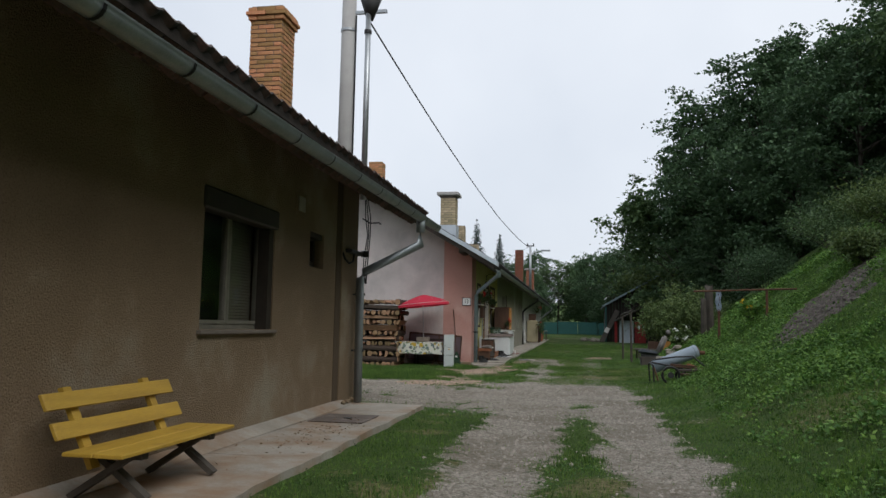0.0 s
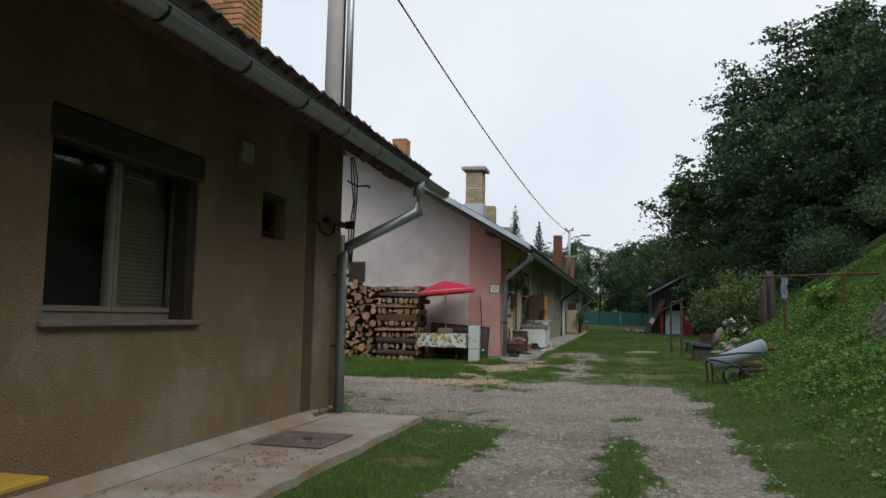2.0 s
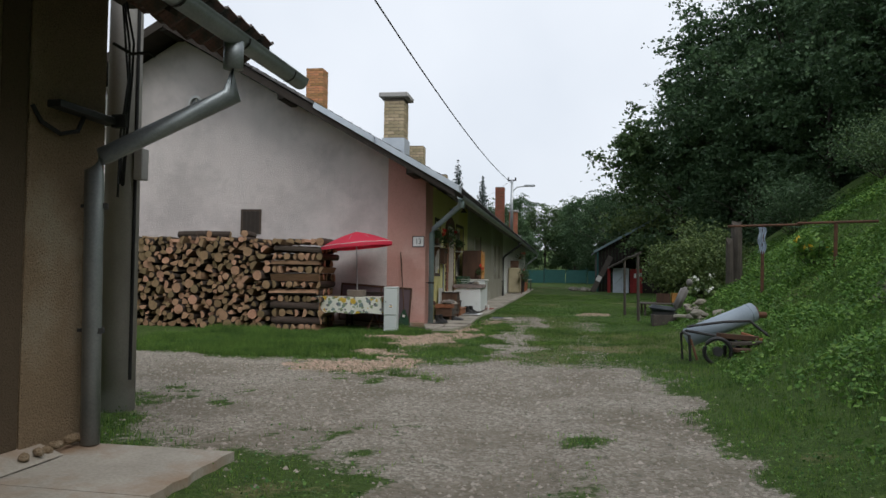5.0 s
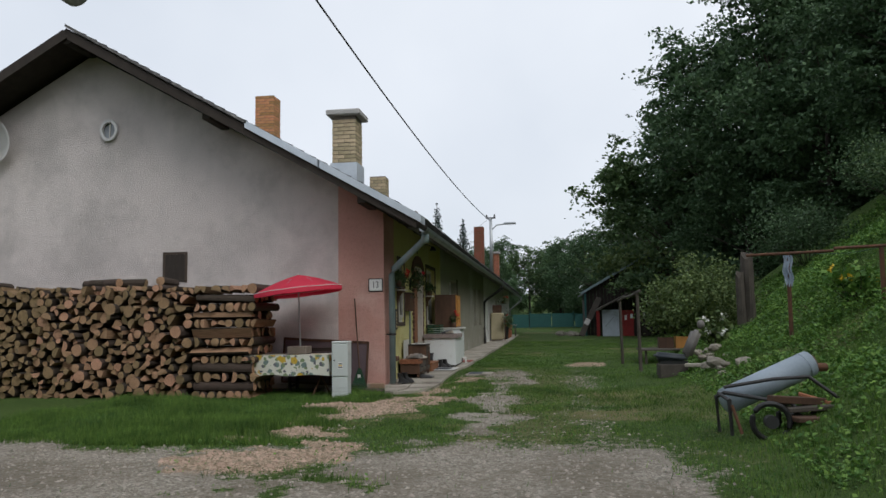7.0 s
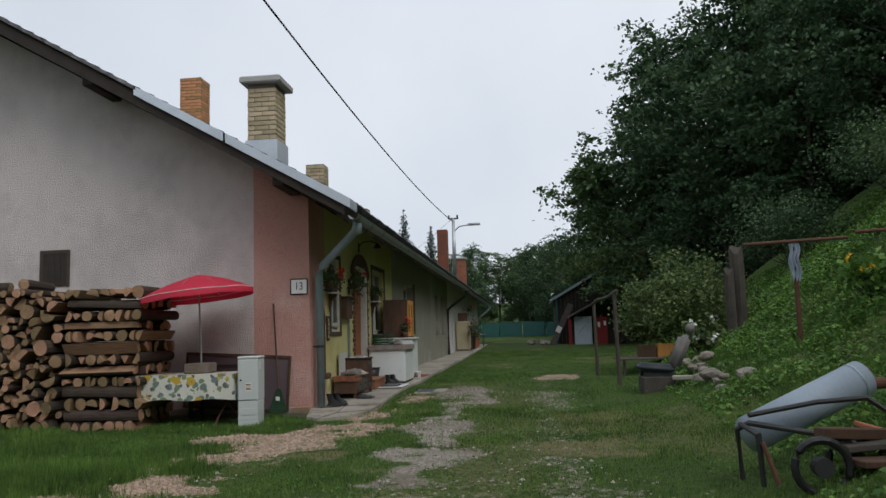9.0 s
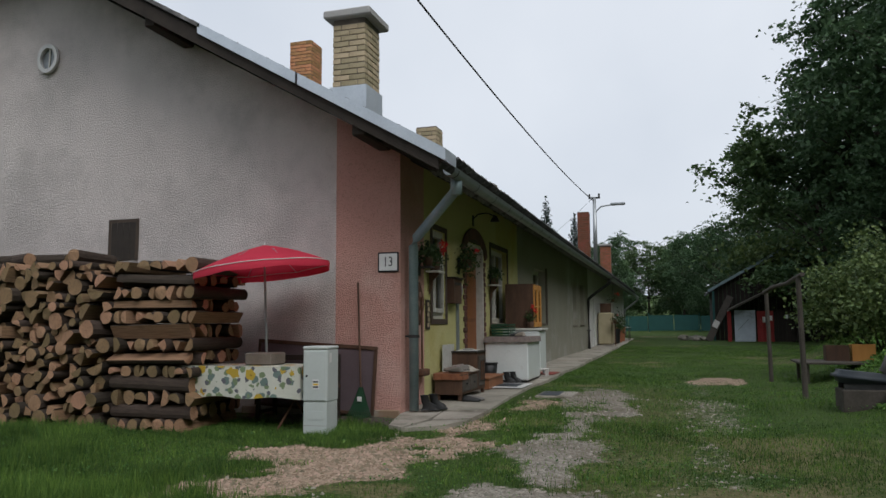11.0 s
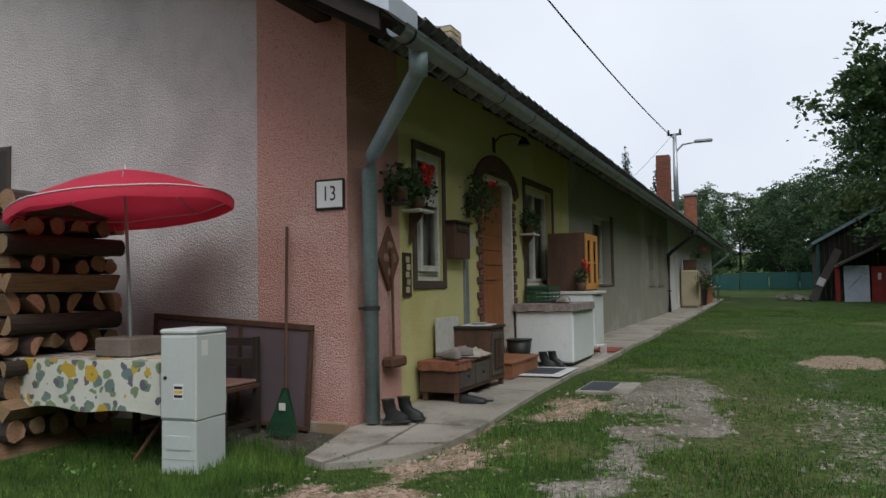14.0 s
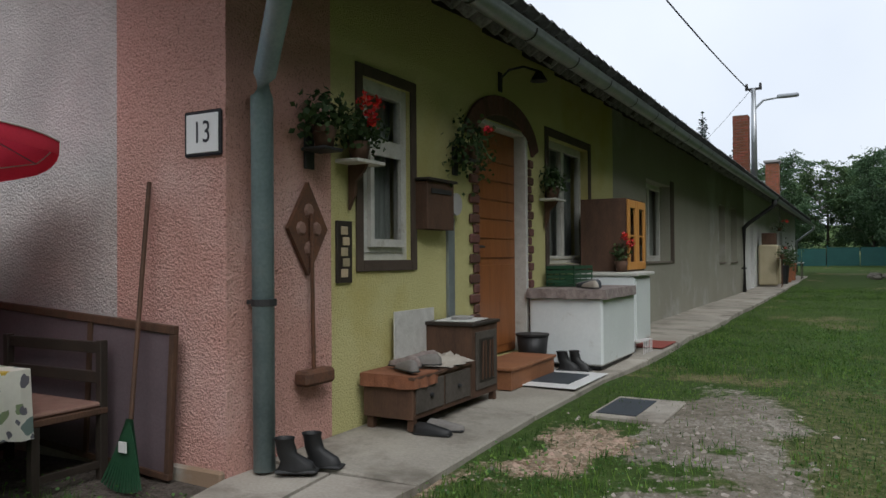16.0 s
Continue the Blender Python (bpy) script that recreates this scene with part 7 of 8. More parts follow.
part("top", boxes((-0.5, -0.7, 0.33, 0.9, 0.6, 0.37), bevel=0.006), M_GREYWOOD, lt)
for x in (-0.4, 0.78):
    for y in (-0.6, 0.5):
        part("leg", boxes((x, y, -0.05, x + 0.06, y + 0.06, 0.33)), M_GREYWOOD, lt)
for x, mm, hh, ll in ((0.5, M_OLDWOOD, 0.32, "brown wooden crate on the low table"), (0.95, M_HUTCH, 0.34, "orange veneered drawer standing on end")):
    bx = thing("wooden_box", ll, "box", (3.1 + x, 31.7, gz(3.1, 31.6) + 0.372))
    part("side", boxes((-0.2, -0.15, 0, 0.2, -0.13, hh), bevel=0.003), mm, bx)
    part("side", boxes((-0.2, 0.13, 0, 0.2, 0.15, hh), bevel=0.003), mm, bx)
    part("end", boxes((-0.2, -0.13, 0, -0.18, 0.13, hh)), mm, bx)
    part("end", boxes((0.18, -0.13, 0, 0.2, 0.13, hh)), mm, bx)
    part("bottom", boxes((-0.18, -0.13, 0.0, 0.18, 0.13, 0.02)), mm, bx)
wf = thing("post_frame", "rough wooden frame of two posts and a crooked lintel", "post frame", (2.4, 29.5, gz(2.4, 29.5)))
part("post", rod(bmesh.new(), (0.0, 1.9, -0.2), (-0.02, 1.9, 1.75), 0.042, 0.036, 10), M_GREYWOOD, wf)
part("post", rod(bmesh.new(), (0.12, -1.3, -0.2), (0.1, -1.3, 1.82), 0.045, 0.036, 10), M_GREYWOOD, wf)
part("lintel", pipe(bmesh.new(), [(-0.05, 2.1, 1.72), (0.02, 1.2, 1.80), (0.1, 0.0, 1.8), (0.14, -1.45, 1.87)], 0.035, 9), M_GREYWOOD, wf)

# clothes-line posts with hanging cloth, tall stumps
for x, y, hh, cloth in ((5.03, 25.4, 1.68, True), (6.15, 24.0, 0.9, False)):
    cp = thing("clothes_line_post", "rusty iron T-shaped clothes-line post on the bank", "clothes-line post", (x, y, gz(x, y)), group="clothes-line posts")
    part("upright", rod(bmesh.new(), (0, 0, -0.4), (0.02, 0, hh), 0.04, seg=10), M_RUST, cp)
    part("crossbar", rod(bmesh.new(), (-0.75, 0, hh), (0.85, 0, hh + 0.05), 0.028, seg=8), M_RUST, cp)
    if cloth:
        bm = bmesh.new()
        n = 10
        gr = [[bm.verts.new((-0.09 + 0.16 * i / n + 0.02 * math.sin(j), -0.05 + 0.03 * math.sin(i * 1.8), hh - 0.02 - 0.62 * j / n * (1 - 0.1 * (i % 3)))) for j in range(n + 1)] for i in range(n + 1)]
        for i in range(n):
            for j in range(n):
                bm.faces.new((gr[i][j], gr[i + 1][j], gr[i + 1][j + 1], gr[i][j + 1]))
        lw = link_mesh("hanging_cloth", bm, material("pale_blue_cloth", (0.36, 0.42, 0.5), (0.26, 0.31, 0.38), rough=0.9, scale=8, bump=0.2), True)
        lw.location = cp.location
        tagged(lw, "pale blue cloth hung over the clothes-line post", "cloth")
cl_a, cl_b = Vector((5.03, 25.4, gz(5.03, 25.4) + 1.66)), Vector((6.15, 24.0, gz(6.15, 24.0) + 0.9))
rope = thing("clothes_line", "faded green line strung between the iron posts", "clothes line", tuple(cl_a))
part("strand", pipe(bmesh.new(), [p - cl_a for p in sag(cl_a + Vector((0.5, 0, 0.03)), cl_b, 0.05, 8)], 0.006, 5), M_GREENPLASTIC, rope)
for x, y, hh, r in ((5.62, 30.8, 1.8, 0.15), (5.38, 30.6, 1.45, 0.1)):
    sp = thing("tree_stump", "tall grey weathered stump on the bank", "stump", (x, y, gz(x, y)), group="stumps")
    bm = bmesh.new()
    rings = []
    for q in range(6):
        zz = -0.3 + (hh + 0.3) * q / 5
        rings.append([bm.verts.new((r * (1 + 0.18 * math.sin(k * 2.1 + q)) * math.cos(2 * math.pi * k / 12), r * (1 + 0.15 * math.cos(k * 1.7 + q)) * math.sin(2 * math.pi * k / 12), zz + (0.12 * math.sin(k * 1.3) if q == 5 else 0))) for k in range(12)])
    for a, b in zip(rings, rings[1:]):
        for k in range(12):
            bm.faces.new((a[k], a[(k + 1) % 12], b[(k + 1) % 12], b[k]))
    bm.faces.new(rings[-1])
    part("bole", bm, M_GREYWOOD, sp)

# stones of a broken retaining wall
rr = random.Random(4)
for k in range(18):
    t = k / 17
    x, y = 3.85 - 0.1 * t + rr.uniform(-0.2, 0.2), 28.0 - 3.6 * t + rr.uniform(-0.2, 0.2)
    s = rr.uniform(0.08, 0.2)
    stone("wall_stone", (x, y, gz(x, y) + s * 0.1 + (0.1 if k % 3 == 0 else 0)), (s, s * 0.8, s * 0.6), rr, M_STONE, "rough stone of a tumbled retaining wall", "tumbled wall stones")


# sheds
def board_wall(parent, p, q, z0, z1a, z1b, mat, w=0.18, th=0.025):
    """Upright boards side by side between two ground points, tops running from z1a to z1b."""
    p, q = Vector((*p, 0)), Vector((*q, 0))
    L = (q - p).length
    d = (q - p) / L
    n = int(L / w)
    for k in range(n):
        u = (k + 0.5) / n
        m = Matrix((d, Vector((-d.y, d.x, 0)), Vector((0, 0, 1)))).transposed().to_4x4()
        m.translation = p + d * L * u
        bm = box(bmesh.new(), -w / 2 + 0.004, -th / 2, z0, w / 2 - 0.004, th / 2, z1a + (z1b - z1a) * u, m=m)
        part("board", bm, mat, parent)


zb = gz(3, 60)
sh = thing("shed", "tall tarred-board shed with a sloping roof", "shed", (0, 0, 0))
board_wall(sh, (2.75, 60), (6.6, 60), zb - 0.2, zb + 2.9, zb + 5.0, M_SHED, 0.22)
board_wall(sh, (2.75, 60), (2.75, 66), zb - 0.2, zb + 2.9, zb + 2.9, M_SHED, 0.3)
board_wall(sh, (6.6, 60), (10.0, 60), zb - 0.2, zb + 5.0, zb + 3.2, M_SHED, 0.3)
bm = bmesh.new()
prism_y(bm, [(2.45, zb + 2.75), (6.6, zb + 5.1), (10.4, zb + 3.1), (10.4, zb + 3.0), (6.6, zb + 4.98), (2.45, zb + 2.63)], 59.6, 66.4)
part("roof", bm, M_SEATDARK, sh)
part("verge_board", beam(bmesh.new(), (2.42, 59.58, zb + 2.72), (6.6, 59.58, zb + 5.08), 0.04, 0.14), M_ZINC_PAINT, sh)
part("post", boxes((2.62, 59.55, zb - 0.2, 2.74, 59.67, zb + 2.7)), M_GATE, sh)
lt2 = thing("lean_to", "low lean-to shed with white door and red boards", "shed", (0, 0, 0))
zc = gz(4, 57)
board_wall(lt2, (4.7, 57.9), (5.5, 57.9), zc - 0.1, zc + 1.6, zc + 1.6, M_REDPAINT, 0.2)
board_wall(lt2, (5.5, 57.9), (6.5, 57.9), zc - 0.1, zc + 1.6, zc + 1.6, M_SHED, 0.2)
board_wall(lt2, (3.15, 57.9), (3.55, 57.9), zc - 0.1, zc + 1.6, zc + 1.6, M_REDPAINT, 0.2)
part("door", boxes((3.6, 57.84, zc, 4.62, 57.9, zc + 1.65), bevel=0.01), M_BLUEWHITE, lt2, "bluish-white painted plank door")
bm = bmesh.new()
beam(bm, (3.75, 57.82, zc + 0.6), (4.3, 57.82, zc + 1.2), 0.03, 0.09, (0, 1, 0))
part("brace", bm, M_ZINC, lt2)
bm = bmesh.new()
prism_y(bm, [(3.3, zc + 1.7), (5.6, zc + 2.85), (7.6, zc + 2.3), (7.6, zc + 2.2), (5.6, zc + 2.75), (3.3, zc + 1.6)], 56.9, 60)
part("roof", bm, M_GREYWOOD, lt2)
for x in (6.45, 7.3):
    part("post", boxes((x, 57.0, zc - 0.1, x + 0.1, 57.1, zc + 2.25)), M_SHED, lt2)
for k, (x, c) in enumerate(((5.0, M_PLATE), (5.35, M_PLATE), (6.1, M_PLATE))):
    hg = thing("hanging_tool", "small pale thing hung on the red boards", "hung tool", (x, 57.87, zc + 1.0 + 0.1 * k))
    part("body", boxes((-0.05, -0.04, 0, 0.09, 0.0, 0.3 - 0.05 * k), bevel=0.01), c, hg)
lk = thing("leaning_beam", "heavy dark beam leaning on the shed", "beam", (2.3, 58.5, zb))
bm = bmesh.new()
beam(bm, (0, 0, 0), (1.25, 1.0, 2.4), 0.35, 0.12, (0, 1, 0))
part("timber", bm, M_GREYWOOD, lk)
bm = bmesh.new()
beam(bm, (0.33, 0.2, 0.72), (0.5, 0.34, 1.05), 0.3, 0.13, (0, 1, 0))
part("pale_patch", bm, M_PALEPAINT, lk)
for k in range(10):
    s = rr.uniform(0.15, 0.3)
    x, y = 1.6 + rr.uniform(-0.7, 0.9), 60.5 + rr.uniform(-1.5, 1.5)
    stone("rubble", (x, y, gz(x, y) + s * 0.3), (s, s, s * 0.6), rr, M_STONE, "lump of rubble heaped beside the shed", "rubble heap")

# gate at the end of the lane
gt = thing("gate", "green-blue sheet-metal double gate across the lane", "gate", (0, 82, gz(0, 82)))
for x0, x1 in ((-1.5, 0.45), (0.52, 2.45)):
    lf = part("leaf", boxes((x0 + 0.05, -0.02, 0.12, x1 - 0.05, 0.02, 1.38)), M_GATE, gt)
    part("gate_frame", boxes((x0, -0.04, 0.08, x0 + 0.05, 0.04, 1.42), (x1 - 0.05, -0.04, 0.08, x1, 0.04, 1.42), (x0 + 0.05, -0.04, 1.38, x1 - 0.05, 0.04, 1.42)), M_GATE, lf)
    for k in range(5):
        xx = x0 + 0.1 + (x1 - x0 - 0.2) * (k + 0.5) / 5
        part("rib", boxes((xx - 0.02, -0.035, 0.12, xx + 0.02, -0.021, 1.38)), M_GATE, lf)
for x in (-1.58, 2.5):
    part("post", boxes((x, -0.06, -0.1, x + 0.08, 0.06, 1.6)), M_GATE, gt)
fe = thing("fence", "green-blue sheet fence beside the gate", "fence", (0, 82, gz(0, 82)))
for k in range(5):
    part("panel", boxes((2.65 + k * 1.6, -0.02, 0.1, 4.2 + k * 1.6, 0.02, 1.35)), M_GATE, fe)
    part("panel", boxes((-3.2 - k * 1.6, -0.02, 0.1, -1.65 - k * 1.6, 0.02, 1.35)), M_GATE, fe)
pc2 = thing("lamp_post", "thin pale lamp post on the wooded bank", "lamp post", (14.0, 62, gz(14, 62)))
part("mast", rod(bmesh.new(), (0, 0, -0.2), (0, 0, 6.5), 0.05, 0.04, 8), M_PLATE, pc2)
part("lamp_head", boxes((-0.15, -0.15, 6.5, 0.15, 0.15, 6.75), bevel=0.03), M_PLATE, pc2)


# ---- vegetation ----
M_LEAF_DARK = leaf_mat("dark_tree_leaf", (0.084, 0.15, 0.066), (0.045, 0.086, 0.038), 0.35)
M_LEAF_MID = leaf_mat("walnut_leaf", (0.1, 0.165, 0.06), (0.052, 0.093, 0.034), 0.35)
M_LEAF_BUSH = leaf_mat("bush_leaf", (0.14, 0.2, 0.065), (0.075, 0.115, 0.036), 0.4)
M_SPRUCE = leaf_mat("spruce_needles", (0.02, 0.045, 0.03), (0.01, 0.025, 0.018), 0.35)
M_WEED = leaf_mat("weed_leaf", (0.15, 0.29, 0.055), (0.07, 0.15, 0.028), 0.45)
M_GRASS = material("grass_blade", (0.145, 0.262, 0.05), (0.045, 0.097, 0.018), rough=0.6, scale=1.1, fine=9, bump=0, per_piece=0.5, island=True, trans=0.25, spec=0.3, contrast=0.75)
M_DRYGRASS = leaf_mat("dry_grass_blade", (0.26, 0.24, 0.09), (0.15, 0.16, 0.05), 0.4)
M_CLOVER = leaf_mat("clover_leaf", (0.105, 0.225, 0.048), (0.05, 0.12, 0.025), 0.5)
M_TRUNK = material("tree_bark", (0.07, 0.058, 0.045), (0.035, 0.028, 0.022), rough=0.95, scale=4, fine=30, bump=0.6)


def make_tree(name, label, h, crown, seed, leaves, leaf, mat, low=0.22, group="hillside trees"):
    """Tapered trunk, limbs and a ragged crown of leaf sprays at the limb ends."""
    rng = np.random.default_rng(seed)
    t = thing(name, label, "tree", (0, 0, -60), group=group)
    bm = bmesh.new()
    top = Vector((rng.uniform(-0.4, 0.4), rng.uniform(-0.4, 0.4), h * 0.8))
    rod(bm, (0, 0, -0.5), (0.1, 0, h * 0.3), 0.035 * h * 0.6, 0.02 * h * 0.6, 10)
    rod(bm, (0.1, 0, h * 0.3), top, 0.02 * h * 0.6, 0.04, 8)
    tips = []
    nl = 34
    for k in range(nl):
        f = rng.uniform(low, 0.97)
        a = rng.uniform(0, 6.283)
        prof = math.sin(math.pi * min(1, max(0.06, (f - low * 0.5) / (1.03 - low * 0.5))) ** 0.8)
        rad = crown * (0.35 + 0.75 * prof) * rng.uniform(0.6, 1.1)
        base = Vector((0.05, 0, h * f * 0.7))
        tip = Vector((math.cos(a) * rad, math.sin(a) * rad, h * f + rng.uniform(-0.3, 0.6)))
        mid = base.lerp(tip, 0.55) + Vector((0, 0, 0.25))
        rod(bm, base, mid, 0.05, 0.03, 5, False)
        rod(bm, mid, tip, 0.03, 0.01, 5, False)
        tips += [tip, base.lerp(tip, 0.72), base.lerp(tip, 0.88) + Vector(rng.normal(0, 0.25, 3))]
    part("trunk", bm, M_TRUNK, t)
    tips = np.array([tuple(v) for v in tips] + [tuple(top + Vector((0, 0, h * 0.18)))])
    extra = tips[rng.integers(0, len(tips), 90)] + rng.normal(0, 0.55, (90, 3))
    cl = np.concatenate([tips, extra])
    # each bough carries a few flat, drooping sprays, one above the other
    spray = np.repeat(cl, 4, 0) + rng.normal(size=(4 * len(cl), 3)) * np.array([0.36, 0.36, 0.28])
    tilt = rng.normal(0, 0.35, (len(spray), 2))
    wide = rng.uniform(0.2, 0.46, len(spray))
    n = leaves
    idx = rng.integers(0, len(spray), n)
    off = rng.normal(size=(n, 3)) * np.array([1, 1, 0.16]) * wide[idx].reshape(-1, 1)
    off[:, 2] += off[:, 0] * tilt[idx, 0] + off[:, 1] * tilt[idx, 1] - 0.45 * (off[:, 0] ** 2 + off[:, 1] ** 2)
    p = spray[idx] + off
    ob = new("crown", quads("crown", mat, p, rng.uniform(0.6, 1.25, n) * leaf, rng, 1.25, np.array([0, 0, 0.9]), 0.8, 0.08))
    ob.parent = t
    return t


V = [make_tree("deciduous_tree", "tall dark-green broadleaf tree on the hillside", 14, 4.2, 1, 24000, 0.225, M_LEAF_DARK),
     make_tree("deciduous_tree", "spreading walnut tree with layered foliage", 13, 5.0, 2, 25000, 0.25, M_LEAF_MID),
     make_tree("deciduous_tree", "slender dark broadleaf tree on the hillside", 15, 3.4, 3, 21000, 0.215, M_LEAF_DARK, 0.12),
     make_tree("deciduous_tree", "dense low-branched broadleaf tree", 11, 4.6, 4, 24000, 0.225, M_LEAF_DARK, 0.08)]
used = set()


def plant(k, x, y, s, rz, sink=0.2):
    m = Matrix.Translation((x, y, gz(x, y) - sink)) @ Matrix.Rotation(radians(rz), 4, "Z") @ Matrix.Diagonal((s, s, s, 1))
    if k not in used:
        used.add(k)
        V[k].matrix_basis = m
    else:
        ob = copy_thing(V[k], Matrix.Identity(4))
        ob.matrix_basis = m


for row in ((1, 8.3, 60, 1.15, 0), (0, 12.5, 56, 1.2, 40), (3, 10.5, 50, 0.75, 80), (2, 17, 58, 1.25, 10), (0, 22, 52, 1.25, 200), (3, 16.5, 47, 1.0, 120), (2, 20.5, 45, 1.1, 300),
            (3, 14.5, 40.5, 0.85, 20), (0, 25, 42, 1.15, 150), (1, 19.5, 37, 0.95, 210), (3, 24, 33, 1.0, 250), (2, 22.5, 27, 0.95, 61), 
            # rows below y 20: unseen trees, added to block low sky from the walls
            (3, 11.5, 70, 1.05, 15), (2, 7.0, 78, 0.9, 45), (3, 4.5, 86, 0.85, 99), (3, 19, 31, 0.75, 111), (0, 20, 19, 0.9, 222), (3, 19, 11, 0.95, 12), (1, 18, 3, 0.95, 70), (3, 13, 13, 0.6, 30), (3, 12.5, 8, 0.62, 100), (3, 12, 3, 0.6, 170), (3, 12, -2, 0.64, 220), (3, 12, -7, 0.6, 300), (3, 12, -12, 0.64, 20), (3, 12, -18, 0.66, 80), (3, 12, -24, 0.66, 140),
            (3, 3, 104, 0.95, 40), (3, -8, 101, 0.85, 200), (3, -6, 92, 0.75, 5), (1, -2, 97, 0.72, 65), (0, 1.5, 94, 0.66, 130), (3, 5, 98, 0.85, 200), (2, -10, 96, 0.6, 280), (1, 9.5, 93, 0.95, 310), (0, -5, 108, 0.8, 70), (1, 2, 110, 0.85, 111), (3, 10, 108, 0.95, 160),
            (1, 16, 92, 1.1, 275), (3, 15, 84, 1.0, 320), (2, 10.2, 56, 1.28, 130), (0, 12.3, 50, 1.2, 222), (0, 14.5, 51.5, 1.2, 88), (3, 13, 45.5, 0.95, 260), (1, 22, 47, 1.25, 300), (3, 18.5, 41, 1.05, 190)):
    plant(*row)


def spruce(x, y, h, seed):
    rng = np.random.default_rng(seed)
    t = thing("spruce_tree", "dark pointed spruce behind the roofs", "tree", (x, y, gz(x, y)), group="spruces")
    part("trunk", rod(bmesh.new(), (0, 0, -0.3), (0, 0, h), 0.2, 0.02, 8), M_TRUNK, t)
    n = 7000
    f = 1 - np.sqrt(rng.random(n))
    tier = np.floor(f * 22) / 22 + 0.045 * rng.random(n)
    a = rng.uniform(0, 6.283, n)
    r = h * 0.27 * (1 - f) * rng.random(n) ** 0.6 * (0.65 + 0.35 * np.sin(a * 5 + np.floor(f * 22) * 2.1)) + 0.05
    p = np.stack([r * np.cos(a), r * np.sin(a), h * (0.12 + 0.88 * tier) - r * 0.35 + rng.normal(0, 0.06, n)], 1)
    ob = new("crown", quads("crown", M_SPRUCE, p, rng.uniform(0.2, 0.42, n), rng, 0.7, np.array([0, 0, 0.8]), 0.7))
    ob.parent = t


spruce(-12.4, 96, 14.6, 1)
spruce(-9.6, 98, 12.8, 2)


def bush(name, at, r, h, n, leaf, mat, label, seed, blooms=None):
    rng = np.random.default_rng(seed)
    b = thing(name, label, "bush", at)
    bm = bmesh.new()
    cl = []
    for k in range(26):
        a, q = rng.uniform(0, 6.283), math.sqrt(rng.random())
        tip = Vector((r * q * math.cos(a), r * q * math.sin(a), h * (1 - 0.55 * q * q) * rng.uniform(0.55, 1.05)))
        rod(bm, (0.15 * r * math.cos(a), 0.15 * r * math.sin(a), -0.1), tip, 0.014, 0.005, 5, False)
        cl += [tuple(tip), tuple(tip * 0.8), tuple(tip * 0.62)]
    part("stem", bm, M_TRUNK, b)
    cl = np.array(cl)
    idx = rng.integers(0, len(cl), n)
    p = cl[idx] + rng.normal(size=(n, 3)) * r * np.array([0.15, 0.15, 0.11])
    p[:, 2] = np.maximum(p[:, 2], 0.02)
    ob = new("foliage", quads("foliage", mat, p, rng.uniform(0.7, 1.2, n) * leaf, rng, 1.5, np.array([0, 0, 0.8]), 0.8, 0.06))
    ob.parent = b
    if blooms:
        bmat, count, size = blooms
        for k in range(count):
            c = cl[rng.integers(0, len(cl))] * np.array([0.9, 0.9, 1.06]) + np.array([-0.05, -0.1, 0.05])
            o2 = new("bloom", quads("bloom", bmat, c + rng.normal(0, size * 0.5, (16, 3)), rng.uniform(0.8, 1.3, 16) * size, rng, 1.0))
            o2.parent = b
    return b


bush("leafy_bush", (4.75, 32.6, gz(4.75, 32.6)), 1.55, 2.3, 15000, 0.085, M_LEAF_BUSH, "tall round leafy bush at the foot of the bank", 31)
bush("lily_clump", (4.3, 28.8, gz(4.3, 28.8)), 0.4, 0.75, 700, 0.12, M_LEAF_BUSH, "clump of white lilies in bloom", 32, (M_LILY, 6, 0.09))
bush("goldenrod_clump", (6.1, 24.9, gz(6.1, 24.9)), 0.6, 0.8, 700, 0.12, M_WEED, "tall weeds with yellow flower heads", 33, (M_YFLOWER, 8, 0.06))
for k, (x, y, r, h) in enumerate(((8.6, 22.5, 1.2, 0.9), (9.5, 17.5, 1.6, 1.6), (8.8, 12.8, 1.5, 1.3), (10.5, 25.5, 1.8, 1.8), (10.5, 31, 2.0, 2.2), (9.2, 37.0, 2.0, 2.3), (6.6, 38.5, 1.5, 1.8), (12.5, 20.5, 2.0, 2.0), (12.0, 14.0, 1.8, 1.9), (7.6, 44, 1.8, 2.2), (9.8, 50.5, 2.0, 2.5), (12, 36, 2.2, 2.6), (15, 27, 2.4, 2.6))):
    bush("shrub", (x, y, gz(x, y) - 0.1), r, h, 7000, 0.085, (M_LEAF_BUSH, M_LEAF_MID, M_LEAF_DARK)[k % 3], "rank green shrub growing on the bank", 40 + k)


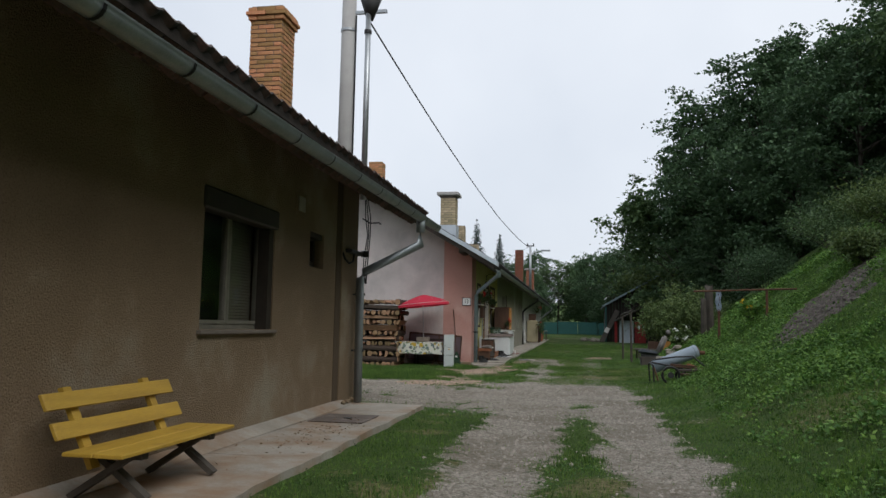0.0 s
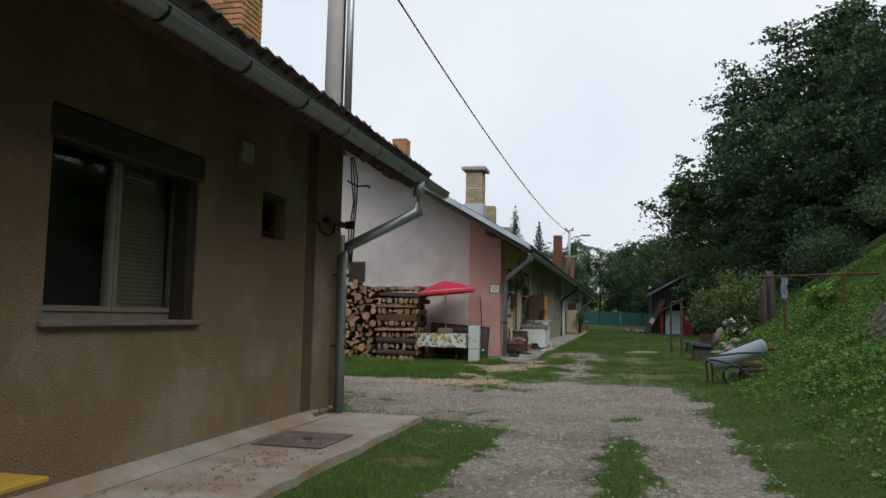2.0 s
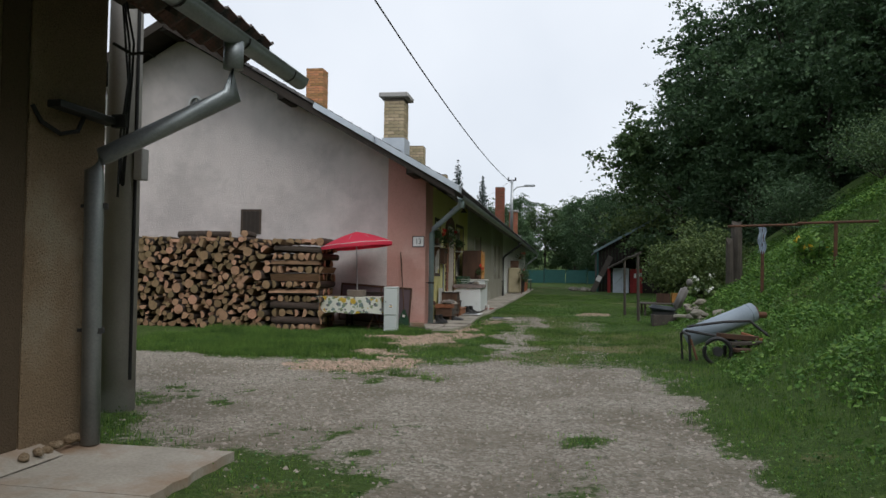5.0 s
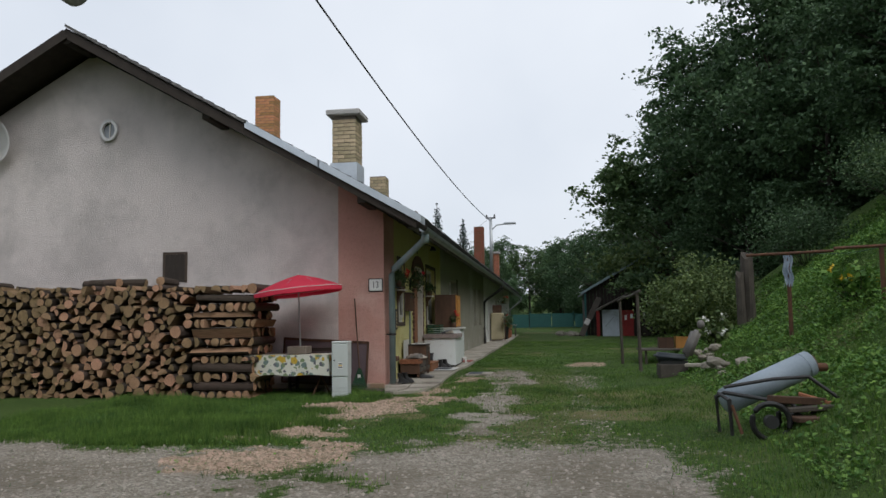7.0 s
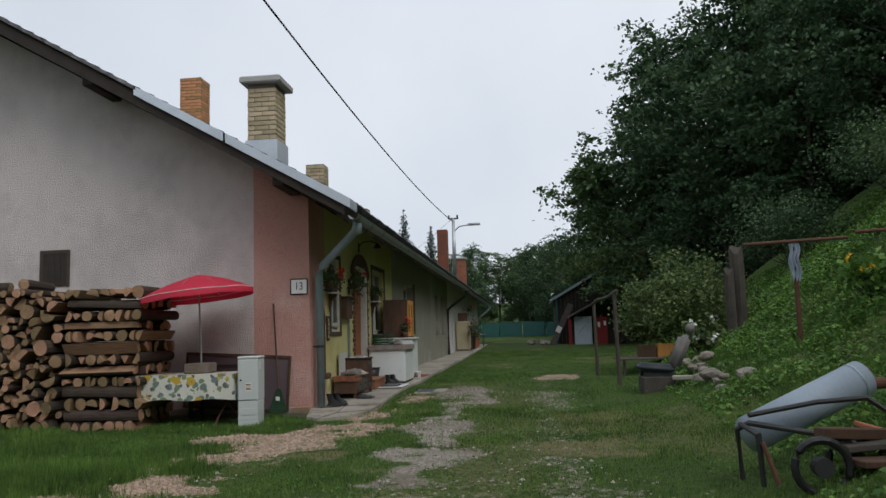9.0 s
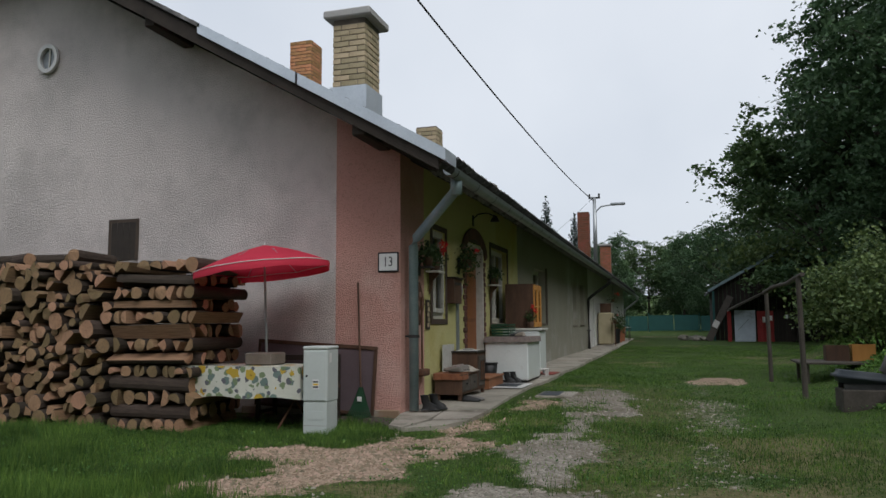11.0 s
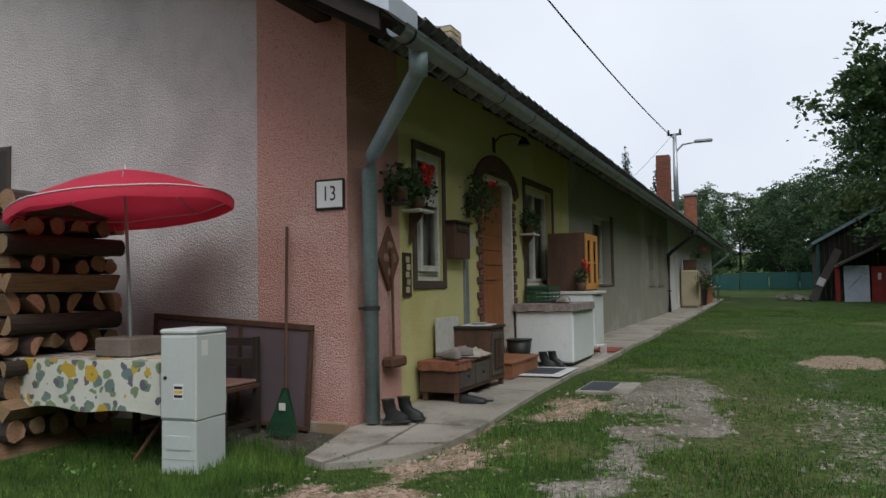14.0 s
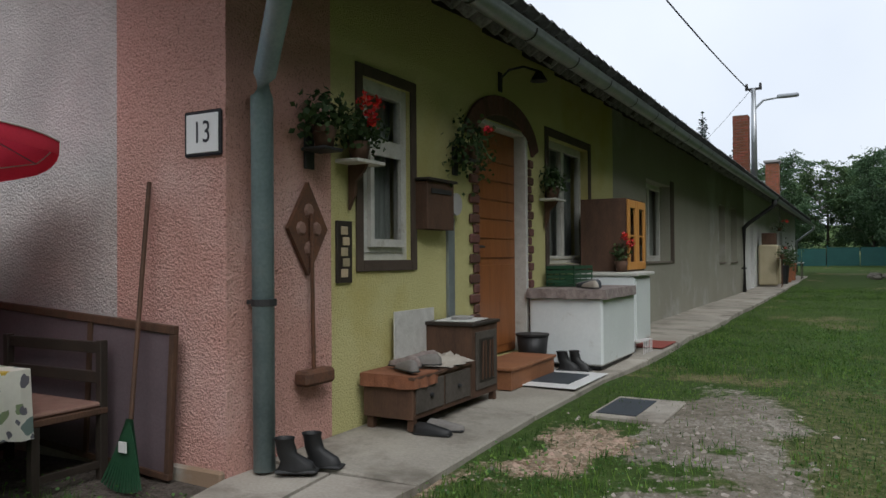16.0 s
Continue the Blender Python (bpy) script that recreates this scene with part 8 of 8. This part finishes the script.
def blades(name, mat, x, y, h, w, rng, lean=0.5):
    """Grass: one leaning blade at each place."""
    n = len(x)
    z = height(x, y) - 0.005
    a = rng.uniform(0, 6.283, n)
    b = rng.uniform(0, 6.283, n)
    dx, dy = np.cos(a) * w / 2, np.sin(a) * w / 2
    l1 = h * lean * rng.random(n)
    p0 = np.stack([x - dx, y - dy, z], 1)
    p1 = np.stack([x + dx, y + dy, z], 1)
    t = np.stack([x + np.cos(b) * l1, y + np.sin(b) * l1, z + h * rng.uniform(0.8, 1.0, n)], 1)
    v = np.stack([p0, p1, t], 1).reshape(-1, 3)
    me = bpy.data.meshes.new(name)
    me.vertices.add(3 * n)
    me.vertices.foreach_set("co", v.ravel())
    me.loops.add(3 * n)
    me.loops.foreach_set("vertex_index", np.arange(3 * n, dtype=np.int32))
    me.polygons.add(n)
    me.polygons.foreach_set("loop_start", np.arange(0, 3 * n, 3, dtype=np.int32))
    me.update(calc_edges=True)
    me.materials.append(mat)
    return new(name, me)


def free_ground(x, y):
    """False under houses, pavements and the wood stack."""
    return ~(((x < -1.70) & (y < 12.15)) | ((x < -1.72) & (y > 24.75)) | ((x < -1.95) & (x > -2.6) & (y > 24.2)) | ((x < -2.83) & (y > 25.0)) | ((x < -4.9) & (y > 23.35)))


def grass_field(n, x0, x1, y0, y1, h0, h1, w, seed, name, label, mat, dryness):
    rng = np.random.default_rng(seed)
    x, y = rng.uniform(x0, x1, n), y0 + (y1 - y0) * rng.random(n) ** 1.3
    g, c, d, s = cover(x, y)
    tuft = smooth(-0.45, 0.35, wob(x, y, 4.0, 1.5))
    keep = (rng.random(n) > np.clip(np.maximum(np.maximum(g, c), s * 0.9) * 1.35 - 0.15, 0, 0.993)) & free_ground(x, y) & (rng.random(n) < 0.35 + 0.65 * tuft)
    keep &= (rng.random(n) < d * 0.8) if dryness else (rng.random(n) > d * 0.6)
    x, y = x[keep], y[keep]
    bankish = smooth(0.0, 2.0, x - toe(y))
    hh = (h0 + (h1 - h0) * rng.random(len(x)) ** 2) * (1 + 1.2 * bankish) * (0.6 + 0.8 * smooth(-0.4, 0.8, wob(x, y, 3.0, 6.0)))
    ob = blades(name, mat, x, y, hh, w, rng)
    return tagged(ob, label, "grass", "", "stuff")


grass_field(620000, -7.5, 7.5, 4.3, 25.5, 0.03, 0.085, 0.0075, 1, "grass", "short green grass along the lane", M_GRASS, False)
grass_field(300000, -2.5, 8.5, 22, 52, 0.03, 0.085, 0.009, 2, "grass", "green grass farther along the lane", M_GRASS, False)
grass_field(150000, -7.5, -2.4, 18.5, 24.6, 0.08, 0.16, 0.007, 6, "tall_grass", "long soft grass before the wood stack", M_GRASS, False)
grass_field(130000, -7, 6, 4.3, 32, 0.025, 0.07, 0.006, 3, "dry_grass", "straw-coloured dry grass between the tracks", M_DRYGRASS, True)

# broad weeds over the bank and along edges
rng = np.random.default_rng(8)
n = 420000
y = 5 + 33 * rng.random(n) ** 1.2
x = toe(y) + 0.6 + 9 * rng.random(n) ** 1.25
g, c, d, s = cover(x, y)
clump = smooth(-0.35, 0.35, wob(x, y, 1.6, 2.0) + 0.7 * wob(x, y, 5.0, 4.0))
keep = (rng.random(n) > s * 0.93) & (rng.random(n) < (0.12 + 0.88 * clump) * (0.25 + 0.75 * smooth(0.8, 2.6, x - toe(y)))) & ~((np.abs(x - 3.2) < 1.1) & (np.abs(y - 18.9) < 1.0) & (rng.random(n) < 0.65))
x, y, clump = x[keep], y[keep], clump[keep]
z = height(x, y) + rng.random(len(x)) ** 1.5 * (0.05 + 0.24 * clump * smooth(0.4, 2.4, x - toe(y)))
ob = new("weeds", quads("weeds", M_WEED, np.stack([x, y, z], 1), rng.uniform(0.024, 0.062, len(x)) * (1 + 0.02 * y), rng, 1.2, np.array([0, 0, 1.0]), 0.6, 0.05))
tagged(ob, "rank weeds and nettles covering the bank", "weeds", "", "stuff")
n = 14000
x, y = rng.uniform(-5.2, 1.8, n), rng.uniform(12, 27, n)
g, c, d, s = cover(x, y)
edge = smooth(0.15, 0.5, c) * smooth(0.98, 0.6, c) + 0.5 * smooth(0.2, 0.5, g) * smooth(0.9, 0.6, g)
near_wall = smooth(0.5, 0.1, np.abs(y - 23.35)) * (x < -2.9) + smooth(0.5, 0.1, np.abs(x + 1.62)) * (y > 24.3)
keep = (rng.random(n) < edge * 0.5 + near_wall * 0.7) & free_ground(x, y) & (wob(x, y, 4.0, 9.0) > -0.15)
x, y = x[keep], y[keep]
ob = new("weeds", quads("weeds", M_WEED, np.stack([x, y, height(x, y) + 0.015 + rng.random(len(x)) * 0.07], 1), rng.uniform(0.018, 0.05, len(x)), rng, 1.1, np.array([0, 0, 1.0]), 0.6, 0.05))
tagged(ob, "low weeds at the edges of the gravel", "weeds", "", "stuff")

# clover and plantain in the turf
n = 150000
x, y = rng.uniform(-6.5, 5.0, n), 6 + 30 * rng.random(n) ** 1.1
g, c, d, s = cover(x, y)
patchy = smooth(0.0, 0.45, wob(x, y, 2.4, 12.0)) + 0.5 * smooth(0.1, 0.5, wob(x, y, 7.0, 3.3))
keep = (rng.random(n) < patchy * 0.75) & (rng.random(n) > np.maximum(g, c) * 1.5 - 0.2) & free_ground(x, y)
x, y = x[keep], y[keep]
ob = new("clover", quads("clover", M_CLOVER, np.stack([x, y, height(x, y) + 0.02 + rng.random(len(x)) * 0.06], 1), rng.uniform(0.010, 0.028, len(x)), rng, 1.6, np.array([0, 0, 1.0]), 0.5, 0.05))
tagged(ob, "clover and plantain growing through the turf", "clover", "", "stuff")

# loose stones on the tracks and the earth slope
n = 110000
x, y = rng.uniform(-6.5, 2.4, n), 4.5 + 24 * rng.random(n) ** 1.2
g, c, d, s = cover(x, y)
keep = (rng.random(n) < np.maximum(g * 0.75, c)) & free_ground(x, y)
x, y, c = x[keep], y[keep], c[keep]


def pebbles(name, x, y, size, mat, label):
    """Small angular stones, each a squashed octahedron."""
    k = len(x)
    z = height(x, y)
    base = np.array([(1, 0, 0), (0, 1, 0), (-1, 0, 0), (0, -1, 0), (0, 0, 0.7), (0, 0, -0.4)], float)
    tri = np.array([(0, 1, 4), (1, 2, 4), (2, 3, 4), (3, 0, 4)], np.int32)
    a = rng.uniform(0, 6.283, k)
    jit = rng.uniform(0.6, 1.3, (k, 6, 1))
    v = base[None] * jit * size[:, None, None]
    ca, sa = np.cos(a)[:, None], np.sin(a)[:, None]
    v = np.stack([v[..., 0] * ca - v[..., 1] * sa, v[..., 0] * sa + v[..., 1] * ca, v[..., 2]], -1) + np.stack([x, y, z], 1)[:, None]
    f = (tri[None] + 6 * np.arange(k)[:, None, None]).reshape(-1)
    me = bpy.data.meshes.new(name)
    me.vertices.add(6 * k)
    me.vertices.foreach_set("co", v.ravel())
    me.loops.add(len(f))
    me.loops.foreach_set("vertex_index", f.astype(np.int32))
    me.polygons.add(len(f) // 3)
    me.polygons.foreach_set("loop_start", np.arange(0, len(f), 3, dtype=np.int32))
    me.update(calc_edges=True)
    me.materials.append(mat)
    return tagged(new(name, me), label, "gravel", "", "stuff")


M_PEBBLE = material("grey_gravel_stones", (0.34, 0.307, 0.255), (0.18, 0.155, 0.122), rough=0.9, per_piece=0.4, island=True, bump=0.1)
M_CHIP = material("orange_brick_chips", (0.40, 0.305, 0.22), (0.21, 0.15, 0.10), rough=0.9, per_piece=0.5, island=True, bump=0.1)
M_RUBBLE = material("dark_slope_rubble", (0.13, 0.11, 0.092), (0.06, 0.05, 0.041), rough=0.95, per_piece=0.45, island=True, bump=0.1)
isc = c > 0.4
pebbles("gravel", x[~isc], y[~isc], 0.006 + 0.024 * rng.random((~isc).sum()) ** 2.5, M_PEBBLE, "loose grey gravel on the wheel tracks")
pebbles("chippings", x[isc], y[isc], 0.008 + 0.03 * rng.random(isc.sum()) ** 1.6, M_CHIP, "loose orange-tan brick chippings")
n = 16000
x, y = rng.uniform(3.5, 10.5, n), rng.uniform(14, 25, n)
s = cover(x, y)[3]
keep = rng.random(n) < s
pebbles("slope_rubble", x[keep], y[keep], 0.015 + 0.075 * rng.random(keep.sum()) ** 2, M_RUBBLE, "dark stony rubble on the bare slope")
# climber leaves over the shed roof
rng = np.random.default_rng(77)
p = np.stack([6.3 + rng.normal(0, 1.3, 3000), 60.5 + rng.normal(0, 0.9, 3000), 5.0 + rng.normal(0, 0.45, 3000)], 1)
cl = thing("climber", "leafy climber sprawling over the shed roof", "climber", (6.3, 60.5, 0))
ob = new("foliage", quads("foliage", M_LEAF_BUSH, p - np.array([6.3, 60.5, 0]), rng.uniform(0.15, 0.3, 3000), rng, 1.4))
ob.parent = cl
part("stem", pipe(bmesh.new(), [(0, 1.6, 0), (0.1, 1.2, 2.5), (0, 0.4, 4.8)], 0.05, 6), M_TRUNK, cl)

# ---- roof tiles, the nearest as single pieces ----
rt = random.Random(12)
tiles(roof_a, -2.0, 13.12, -1.9, 3.255, 0.22, 0.36, 4, M_TILE, 290, rt)
tile_sheet("more_tiles", -14.4, 13.12, -1.9, 3.255, -9.4, 0.28 * 4, 0.22, 0.36, M_TILE, "rows of weathered roof tiles", roof_a)
tiles(roof_b, 24.5, 68.0, -1.9, 3.375, 0.25, 0.36, 2, M_TILE2, 290, rt)
tile_sheet("more_tiles", 24.5, 70.5, -1.9, 3.375, -9.36, 0.28 * 2, 0.25, 0.36, M_TILE2, "rows of grey roof tiles", roof_b)
